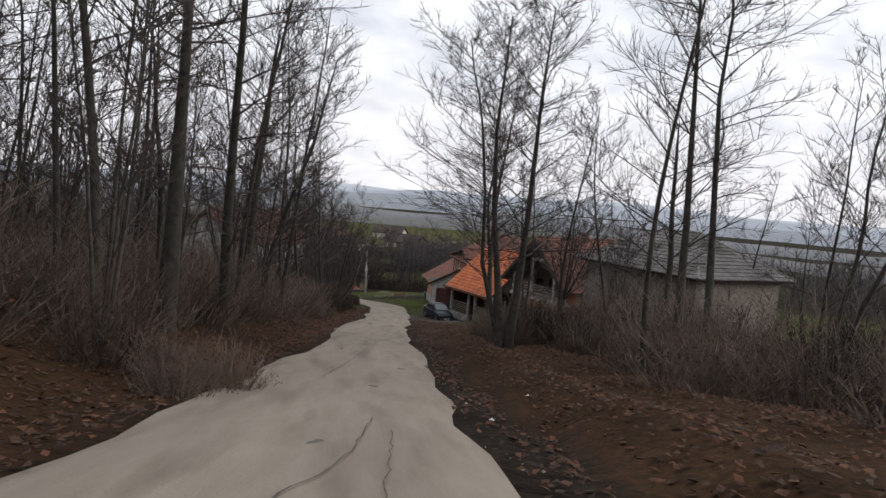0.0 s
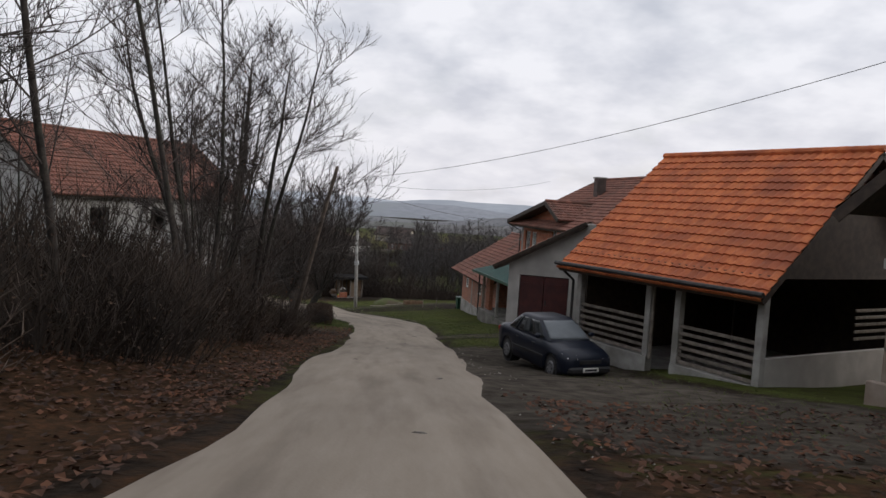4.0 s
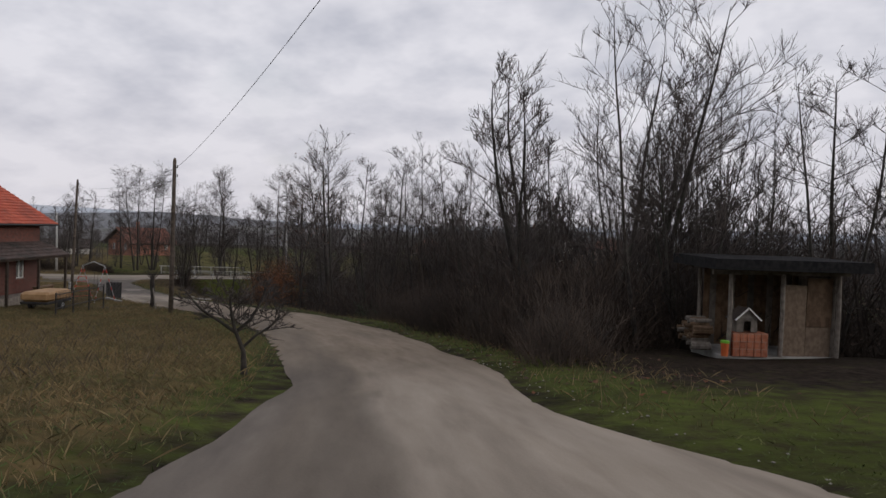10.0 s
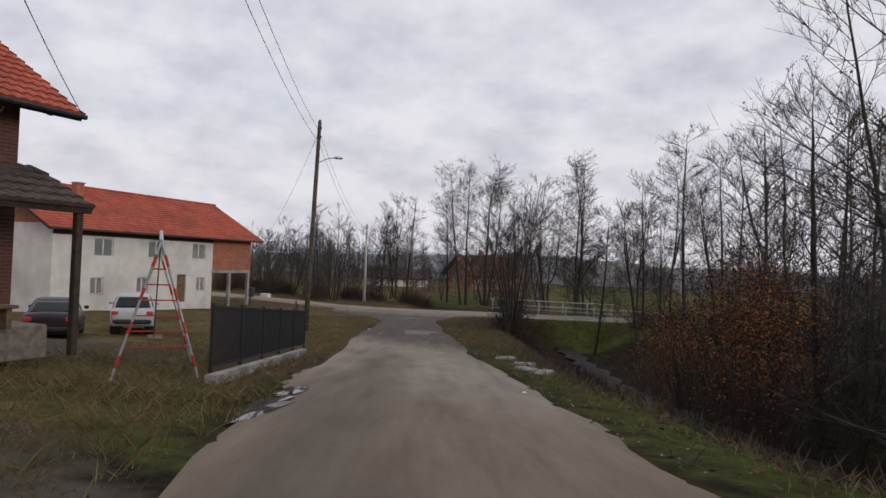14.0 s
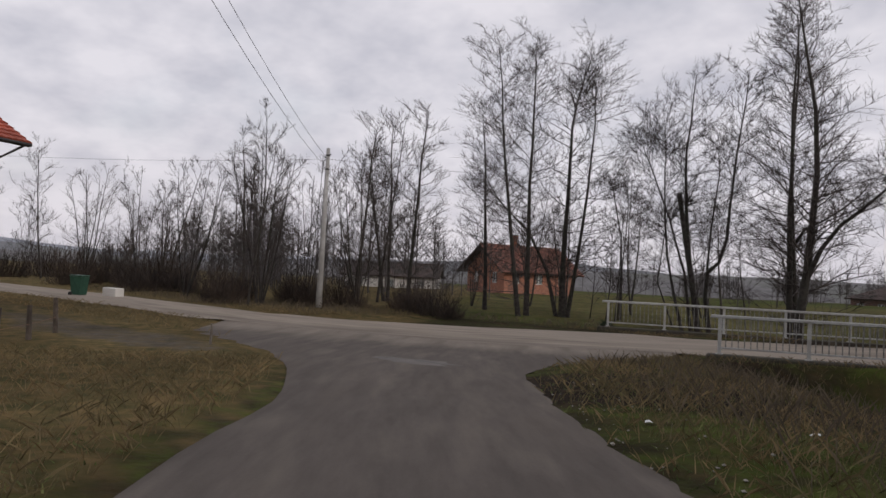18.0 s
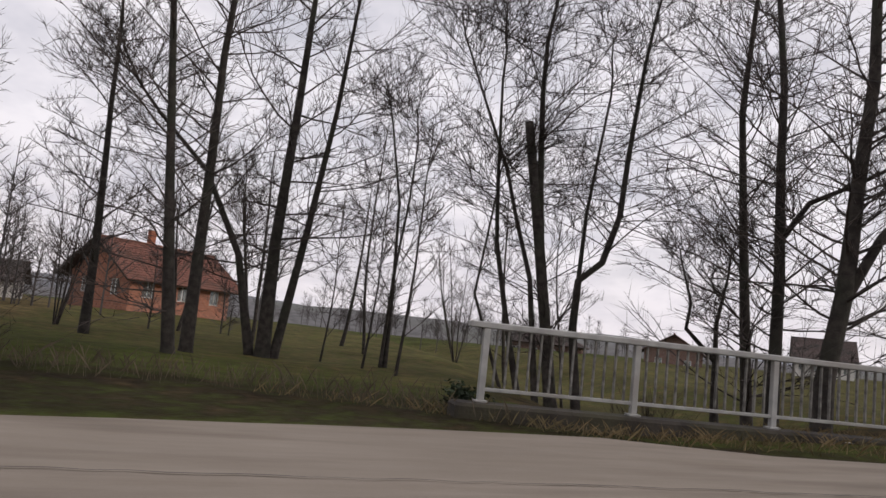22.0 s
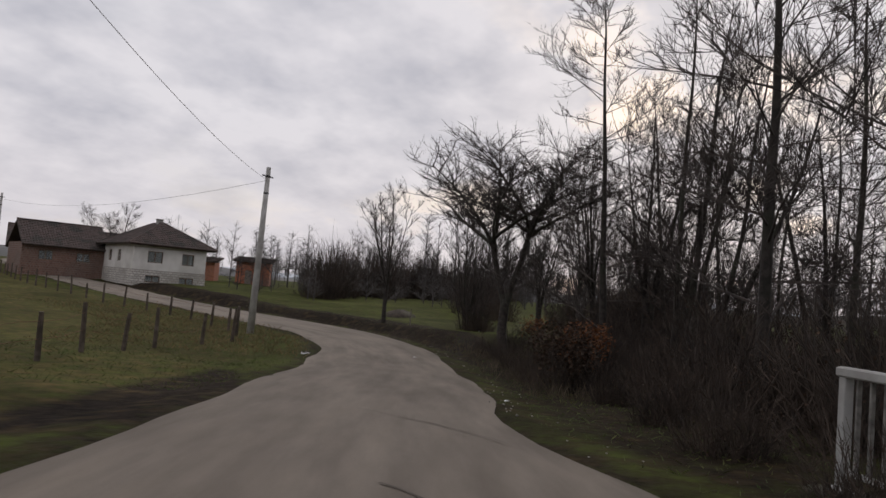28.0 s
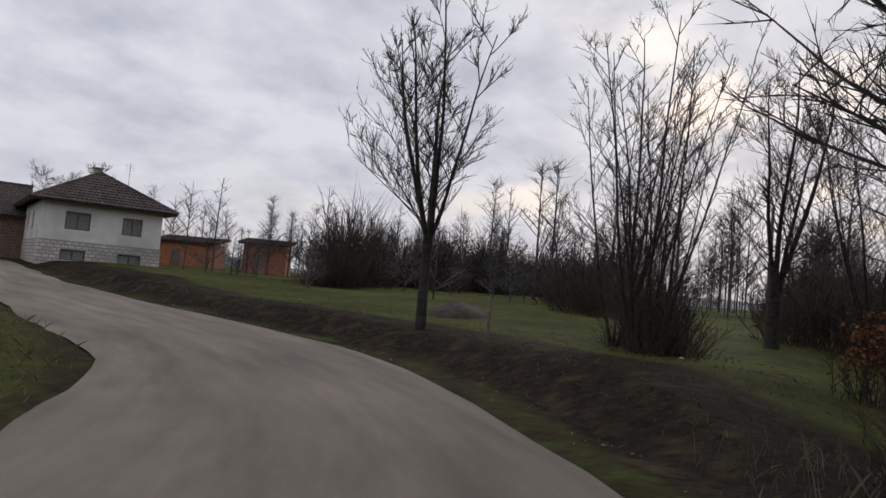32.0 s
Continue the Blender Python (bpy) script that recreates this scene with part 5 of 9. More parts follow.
# ---- houses beside the lane ----
def carport():
    m = pose(3.75, 16.6, -2.3, 0, 0, -56.5)
    root = thing("carport", m, "open timber carport with a bright orange tiled roof and slatted rails", "carport")
    L, D = 6.6, 7.6
    H = 2.55
    gable_roof(root, 0, L, 0, D, H, 3.3, 0.55, ORANGE_TILE, 0.35, course=0.33, width=0.24)
    gutter(root, (-0.4, -0.6, H - 0.22), (L + 0.4, -0.6, H - 0.22), 0.065, [(-0.3, -0.55, H - 0.3), (-0.12, -0.05, H - 0.75), (-0.12, -0.05, 0.1)])
    posts = (0.0, 2.9, 3.95, 6.45)
    for x in posts:
        part("post", Shape().box(x, 0, -0.5, x + 0.2, 0.2, H, 0.015), CONCRETE, root, "grey concrete post")
    for x in (0.0, 6.45):
        part("post", Shape().box(x, D - 0.2, -0.5, x + 0.2, D, H, 0.015), CONCRETE, root)
    part("beam", Shape().box(-0.2, -0.02, H, L + 0.2, 0.2, H + 0.2, 0.01), SOFFIT_AND_SHADE, root)
    part("beam", Shape().box(-0.2, D - 0.2, H, L + 0.2, D, H + 0.2, 0.01), SOFFIT_AND_SHADE, root)
    for x0, x1 in ((0.2, 2.9), (4.15, 6.45)):
        for k in range(6):
            z = 0.1 + k * 0.19
            part("slat", Shape().box(x0, 0.06, z, x1, 0.1, z + 0.09, 0.008), GREY_WOOD, root)
        part("kerb", Shape().box(x0 - 0.2, -0.03, -0.5, x1 + 0.2, 0.22, 0.06, 0.01), CONCRETE, root)
    for k in range(5):
        y = 0.2 + 0.02
        z = 0.1 + k * 0.19
        part("slat", Shape().box(L - 0.12, y + 3.8, z + 0.9, L - 0.07, D - 0.2, z + 0.98, 0.008), GREY_WOOD, root)
    part("parapet", Shape().box(L - 0.16, 0.22, -0.5, L - 0.02, D - 0.2, 0.72, 0.01), PLASTER, root, "grey rendered parapet")
    # inner walls coloured dark in place of the shade under the roof
    part("wall", Shape().box(0.0, 0.3, -0.5, 0.15, D - 0.2, H, 0.0), SOFFIT_AND_SHADE, root, "side wall coloured dark for the carport's shade")
    part("wall", Shape().box(0.2, D - 0.18, -0.5, L - 0.2, D - 0.02, H, 0.0), SOFFIT_AND_SHADE, root, "back wall coloured dark for the carport's shade")
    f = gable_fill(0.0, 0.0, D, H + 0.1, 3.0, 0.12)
    part("gable", f, SOFFIT_AND_SHADE, root)
    part("gable", gable_fill(L - 0.14, 0.0, D, H + 0.1, 3.0, 0.12), SOFFIT_AND_SHADE, root)
    part("floor", Shape().box(0.15, 0.2, -0.6, L - 0.16, D - 0.2, -0.42), CONCRETE, root)
    part("door_post", Shape().box(3.1, 0.05, 0, 3.18, 0.12, 2.1, 0.006), GREY_WOOD, root)
    return root


def garage():
    m = pose(1.75, 20.8, -2.75, 0, 0, -12)
    root = thing("garage", m, "grey rendered garage with a dark red gate", "garage")
    L, D, H = 2.75, 3.2, 2.4
    body(root, L, D, H, PLASTER, {"front": [(0.42, 2.25, -0.3, 1.95)]}, 0.2)
    for a, b in ((0.44, 1.325), (1.345, 2.23)):
        leaf_g = part("gate_leaf", Shape().box(a, 0.06, -0.28, b, 0.11, 1.93, 0.01), DARK_RED_PAINT, root, "dark red painted gate leaf")
        for z in (0.3, 1.6):
            part("hinge_bar", Shape().box(a + 0.04, 0.035, z, b - 0.04, 0.058, z + 0.06), DARK_RED_PAINT, leaf_g)
    part("gate_handle", Shape().box(1.4, 0.02, 0.85, 1.45, 0.058, 1.05, 0.01), DARK_METAL, root)
    # the roof climbs from the road side towards the house
    z1 = H + 1.5
    s = Shape().add([(0, 0, H), (L, 0, H), (L, 0, z1), (0, 0, H + 0.05), (0, 0.2, H), (L, 0.2, H), (L, 0.2, z1), (0, 0.2, H + 0.05)], [(0, 1, 2, 3), (7, 6, 5, 4), (3, 2, 6, 7), (1, 5, 6, 2)])
    part("gable", s, PLASTER, root)
    roof_part(root, [((-0.55, D, H - 0.2), (-0.55, -0.35, H - 0.2), (L, -0.35, z1 + 0.12), (L, D, z1 + 0.12))], BROWN_TILE)
    part("verge", Shape().bar((-0.55, -0.38, H - 0.20), (L, -0.38, z1 + 0.12), 0.05, 0.11), SOFFIT_AND_SHADE, root)
    part("parapet", Shape().box(L + 0.004, -0.1, -0.6, L + 1.7, 0.2, z1 + 0.08, 0.01), PLASTER, root)
    return root


def brick_house():
    m = pose(3.25, 41.4, -4.95, 0, 0, -75.5)
    root = thing("house", m, "unfinished two-storey house of bare red clay blocks with grey ring beams", "house")
    L, D, H = 15.5, 10.5, 5.85
    holes = {"front": [(0.75, 1.75, 3.85, 5.2), (1.95, 2.95, 3.85, 5.2), (5.7, 6.45, 4.5, 5.55), (7.35, 8.4, 2.95, 5.45), (10.0, 13.6, 3.95, 5.45), (9.9, 12.8, 0.1, 2.6), (1.6, 8.9, -0.2, 2.35)],
             "left": [(2, 3.2, 3.9, 5.2), (6, 7.2, 3.9, 5.2)], "back": [(3, 4.5, 4, 5.3), (9, 10.5, 4, 5.3)], "right": [(3, 4.2, 4, 5.3)]}
    fr = body(root, L, D, H, CLAY_BLOCK, holes, 0.28, -0.8)
    part("ring_beam", Shape().box(-0.012, -0.012, 2.7, L + 0.012, 0.26, 2.95), CONCRETE, root, "grey concrete ring beam")
    part("ring_beam", Shape().box(-0.012, -0.013, 5.55, L + 0.012, 0.26, 5.78), CONCRETE, root)
    part("ring_beam", Shape().box(-0.012, 0.3, 2.7, 0.2, D, 2.95), CONCRETE, root)
    for x in (0.0, 8.8):
        part("column", Shape().box(x - 0.014, -0.016, -0.8, x + 0.3, 0.25, 5.54), CONCRETE, root, "grey concrete column in the wall")
    part("slab", Shape().box(0.3, 0.3, 2.72, L - 0.3, D - 0.3, 2.9), CONCRETE, root)
    for x, b in ((0.75, 0.15), (1.95, 0.75)):
        window_part(root, at_side(fr, "front", x, 3.85), 1.0, 1.35, None, 0, blind=b)
    window_part(root, at_side(fr, "front", 5.7, 4.5), 0.75, 1.05, None, 0)
    door = window_part(root, at_side(fr, "front", 7.35, 2.95), 1.05, 2.5, None, 0, sill=False, label="white balcony door without a balcony")
    part("door_panel", Shape().box(0.06, 0.06, 0.06, 0.99, 0.09, 0.9), WHITE_PAINT, door)
    part("sill", Shape().box(9.85, -0.05, 3.88, 13.75, 0.2, 3.95, 0.01), WHITE_PAINT, root)
    g = part("garage_door", Shape().box(9.92, 0.08, 0.1, 12.78, 0.13, 2.58), WHITE_PAINT, root, "white sectional garage door")
    for k in range(1, 5):
        part("panel_rib", Shape().box(9.95, 0.068, 0.1 + k * 0.49, 12.75, 0.082, 0.125 + k * 0.49), WHITE_PAINT, g)
    # main roof along the front, and the low front gable
    gable_roof(root, 0, L, 0, D, H, 2.8, 0.75, BROWN_TILE, 0.6)
    gx, gz, yo, yb = 6.4, H + 1.2, -0.8, 3.6
    zl, zr = H - 0.10, H + 0.35
    roof_part(root, [((-0.8, yb, zl), (-0.8, yo, zl), (gx, yo, gz), (gx, yb, gz)), ((8.6, yo, zr - 0.1), (8.6, yb, zr - 0.1), (gx, yb, gz), (gx, yo, gz))], BROWN_TILE, [((gx, yo, gz + 0.05), (gx, yb, gz + 0.05))], name="gable_roof")
    s = Shape()
    s.add([(0, 0, H), (8.6, 0, H), (8.4, 0, H + 0.3), (gx, 0, gz - 0.2), (0, 0, H + 0.1), (0, 0.25, H), (8.6, 0.25, H), (8.4, 0.25, H + 0.3), (gx, 0.25, gz - 0.2), (0, 0.25, H + 0.1)], [(0, 1, 2, 3, 4), (9, 8, 7, 6, 5), (1, 6, 7, 2), (2, 7, 8, 3), (3, 8, 9, 4)])
    part("gable", s, CLAY_BLOCK, root)
    part("bargeboard", Shape().bar((-0.85, yo - 0.02, zl - 0.02), (gx, yo - 0.02, gz - 0.03), 0.05, 0.22), SOFFIT_AND_SHADE, root)
    part("bargeboard", Shape().bar((8.7, yo - 0.02, zr - 0.14), (gx, yo - 0.02, gz - 0.03), 0.05, 0.22), SOFFIT_AND_SHADE, root)
    chimney(root, 4.6, 3.2, H + 0.9, H + 2.85, 0.55, DARK_TILE)
    gutter(root, (-0.85, -0.8, zl - 0.1), (-0.85, yb, zl - 0.1), 0.06, [(-0.8, -0.78, zl - 0.15), (-0.55, -0.45, zl - 0.35), (-0.1, -0.1, zl - 0.6), (-0.1, -0.1, -0.4)])
    # the green porch
    porch = thing("porch", m, "open porch with a dark green felt hip roof on thin posts", "porch")
    x0, x1, y0 = 0.2, 8.6, -2.6
    zt = 2.5
    s = Shape()
    ridge = [(3.0, -0.05, zt + 1.2), (5.4, -0.05, zt + 1.3)]
    a, b, c, d = (x0 - 0.5, y0 - 0.5, zt - 0.05), (x1 + 0.5, y0 - 0.5, zt + 0.0), (x1 + 0.5, -0.05, zt + 0.05), (x0 - 0.5, -0.05, zt)
    s.slab([a, b, ridge[1], ridge[0]], 0.1)
    s.slab([d, a, ridge[0]], 0.1)
    s.slab([b, c, ridge[1]], 0.1)
    part("roof", s, GREEN_SHEET, porch, "dark green felt roof")
    part("fascia", Shape().bar((x0 - 0.5, y0 - 0.53, zt - 0.12), (x1 + 0.5, y0 - 0.53, zt - 0.07), 0.04, 0.16), GREEN_PLASTIC, porch)
    for k, (x, zz) in enumerate(((0.5, 0.0), (3.8, 0.0), (6.5, 0.0), (8.6, 0.0))):
        part("post", Shape().box(x, y0, -0.7, x + 0.16, y0 + 0.16, zt + zz - 0.05, 0.012), CONCRETE if k % 2 else GREY_WOOD, porch)
    part("plinth", Shape().box(0.0, y0 - 0.1, -0.8, 8.2, 0.0, 0.0, 0.02), DARKER_CONCRETE, porch, "grey concrete terrace plinth")
    part("brick_pier", Shape().box(0.35, y0 + 0.3, 0.0, 1.2, y0 + 0.55, 2.42), CLAY_BLOCK, porch)
    part("downpipe", Shape().tube([(0.0, y0 - 0.1, zt), (0.0, y0 - 0.1, -0.5)], 0.05, 8), DARK_METAL, porch)
    # back wall and ceiling added; their dark colour carries the porch's shade
    part("back_wall", Shape().box(1.62, 0.9, -0.2, 8.88, 1.0, 2.6, 0.0), SOFFIT_AND_SHADE, porch, "added back wall coloured dark for the porch's shade")
    part("bench", Shape().box(4, 0.3, 0.3, 6.5, 0.8, 0.75, 0.02), SOFFIT_AND_SHADE, porch)
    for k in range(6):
        part("ceiling_beam", Shape().box(1.0 + k * 1.5, y0 + 0.1, zt - 0.12, 1.1 + k * 1.5, -0.1, zt - 0.02), SOFFIT_AND_SHADE, porch)
    part("ceiling", Shape().box(0.0, y0 + 0.0, zt - 0.02, 8.9, -0.06, zt + 0.02), SOFFIT_AND_SHADE, porch, "added ceiling coloured dark for the porch's shade")
    part("meter_box", Shape().box(6.52, y0 - 0.06, 1.1, 6.66, y0 - 0.002, 1.4, 0.01), GALVANISED, porch, "small grey meter box")


def bungalow():
    m = pose(-0.75, 52.7, -6.25, 0, 0, -77)
    root = thing("house", m, "low unplastered clay-block house with a weathered brown tiled roof", "house")
    L, D, H = 11.2, 8.2, 3.05
    holes = {"front": [(1.6, 2.35, 1.45, 2.7), (6.1, 6.95, 1.45, 2.7)], "left": [(2.0, 3.1, 1.3, 2.5), (5.2, 6.3, 1.3, 2.5)], "back": [(2, 3, 1.3, 2.5)]}
    fr = body(root, L, D, H, PINK_BLOCK, holes, 0.28, -0.8)
    part("plinth", Shape().box(-0.06, -0.06, -0.9, L, 0.0, 0.32, 0.01), CONCRETE, root, "pale concrete plinth")
    part("plinth", Shape().box(-0.06, 0.0, -0.9, -0.002, D, 0.32, 0.01), CONCRETE, root)
    for x in (1.6, 6.1):
        window_part(root, at_side(fr, "front", x, 1.45, -0.035), 0.75 if x < 2 else 0.85, 1.25, None, 0, border=0.11)
    for x in (2.0, 5.2):
        window_part(root, at_side(fr, "left", x, 1.3), 1.1, 1.2, None, 1)
    gable_roof(root, 0, L, 0, D, H, 2.55, 0.85, BROWN_TILE, 0.75)
    for x in (0.0, L - 0.2):
        part("gable", gable_fill(x, 0.0, D, H, 2.2, 0.2), PINK_BLOCK, root)
    for x in (3.6, 8.4):
        part("column", Shape().box(x, -0.014, 0.33, x + 0.28, 0.2, H - 0.01), CONCRETE, root)
    ch = chimney(root, 7.55, 2.9, H + 0.8, H + 2.6, 0.75, CLAY_BLOCK)
    part("flue", Shape().tube([(7.55, 2.9, H + 2.68), (7.55, 2.9, H + 3.1)], 0.13, 10), DARK_METAL, ch)
    part("hood", Shape().tube([(7.2, 2.9, H + 3.2), (7.55, 2.9, H + 3.33), (7.9, 2.9, H + 3.2)], [0.14, 0.16, 0.14], 8), DARK_METAL, ch, "dark metal chimney hood")
    return root


def grey_house():
    # corner nearest the lane at its far end; the road face looks south-east
    m = pose(-20.5, 28.6, -5.2, 0, 0, 68)
    root = thing("house", m, "tall unfinished house of pale grey blocks under a red-brown roof", "house")
    L, D, H, h1 = 13.5, 9, 6.6, 2.95
    low = {"front": [(11.2, 12.2, 0.75, 2.15), (6.0, 7.2, 0.75, 2.15), (2.0, 3.2, 0.75, 2.15)], "right": [(2, 3.2, 0.8, 2.1), (5.5, 6.7, 0.8, 2.1)]}
    fr = body(root, L, D, h1, GREY_BLOCK, low, 0.28, -1.0)
    part("ledge", Shape().box(-0.1, -0.16, h1 + 0.002, L + 0.14, D + 0.1, h1 + 0.2, 0.02), CONCRETE, root, "projecting grey ledge between the storeys")
    upper = part("upper_storey", Shape().wall(L - 0.6, H, 0.28, [(2.0, 3.2, 4.2, 5.5), (6.0, 7.2, 4.2, 5.5)], h1 + 0.2).moved(pose(0, 0.3, 0)), GREY_BLOCK, root)
    part("wall", Shape().wall(D - 0.9, H, 0.28, [(2, 3.2, 4.2, 5.5)], h1 + 0.2), GREY_BLOCK, root, m=pose(L - 0.6, 0.6, 0, 0, 0, 90))
    part("wall", Shape().box(0, 0.6, h1 + 0.2, 0.28, D - 0.3, H), GREY_BLOCK, root)
    part("wall", Shape().box(0.29, D - 0.6, h1 + 0.2, L - 0.9, D - 0.3, H), GREY_BLOCK, root)
    part("ceiling_slab", Shape().box(0.3, 0.6, H - 0.15, L - 0.9, D - 0.62, H - 0.03), CONCRETE, root)
    for x in (11.2, 6.0, 2.0):
        window_part(root, at_side(fr, "front", x, 0.75), 1.0 if x > 11 else 1.2, 1.4, None, 1)
    window_part(root, at_side(fr, "right", 2.0, 0.8), 1.2, 1.3, None, 1)
    part("base_ledge", Shape().box(-0.1, -0.24, -1.4, L + 0.2, -0.004, -0.1, 0.01), CONCRETE, root)
    gable_roof(root, 0, L - 0.6, 0.3, D - 0.3, H, 3.0, 0.8, BROWN_TILE, 0.75)
    for x in (0.0, L - 0.86):
        part("gable", gable_fill(x, 0.3, D - 0.3, H, 2.9, 0.25), GREY_BLOCK, root)


def stair_house():
    # gable towards the lane; local x runs into the house, y from its near end to its far end
    W, D, H, deck = 6.6, 9.5, 5.05, 3.4
    root = thing("house", pose(8.98, 8.82, -2.4, 0, 0, -56.5) @ pose(W, 0, 0, 0, 0, 90), "weathered house with an arched ground floor and an open gable loggia", "house")
    across = pose(0.25, 0, 0, 0, 0, 90)
    part("wall", Shape().wall(W, deck - 0.12, 0.25, [(0.7, 1.9, 0.2, 2.6), (2.4, 3.6, 1.15, 2.8), (4.1, 5.9, 1.15, 2.8)], -1.0), PALE_RENDER, root, "stained pale rendered front wall", m=across)
    for y0, y1 in ((0.7, 1.9), (2.4, 3.6), (4.1, 5.9)):
        mid, half = (y0 + y1) / 2, (y1 - y0) / 2
        z = 2.6 if y0 < 1 else 2.8
        arch = Shape()
        for sgn in (-1, 1):
            for k in range(5):
                a0, a1 = radians(90 * k / 5), radians(90 * (k + 1) / 5)
                ya, yb = mid + sgn * half * math.cos(a0), mid + sgn * half * math.cos(a1)
                za, zb = z - 0.45 + 0.45 * math.sin(a0), z - 0.45 + 0.45 * math.sin(a1)
                arch.add([(0.01, ya, za), (0.01, yb, zb), (0.01, yb, z + 0.01), (0.01, ya, z + 0.01), (0.24, ya, za), (0.24, yb, zb), (0.24, yb, z + 0.01), (0.24, ya, z + 0.01)], [(0, 1, 2, 3), (7, 6, 5, 4), (0, 4, 5, 1), (2, 6, 7, 3), (0, 3, 7, 4), (1, 5, 6, 2)])
        part("arch", arch, PALE_RENDER, root)
    # the recess wall and the gable above it have shade in their colour
    part("wall", Shape().wall(W, H, 0.25, [(1.0, 2.0, 3.5, 4.7), (3.0, 4.0, deck, 4.9), (4.6, 5.6, 3.6, 4.7)], -1.0), SOFFIT_AND_SHADE, root, "wall behind the loggia coloured dark for shade", m=pose(1.85, 0, 0, 0, 0, 90))
    part("wall", Shape().wall(D - 0.26, H, 0.25, [(2.6, 3.8, 3.7, 4.9), (5.6, 6.8, 3.7, 4.9), (4.0, 5.2, 0.9, 2.2)], -1.0), PINK_BLOCK, root, m=pose(0.26, 0, 0))
    part("wall", Shape().box(1.86, W - 0.25, -1.0, D - 0.26, W, H), PINK_BLOCK, root)
    part("wall", Shape().box(D - 0.25, 0.26, -1.0, D, W - 0.26, H), PINK_BLOCK, root)
    for x in (1.6, D - 0.2):
        part("gable", gable_fill(x, 0.0, W, H, 2.85, 0.2), SOFFIT_AND_SHADE if x < 2 else PINK_BLOCK, root)
    part("slab", Shape().box(-0.15, -0.1, deck - 0.11, 1.59, W + 0.1, deck + 0.1, 0.01), CONCRETE, root, "projecting grey balcony slab")
    for y, top in ((0.0, 5.1), (1.3, 6.2), (4.1, 6.3), (6.38, 5.1)):
        part("column", Shape().box(-0.05, y, deck + 0.1, 0.17, y + 0.22, top, 0.01), CONCRETE, root, "grey concrete column")
    part("beam", Shape().box(-0.06, 1.2, 6.31, 0.18, 4.45, 6.5, 0.01), CONCRETE, root)
    for y0, y1 in ((0.24, 1.28), (1.54, 4.08), (4.34, 6.36)):
        for k in range(5):
            part("rail", Shape().box(0.02, y0, deck + 0.2 + k * 0.19, 0.06, y1, deck + 0.29 + k * 0.19, 0.006), GREY_WOOD, root)
    for k in range(5):
        part("stair_rail", Shape().bar((-0.35, 6.4, 1.7 + k * 0.2), (-0.35, 4.6, 2.6 + k * 0.2), 0.04, 0.09), GREY_WOOD, root)
    for k in range(9):
        part("step", Shape().box(-0.3 + 0.02 * (k % 2), 6.5 - (k + 1) * 0.26, 0.0, 0.0 + 0.6, 6.5 - k * 0.26 - 0.01, 0.5 + k * 0.26).moved(pose(0.9, 0, 0)), CONCRETE, root)
    part("parapet", Shape().box(-0.75, 4.1, -1.0, -0.55, 6.5, 1.1, 0.02), PALE_RENDER, root)
    gable_roof(root, 0.0, D, 0, W, H, 2.95, 0.8, BROWN_TILE, 0.75)
    for y in (0.0, W):
        e = -0.8 if y == 0 else W + 0.8
        part("bargeboard", Shape().bar((-0.79, e, H - 0.78), (-0.79, W / 2, H + 2.93), 0.05, 0.24), SOFFIT_AND_SHADE, root)
    chimney(root, 5.2, 4.4, H + 1.4, H + 3.6, 0.6, SHADE_TONED_BRICK)


def shed_house():
    m = pose(13.4, 0.2, 0.4, 0, 0, -60)
    root = thing("barn", m, "old dark timber and block barn under a hipped grey tiled roof", "barn")
    L, D, H = 10, 7, 4.5
    body(root, L, D, H, GREY_WOOD, {"front": [(2, 3.2, 1, 2.2), (5, 7, 0, 2.4)]}, 0.2, -1.2)
    hip_roof(root, 0, L, 0, D, H, 2.4, 0.6, GREY_TILE)


carport()
garage()
brick_house()
bungalow()
grey_house()
stair_house()
shed_house()


# ---- the red-roofed houses further on ----
def far_house(name, m, label, L, D, H, wall, roof, rise=2.6, over=0.6, hip=False, storeys=2, cols=3, base=None, base_h=0.0, chim=None, sides=("front", "right", "left"), skip=(), win=(1.0, 1.25)):
    """A plain village house with rows of windows."""
    root = thing("house", m, label, "house")
    holes = {}
    sh = H / storeys
    spots = []
    for side in sides:
        length = L if side in ("front", "back") else D
        n = cols if side in ("front", "back") else max(1, cols - 1)
        holes[side] = []
        for s in range(storeys):
            for k in range(n):
                if (side, s, k) in skip:
                    continue
                x = length * (k + 0.5) / n - win[0] / 2
                z = s * sh + sh * 0.34
                holes[side].append((x, x + win[0], z, z + win[1]))
                spots.append((side, x, z))
    fr = body(root, L, D, H, wall, holes, 0.25, -0.8)
    for side, x, z in spots:
        window_part(root, at_side(fr, side, x, z), *win, None, 1)
    if base:
        part("plinth", Shape().box(-0.05, -0.05, -0.9, L + 0.05, -0.003, base_h, 0.01), base, root)
        part("plinth", Shape().box(-0.05, 0, -0.9, -0.003, D, base_h, 0.01), base, root)
        part("plinth", Shape().box(L + 0.003, 0, -0.9, L + 0.05, D, base_h, 0.01), base, root)
    if hip:
        hip_roof(root, 0, L, 0, D, H, rise, over, roof)
    else:
        gable_roof(root, 0, L, 0, D, H, rise, over, roof)
        for x in (0.0, L - 0.22):
            part("gable", gable_fill(x, 0.0, D, H, rise * 0.96, 0.2), wall, root)
    if chim:
        chimney(root, *chim, 0.5)
    return root


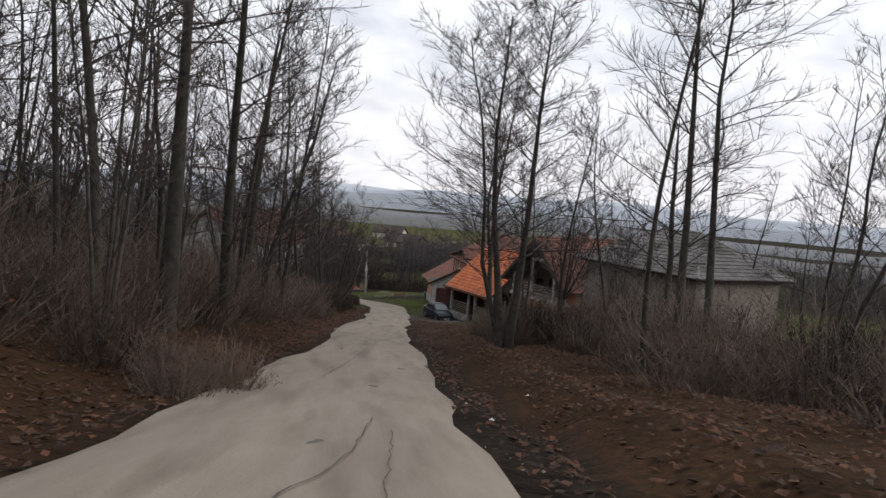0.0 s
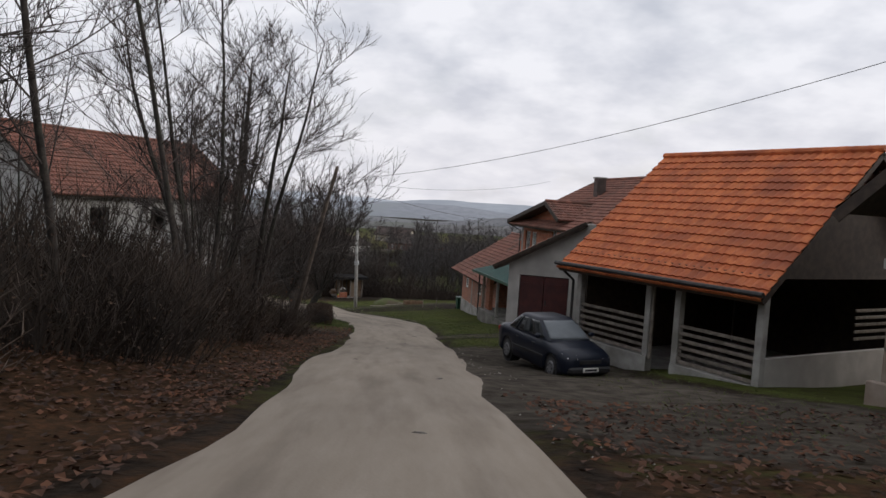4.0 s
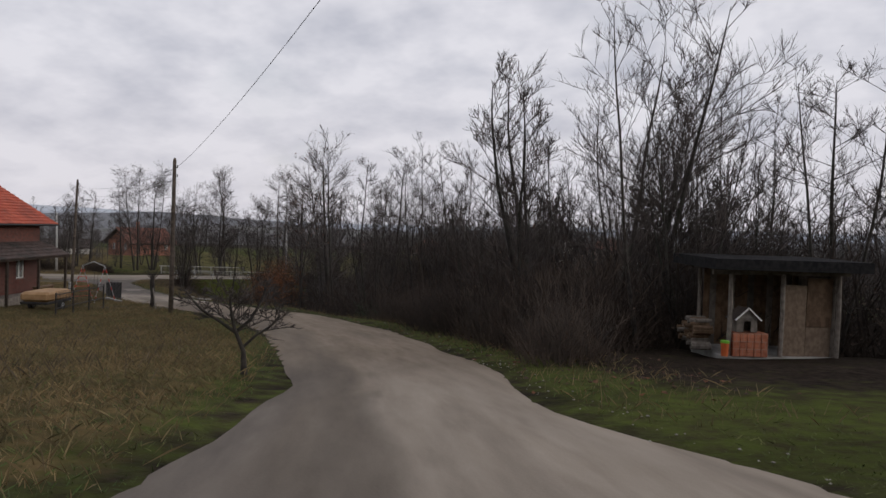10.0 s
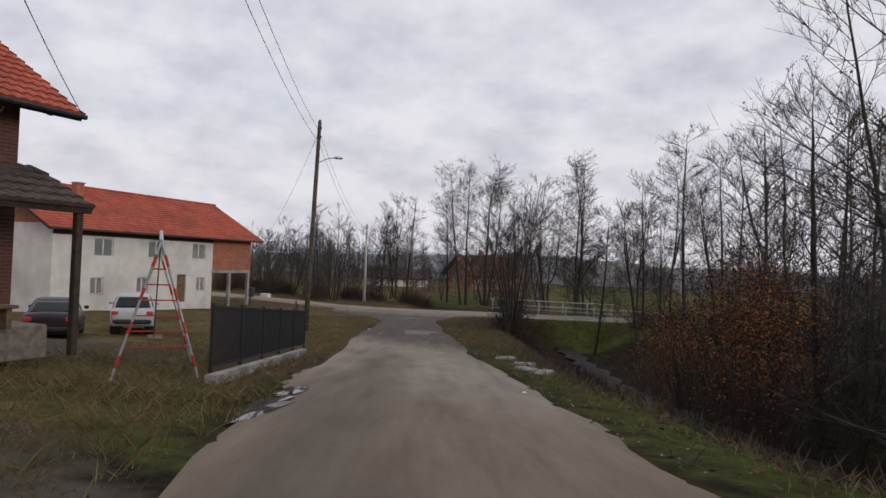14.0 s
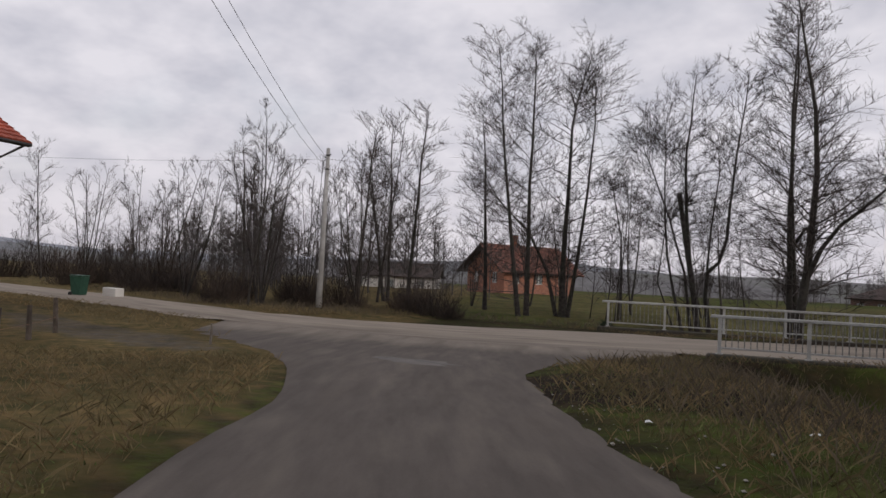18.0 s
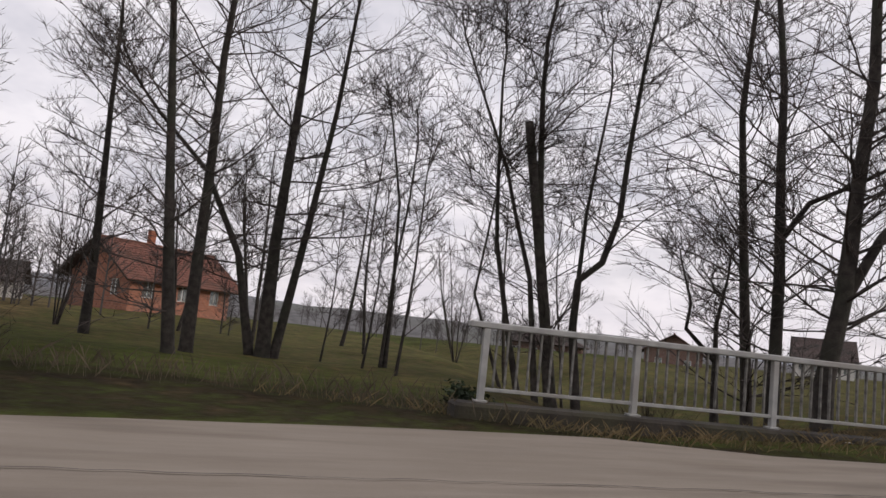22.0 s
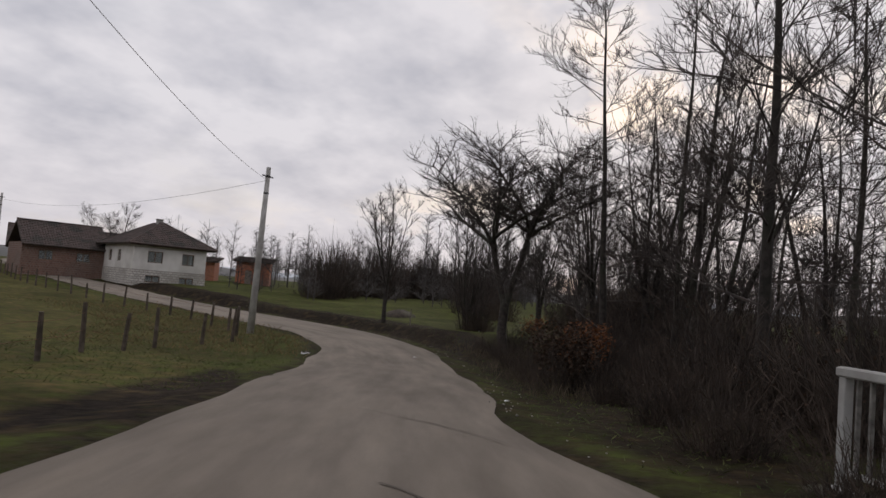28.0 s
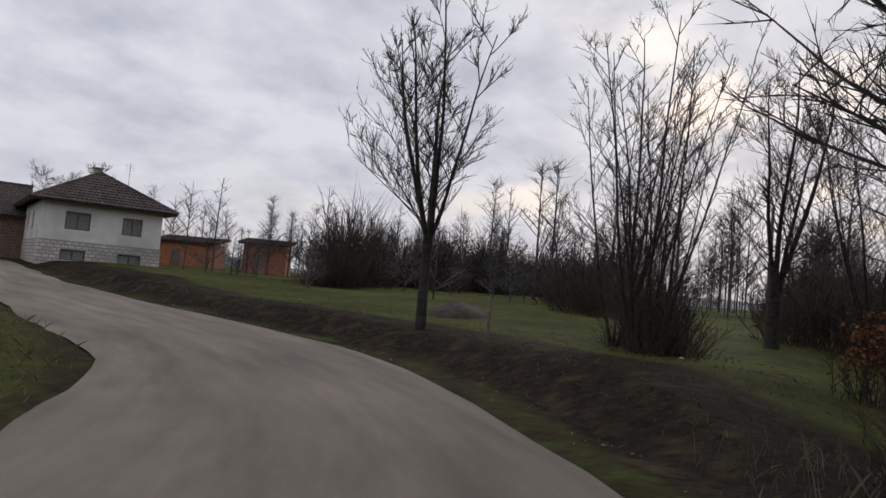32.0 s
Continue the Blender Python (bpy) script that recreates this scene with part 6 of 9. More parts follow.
# ---- cars ----
def car(m, paint, label, hatch=False, L=4.4):
    """A saloon or a tall hatchback; the front looks along +x, the wheels stand on z = 0."""
    root = thing("car", m, label, "car")
    top = 1.60 if hatch else 1.42
    lift = 0.10 if hatch else 0.0
    half = L / 2
    r = 0.30 + lift * 0.3
    axles = (-half + 0.82, half - 0.80)
    # lower body: place along the car, half width, height of the belt, height of the sill
    rows = [(-half, 0.60, 0.72, 0.42), (-half + 0.03, 0.70, 0.86, 0.34), (-half + 0.12, 0.78, 0.95, 0.27), (-half + 0.45, 0.835, 0.985, 0.22), (-0.9, 0.85, 0.965, 0.20), (0.2, 0.85, 0.94, 0.20), (0.9, 0.85, 0.925, 0.20),
            (1.25, 0.845, 0.885, 0.20), (half - 0.45, 0.82, 0.80, 0.21), (half - 0.15, 0.77, 0.72, 0.24), (half - 0.03, 0.68, 0.64, 0.30), (half, 0.58, 0.56, 0.36)]
    xs = sorted({row[0] for row in rows} | {a + r * 1.2 * math.cos(k * math.pi / 10) for a in axles for k in range(11)})
    s = Shape()
    n = 22
    for x in xs:
        k = max(i for i in range(len(rows) - 1) if rows[i][0] <= x + 1e-9)
        f = (x - rows[k][0]) / (rows[k + 1][0] - rows[k][0])
        w, zb, z0 = (rows[k][c] + (rows[k + 1][c] - rows[k][c]) * f for c in (1, 2, 3))
        zb, z0 = zb + lift, z0 + lift
        # the sill climbs over the wheels
        for a in axles:
            d = abs(x - a)
            if d < r * 1.2:
                z0 = max(z0, r + math.sqrt((r * 1.2) ** 2 - d * d))
        z0 = min(z0, zb - 0.16)
        mid = max(z0 + 0.03, zb - 0.26)
        ring = [(0.0, z0), (0.5 * w, z0), (0.93 * w, z0), (0.985 * w, z0 + 0.02), (1.0 * w, (z0 + mid) / 2), (1.015 * w, mid), (1.0 * w, zb - 0.13), (0.965 * w, zb - 0.05), (0.90 * w, zb - 0.01), (0.78 * w, zb + 0.015), (0.4 * w, zb + 0.04), (0.0, zb + 0.045)]
        ring += [(-y, z) for y, z in ring[-2:0:-1]]
        s.v += [(x, y, z) for y, z in ring]
    s.f = [(k * n + j, k * n + (j + 1) % n, (k + 1) * n + (j + 1) % n, (k + 1) * n + j) for k in range(len(xs) - 1) for j in range(n)]
    s.f += [tuple(range(n - 1, -1, -1)), tuple(range((len(xs) - 1) * n, len(xs) * n))]
    part("body", s, paint, root, smooth=True)
    # the cabin: rounded plans stacked from the belt to the roof
    zb = 0.93 + lift
    b0, b1 = (-half + 0.10, 1.18) if hatch else (-1.72, 1.18)
    t0, t1 = (-half + 0.50, 0.25) if hatch else (-0.98, 0.22)

    def skin(a, v, out=0.0):
        """A point of the cabin: a round the plan, v from the belt to the roof."""
        e = v ** 1.12
        x0, x1 = b0 + (t0 - b0) * e, b1 + (t1 - b1) * e
        w = 0.79 - 0.20 * v ** 1.35
        c, d = math.cos(a), math.sin(a)
        q = 0.30
        x = (x0 + x1) / 2 + ((x1 - x0) / 2 + out) * math.copysign(abs(c) ** q, c)
        y = (w + out) * math.copysign(abs(d) ** q, d)
        return Vector((x, y, zb + (top - zb) * (v - 0.10 * max(0.0, v - 0.75)) + out * 0.5))

    c = Shape()
    na, nv = 48, 10
    for k in range(nv + 1):
        c.v += [tuple(skin(2 * math.pi * (j + 0.5) / na, k / nv)) for j in range(na)]
    c.f = [(k * na + j, k * na + (j + 1) % na, (k + 1) * na + (j + 1) % na, (k + 1) * na + j) for k in range(nv) for j in range(na)]
    for f, up in ((0.86, 0.035), (0.45, 0.055)):
        mid_x = (t0 + t1) / 2
        base = len(c.v)
        last = [Vector(p) for p in c.v[nv * na:(nv + 1) * na]]
        c.v += [(mid_x + (p.x - mid_x) * f, p.y * f, p.z + up * 0.7) for p in last]
        prev = base - na
        c.f += [(prev + j, prev + (j + 1) % na, base + (j + 1) % na, base + j) for j in range(na)]
    c.f.append(tuple(range(len(c.v) - na, len(c.v))))
    part("cabin", c, paint, root, smooth=True)

    def pane(name, edge0, edge1, v0, v1):
        """Glass between two edges; each edge gives an angle for the belt and one for the roof."""
        g = Shape()
        cols, lines = 8, 6
        for out in (0.009, 0.001):
            for i in range(lines + 1):
                v = v0 + (v1 - v0) * i / lines
                for k in range(cols + 1):
                    f = k / cols
                    a = (edge0[0] + (edge0[1] - edge0[0]) * v) * (1 - f) + (edge1[0] + (edge1[1] - edge1[0]) * v) * f
                    g.v.append(tuple(skin(a, v, out)))
        m2 = (cols + 1) * (lines + 1)
        at = lambda i, k, o: o * m2 + i * (cols + 1) + k  # noqa: E731
        for i in range(lines):
            for k in range(cols):
                g.f += [(at(i, k, 0), at(i, k + 1, 0), at(i + 1, k + 1, 0), at(i + 1, k, 0)), (at(i, k, 1), at(i + 1, k, 1), at(i + 1, k + 1, 1), at(i, k + 1, 1))]
        rim_path = [(0, k) for k in range(cols)] + [(i, cols) for i in range(lines)] + [(lines, k) for k in range(cols, 0, -1)] + [(i, 0) for i in range(lines, 0, -1)]
        for p, q in zip(rim_path, rim_path[1:] + rim_path[:1]):
            g.f.append((at(*p, 0), at(*p, 1), at(*q, 1), at(*q, 0)))
        # the windscreen's pale colour carries the sky's reflection
        dusty = name == "windscreen"
        return part(name, g, SKY_TONED_GLASS if dusty else AUTO_GLASS, root, "pale windscreen with sky reflection in its colour" if dusty else "dark reflecting glass", smooth=True)

    def side_angle(f, sgn):
        """The angle at which the side stands a share f of the way from the tail to the front."""
        u = max(-0.999, min(0.999, 2 * f - 1))
        return sgn * math.acos(math.copysign(abs(u) ** (1 / 0.30), u))

    pane("windscreen", (-0.62, -0.62), (0.62, 0.62), 0.08, 0.90)
    pane("rear_window", (math.pi - 0.6, math.pi - 0.6), (math.pi + 0.6, math.pi + 0.6), 0.14, 0.88)
    for sgn in (-1, 1):
        for f0, f1 in ((0.10, 0.30), (0.325, 0.575), (0.60, 0.90)):
            pane("side_window", (side_angle(f0, sgn),) * 2, (side_angle(f1, sgn),) * 2, 0.09, 0.86)
    for x in axles:
        for sgn in (-1, 1):
            part("wheel_arch", Shape().tube([(x, sgn * 0.45, r + 0.01), (x, sgn * 0.80, r + 0.01)], r * 1.19, 20), BLACK_PLASTIC, root)
            ring = [(x + r * 0.82 * math.cos(a), sgn * 0.76, r + r * 0.82 * math.sin(a)) for a in [k * math.pi / 9 for k in range(19)]]
            wheel = part("wheel", Shape().tube(ring, r * 0.19, 8, cap=False).tube([(x, sgn * 0.70, r), (x, sgn * 0.82, r)], r * 0.9, 16), RUBBER, root, "black rubber tyre", smooth=True)
            rim = Shape().tube([(x, sgn * 0.80, r), (x, sgn * 0.842, r)], [r * 0.66, r * 0.58], 16)
            part("rim", rim, DULL_RIM, wheel, "dull grey wheel rim")
            for k in range(7):
                a = k * math.pi * 2 / 7
                part("rim_slot", Shape().tube([(x + 0.115 * math.cos(a), sgn * 0.836, r + 0.115 * math.sin(a)), (x + 0.115 * math.cos(a), sgn * 0.847, r + 0.115 * math.sin(a))], 0.028, 6), BLACK_PLASTIC, wheel)
    for sgn in (-1, 1):
        lamp = Shape().slab([(half - 0.36, sgn * 0.765, 0.70 + lift), (half - 0.10, sgn * 0.70, 0.665 + lift), (half - 0.02, sgn * 0.42, 0.655 + lift), (half - 0.12, sgn * 0.42, 0.73 + lift), (half - 0.34, sgn * 0.74, 0.75 + lift)], 0.09)
        part("headlight", lamp, LAMP_GLASS, root, "clear headlight")
        part("tail_light", Shape().box(-half - 0.01, sgn * 0.64 - 0.13, 0.72 + lift, -half + 0.13, sgn * 0.64 + 0.13, 0.88 + lift, 0.03), RED_PAINT, root, "red tail light")
        part("mirror", Shape().box(0.66, sgn * 0.93 - 0.09, 0.97 + lift, 0.80, sgn * 0.93 + 0.09, 1.09 + lift, 0.035), paint, root)
        for x in (-0.75, 0.28):
            part("door_handle", Shape().box(x, sgn * 0.862 - 0.018, 0.77 + lift, x + 0.18, sgn * 0.862 + 0.018, 0.805 + lift, 0.006), BLACK_PLASTIC, root)
        part("side_moulding", Shape().box(axles[0] + 0.42, sgn * 0.862 - 0.014, 0.50 + lift, axles[1] - 0.42, sgn * 0.862 + 0.014, 0.56 + lift, 0.006), BLACK_PLASTIC, root)
    part("grille", Shape().box(half - 0.08, -0.36, 0.52 + lift, half + 0.012, 0.36, 0.62 + lift, 0.01), BLACK_PLASTIC, root)
    part("bumper", Shape().box(half - 0.22, -0.70, 0.26 + lift, half + 0.05, 0.70, 0.46 + lift, 0.06), BLACK_PLASTIC, root)
    part("bumper", Shape().box(-half - 0.05, -0.72, 0.36 + lift, -half + 0.2, 0.72, 0.56 + lift, 0.06), BLACK_PLASTIC, root)
    pl = part("number_plate", Shape().box(half + 0.03, -0.26, 0.32 + lift, half + 0.062, 0.26, 0.43 + lift, 0.006), WHITE_PAINT, root, "white plate with dark bars")
    part("plate_bar", Shape().box(half + 0.063, -0.2, 0.35 + lift, half + 0.067, 0.2, 0.40 + lift), BLACK_PLASTIC, pl)
    return root


AUTO_GLASS = car_paint("reflecting car glass", (0.012, 0.015, 0.016))
# Base colour raised in place of the sky's reflection on the windscreen.
SKY_TONED_GLASS = car_paint("windscreen glass with sky in its colour", (0.12, 0.135, 0.145))
AUTO_GLASS.node_tree.nodes["Principled BSDF"].inputs["Roughness"].default_value = 0.06
DULL_RIM = material("dull wheel rim", (0.14, 0.14, 0.145), (0.20, 0.20, 0.205), 8, 0.55, 0.1, 40, metal=0.3)
LAMP_GLASS = material("lamp glass", (0.5, 0.51, 0.52), (0.6, 0.6, 0.6), 8, 0.1, 0)
car(on_ground(2.84, 14.2, -63, 0.01) @ Matrix.Diagonal((0.86, 0.93, 1.03, 1)), NAVY_PAINT, "dark navy saloon car parked in the carport yard")
car(on_ground(-73.8, 94.3, 165), SILVER_PAINT, "silver hatchback parked before the white house", True, 4.2)
car(on_ground(-70.9, 90.9, 165), MAROON_PAINT, "dark saloon car parked before the white house")


# ---- the red-roofed houses by the lower lane ----
def red_house():
    m = pose(-53.2, 79.2, -12.0, 0, 0, 118)
    root = thing("house", m, "dark red brick house with a red roof and tiled veranda", "house")
    L, D, H = 10.0, 6.6, 4.62
    holes = {"front": [(1.2, 2.4, 0.9, 2.2), (4.4, 5.4, 0.0, 2.1), (7.3, 8.3, 0.95, 2.2)], "left": [(2, 3.2, 1, 2.2)]}
    fr = body(root, L, D, H, DARK_BRICK, holes, 0.25, -0.6)
    window_part(root, at_side(fr, "front", 1.2, 0.9), 1.2, 1.3, None, 1)
    window_part(root, at_side(fr, "front", 7.3, 0.95), 1.0, 1.25, None, 1)
    window_part(root, at_side(fr, "left", 2, 1.0), 1.2, 1.2, None, 1)
    door = part("door", Shape().box(4.42, 0.08, 0.0, 5.38, 0.13, 2.08, 0.008), BROWN_WOOD, root, "brown panelled door")
    part("door_handle", Shape().box(4.5, 0.03, 1.0, 4.62, 0.078, 1.03, 0.008), GALVANISED, door)
    gable_roof(root, 0, L, 0, D, H, 2.06, 0.7, RED_TILE, 0.9, course=0.34)
    for x in (0.0, L - 0.22):
        part("gable", gable_fill(x, 0.0, D, H, 1.98, 0.2), DARK_BRICK, root)
    for k in range(11):
        x = 0.0 + k * 1.02
        part("rafter", Shape().bar((x, -0.66, H - 0.40), (x, 0.0, H + 0.02), 0.1, 0.13), SOFFIT_AND_SHADE, root)
    roof_part(root, [((-0.3, -1.75, 2.35), (L + 0.4, -1.75, 2.35), (L + 0.4, -0.02, 3.15), (-0.3, -0.02, 3.15))], DARK_TILE, name="veranda_roof")
    for x in (0.1, 3.4, 6.8, 10.2):
        part("post", Shape().box(x - 0.07, -1.65, -0.5, x + 0.07, -1.51, 2.3, 0.012), SOFFIT_AND_SHADE, root)
    part("terrace", Shape().box(-0.1, -1.0, -0.6, L + 0.1, -0.01, 0.05, 0.02), GREY_WOOD, root, "weathered grey wooden terrace deck")
    part("bench", Shape().box(7.2, -1.45, 0.42, 9.2, -1.0, 0.48, 0.01).box(7.3, -1.4, 0.05, 7.4, -1.05, 0.42).box(9.0, -1.4, 0.05, 9.1, -1.05, 0.42), BROWN_WOOD, root, "plain wooden bench")
    gutter(root, (-0.9, -0.77, H - 0.36), (L + 0.9, -0.77, H - 0.36), 0.055)
    chimney(root, 3.0, 2.6, H + 1.4, H + 3.2, 0.5)


def long_house():
    L, D, H = 20.0, 9.4, 5.28
    m = pose(-90.85, 93.6, -14.2, 0, 0, 122)
    root = thing("house", m, "long two-storey house, white plaster and bare brick under a red roof", "house")
    wl = 15.0
    holes = {"front": [(3.0, 4.1, 0.8, 1.9), (7.0, 8.1, 0.8, 1.9), (11.0, 12.0, 0.0, 2.1), (13.2, 14.2, 0.8, 1.9), (3.2, 4.8, 3.3, 4.5), (8.0, 9.6, 3.3, 4.5), (12.6, 14.2, 3.3, 4.5)]}
    fr = {"front": pose(0, 0, 0), "right": pose(L, 0, 0, 0, 0, 90)}
    part("wall", Shape().wall(wl, H, 0.25, holes["front"], -0.8), WHITE_WALL, root, "off-white plastered wall")
    part("wall", Shape().box(wl + 0.004, 0.0, 2.45, L, 0.25, H), CLAY_BLOCK, root, "bare clay block wall")
    part("wall", Shape().wall(D - 0.27, H, 0.25, (), 2.45), CLAY_BLOCK, root, m=pose(L, 0.26, 0, 0, 0, 90))
    part("wall", Shape().box(0.0, D - 0.25, -0.8, L - 0.26, D, H), CLAY_BLOCK, root)
    part("wall", Shape().box(0.0, 0.26, -0.8, 0.25, D - 0.26, H), WHITE_WALL, root)
    part("wall", Shape().box(wl - 0.3, 0.26, -0.8, wl - 0.05, D - 0.26, H), WHITE_WALL, root)
    part("slab", Shape().box(wl - 0.1, -0.03, 2.22, L + 0.03, D - 0.26, 2.44, 0.01), CONCRETE, root, "grey concrete slab over the open bay")
    part("ceiling_slab", Shape().box(0.3, 0.3, H - 0.2, L - 0.3, D - 0.3, H - 0.05), CONCRETE, root)
    part("brown_band", Shape().box(-0.01, -0.016, 4.62, wl, -0.002, H), SOFFIT_AND_SHADE, root, "brown band below the eave")
    for x in (wl + 2.2, L - 0.25):
        for y in (0.0, D - 0.55):
            part("post", Shape().box(x, y, -0.8, x + 0.24, y + 0.24, 2.2, 0.012), CONCRETE, root)
    for x0, x1, z0, z1 in holes["front"]:
        if z0 > 0.1:
            window_part(root, fr["front"] @ pose(x0, 0.06, z0), x1 - x0, z1 - z0, None, 1)
    part("door", Shape().box(11.02, 0.08, 0.0, 11.98, 0.13, 2.08, 0.008), BROWN_WOOD, root)
    gable_roof(root, 0, L, 0, D, H, 2.7, 0.7, RED_TILE, 0.85, course=0.34)
    for x in (0.0, L - 0.24):
        part("gable", gable_fill(x, 0.0, D, H, 2.6, 0.22), CLAY_BLOCK, root)
    chimney(root, 4.0, 2.6, H + 1.5, H + 2.9, 0.55)
    gutter(root, (-0.8, -0.77, H - 0.34), (L + 0.8, -0.77, H - 0.34), 0.06, [(L + 0.6, -0.77, H - 0.36), (L + 0.12, -0.1, H - 0.9), (L + 0.12, -0.1, -0.6)])


DARK_BRICK = brick_material("dark red bricks", (0.12, 0.035, 0.025), (0.19, 0.06, 0.04), (0.12, 0.09, 0.075), 0.25, 0.075, 0.01, 0.4, (0.10, 0.035, 0.028))
red_house()
long_house()
# a plain house behind, up the slope
far_house("house", pose(-44, 66, -10.4, 0, 0, 150), "plastered village house with a red roof behind the field", 10, 8, 5.2, WHITE_WALL, RED_TILE, chim=(3, 4, 6, 8.6))


# ---- fences and yard things by the lower lane ----
def mesh_fence(a, b, h, bays):
    a, b = Vector(a), Vector(b)
    L = (b - a).length
    ang = math.degrees(math.atan2(b.y - a.y, b.x - a.x))
    root = thing("fence", pose(a.x, a.y, a.z, 0, 0, ang), "black metal mesh fence on a low concrete base", "fence")
    dz = (b.z - a.z) / L
    s = Shape().add([(0, -0.1, -0.6), (L, -0.1, -0.6 + dz * L), (L, 0.1, -0.6 + dz * L), (0, 0.1, -0.6), (0, -0.1, 0.16), (L, -0.1, 0.16 + dz * L), (L, 0.1, 0.16 + dz * L), (0, 0.1, 0.16)], [(3, 2, 1, 0), (4, 5, 6, 7), (0, 1, 5, 4), (2, 3, 7, 6), (1, 2, 6, 5), (3, 0, 4, 7)])
    part("base", s, CONCRETE, root, "low concrete base")
    for k in range(bays + 1):
        x = L * k / bays
        part("post", Shape().box(x - 0.03, -0.03, 0.2 + dz * x, x + 0.03, 0.03, h + 0.06 + dz * x, 0.006), BLACK_PLASTIC, root)
    for k in range(bays):
        x0, x1 = L * k / bays + 0.035, L * (k + 1) / bays - 0.035
        p = part("panel", Shape().bar((x0, 0, h + dz * x0), (x1, 0, h + dz * x1), 0.035).bar((x0, 0, 0.3 + dz * x0), (x1, 0, 0.3 + dz * x1), 0.035), BLACK_PLASTIC, root)
        n = 30
        g = Shape()
        for j in range(1, n):
            x = x0 + (x1 - x0) * j / n
            g.bar((x, 0, 0.3 + dz * x), (x, 0, h + dz * x), 0.022, 0.01)
        tagged(part("slats", g, BLACK_PLASTIC, p), kind="stuff")
    return root


mesh_fence((-53.3, 90.5, ground_z(-53.6, 90.6) + 0.02), (-61.6, 96.3, ground_z(-61.4, 96.25) + 0.02), 1.32, 5)


def picket_gate():
    z = ground_z(-43.8, 83.2)
    root = thing("fence", pose(-45.9, 80.4, z + 0.1, 0, 0, 118), "low dark metal picket fence beside the drive", "fence")
    for k in range(4):
        part("post", Shape().box(k * 1.8 - 0.03, -0.03, -0.4, k * 1.8 + 0.03, 0.03, 0.95, 0.006), DARK_METAL, root)
    for z0 in (0.2, 0.85):
        part("rail", Shape().box(0, -0.018, z0 - 0.02, 5.4, 0.018, z0 + 0.02), DARK_METAL, root)
    for k in range(36):
        x = 0.075 + k * 0.15
        part("picket", Shape().tube([(x, 0.024, 0.08), (x, 0.024, 1.0)], [0.011, 0.008], 5), DARK_METAL, root)


picket_gate()


def play_frame():
    z = ground_z(-52.8, 86.4)
    root = thing("swing_frame", pose(-54.0, 89.8, z - 0.15, 0, 0, 165), "garden swing frame of striped and galvanised tubes", "swing")
    tops = ((0, 0, 2.35), (3.2, 0, 2.2))
    for x, z1 in ((0.0, 2.35), (3.2, 2.2)):
        for y in (-0.75, 0.75):
            a, b = Vector((x + (0.15 if x else -0.15), y, -0.2)), Vector((x, 0, z1))
            leg = part("leg", Shape().tube([a, b], 0.022, 8), GALVANISED, root)
            for k in (1, 3, 5, 7):
                p, q = a.lerp(b, k / 9 + 0.05), a.lerp(b, k / 9 + 0.13)
                part("stripe", Shape().tube([p, q], 0.025, 8), RED_PAINT, leg, "red stripe")
    part("top_bar", Shape().tube([tops[0], (1.6, 0, 2.55), tops[1]], 0.032, 8), GALVANISED, root)
    for x in (0.9, 1.4):
        part("chain", Shape().tube([(x, 0, 2.45), (x, 0.05, 0.6)], 0.01, 5), DARK_METAL, root)
    part("swing_seat", Shape().box(0.82, -0.1, 0.56, 1.48, 0.16, 0.6, 0.01), BROWN_WOOD, root)
    for k in range(6):
        part("ladder_rung", Shape().tube([(3.2, -0.7 + k * 0.11, 0.15 + k * 0.33), (3.2, 0.7 - k * 0.11, 0.15 + k * 0.33)], 0.016, 6), RED_PAINT, root)


play_frame()


def tied_tree():
    m = on_ground(-45.9, 86.2)
    root = thing("vine_post", m, "short thick pruned stump propped by a leaning stake", "post")
    part("trunk", Shape().tube([(0, 0, -0.2), (0.03, 0.02, 0.6), (0, 0, 1.35), (0.02, 0, 1.75)], [0.13, 0.1, 0.13, 0.09], 9), BARK, root, smooth=True)
    part("stake", Shape().tube([(0.9, -0.5, -0.1), (0.05, 0, 1.2)], 0.03, 6), GREY_WOOD, root)
    rng = random.Random(3)
    s = Shape()
    for _ in range(26):
        limb(s, (0, 0, rng.uniform(1.3, 1.75)), (rng.uniform(-1, 1), rng.uniform(-1, 1), 0.7), rng.uniform(0.5, 1.0), 0.014, 0.004, 4, 4, 0.2, 0.12, rng)
    part("brushwood", s, TWIG, root)


tied_tree()


def trailer():
    root = thing("trailer", on_ground(-49.6, 82.6, 118), "small trailer with a light brown tarpaulin and timber trestle", "trailer")
    part("bed", Shape().box(-1.3, -0.7, 0.42, 1.3, 0.7, 0.55, 0.02), DARK_METAL, root)
    part("tarpaulin", Shape().box(-1.32, -0.72, 0.55, 1.32, 0.72, 1.05, 0.12), TARP, root, "light brown tarpaulin")
    for y in (-0.76, 0.76):
        w = part("wheel", Shape().tube([(0, y - 0.08, 0.28), (0, y + 0.08, 0.28)], 0.29, 14), RUBBER, root)
        part("rim", Shape().tube([(0, y - 0.095, 0.28), (0, y + 0.095, 0.28)], 0.16, 10), GALVANISED, w)
    part("drawbar", Shape().bar((1.3, 0, 0.48), (2.2, 0, 0.42), 0.06), DARK_METAL, root)


TARP = material("brown tarpaulin", (0.30, 0.17, 0.07), (0.38, 0.23, 0.11), 3, 0.7, 0.3, 8)
trailer()


# ---- the bridge ----
DIRTY_CONCRETE = material("earth-stained concrete", (0.02, 0.016, 0.012), (0.055, 0.046, 0.037), 2.5, 0.95, 0.5, 20, third=(0.055, 0.05, 0.03), third_scale=0.9)
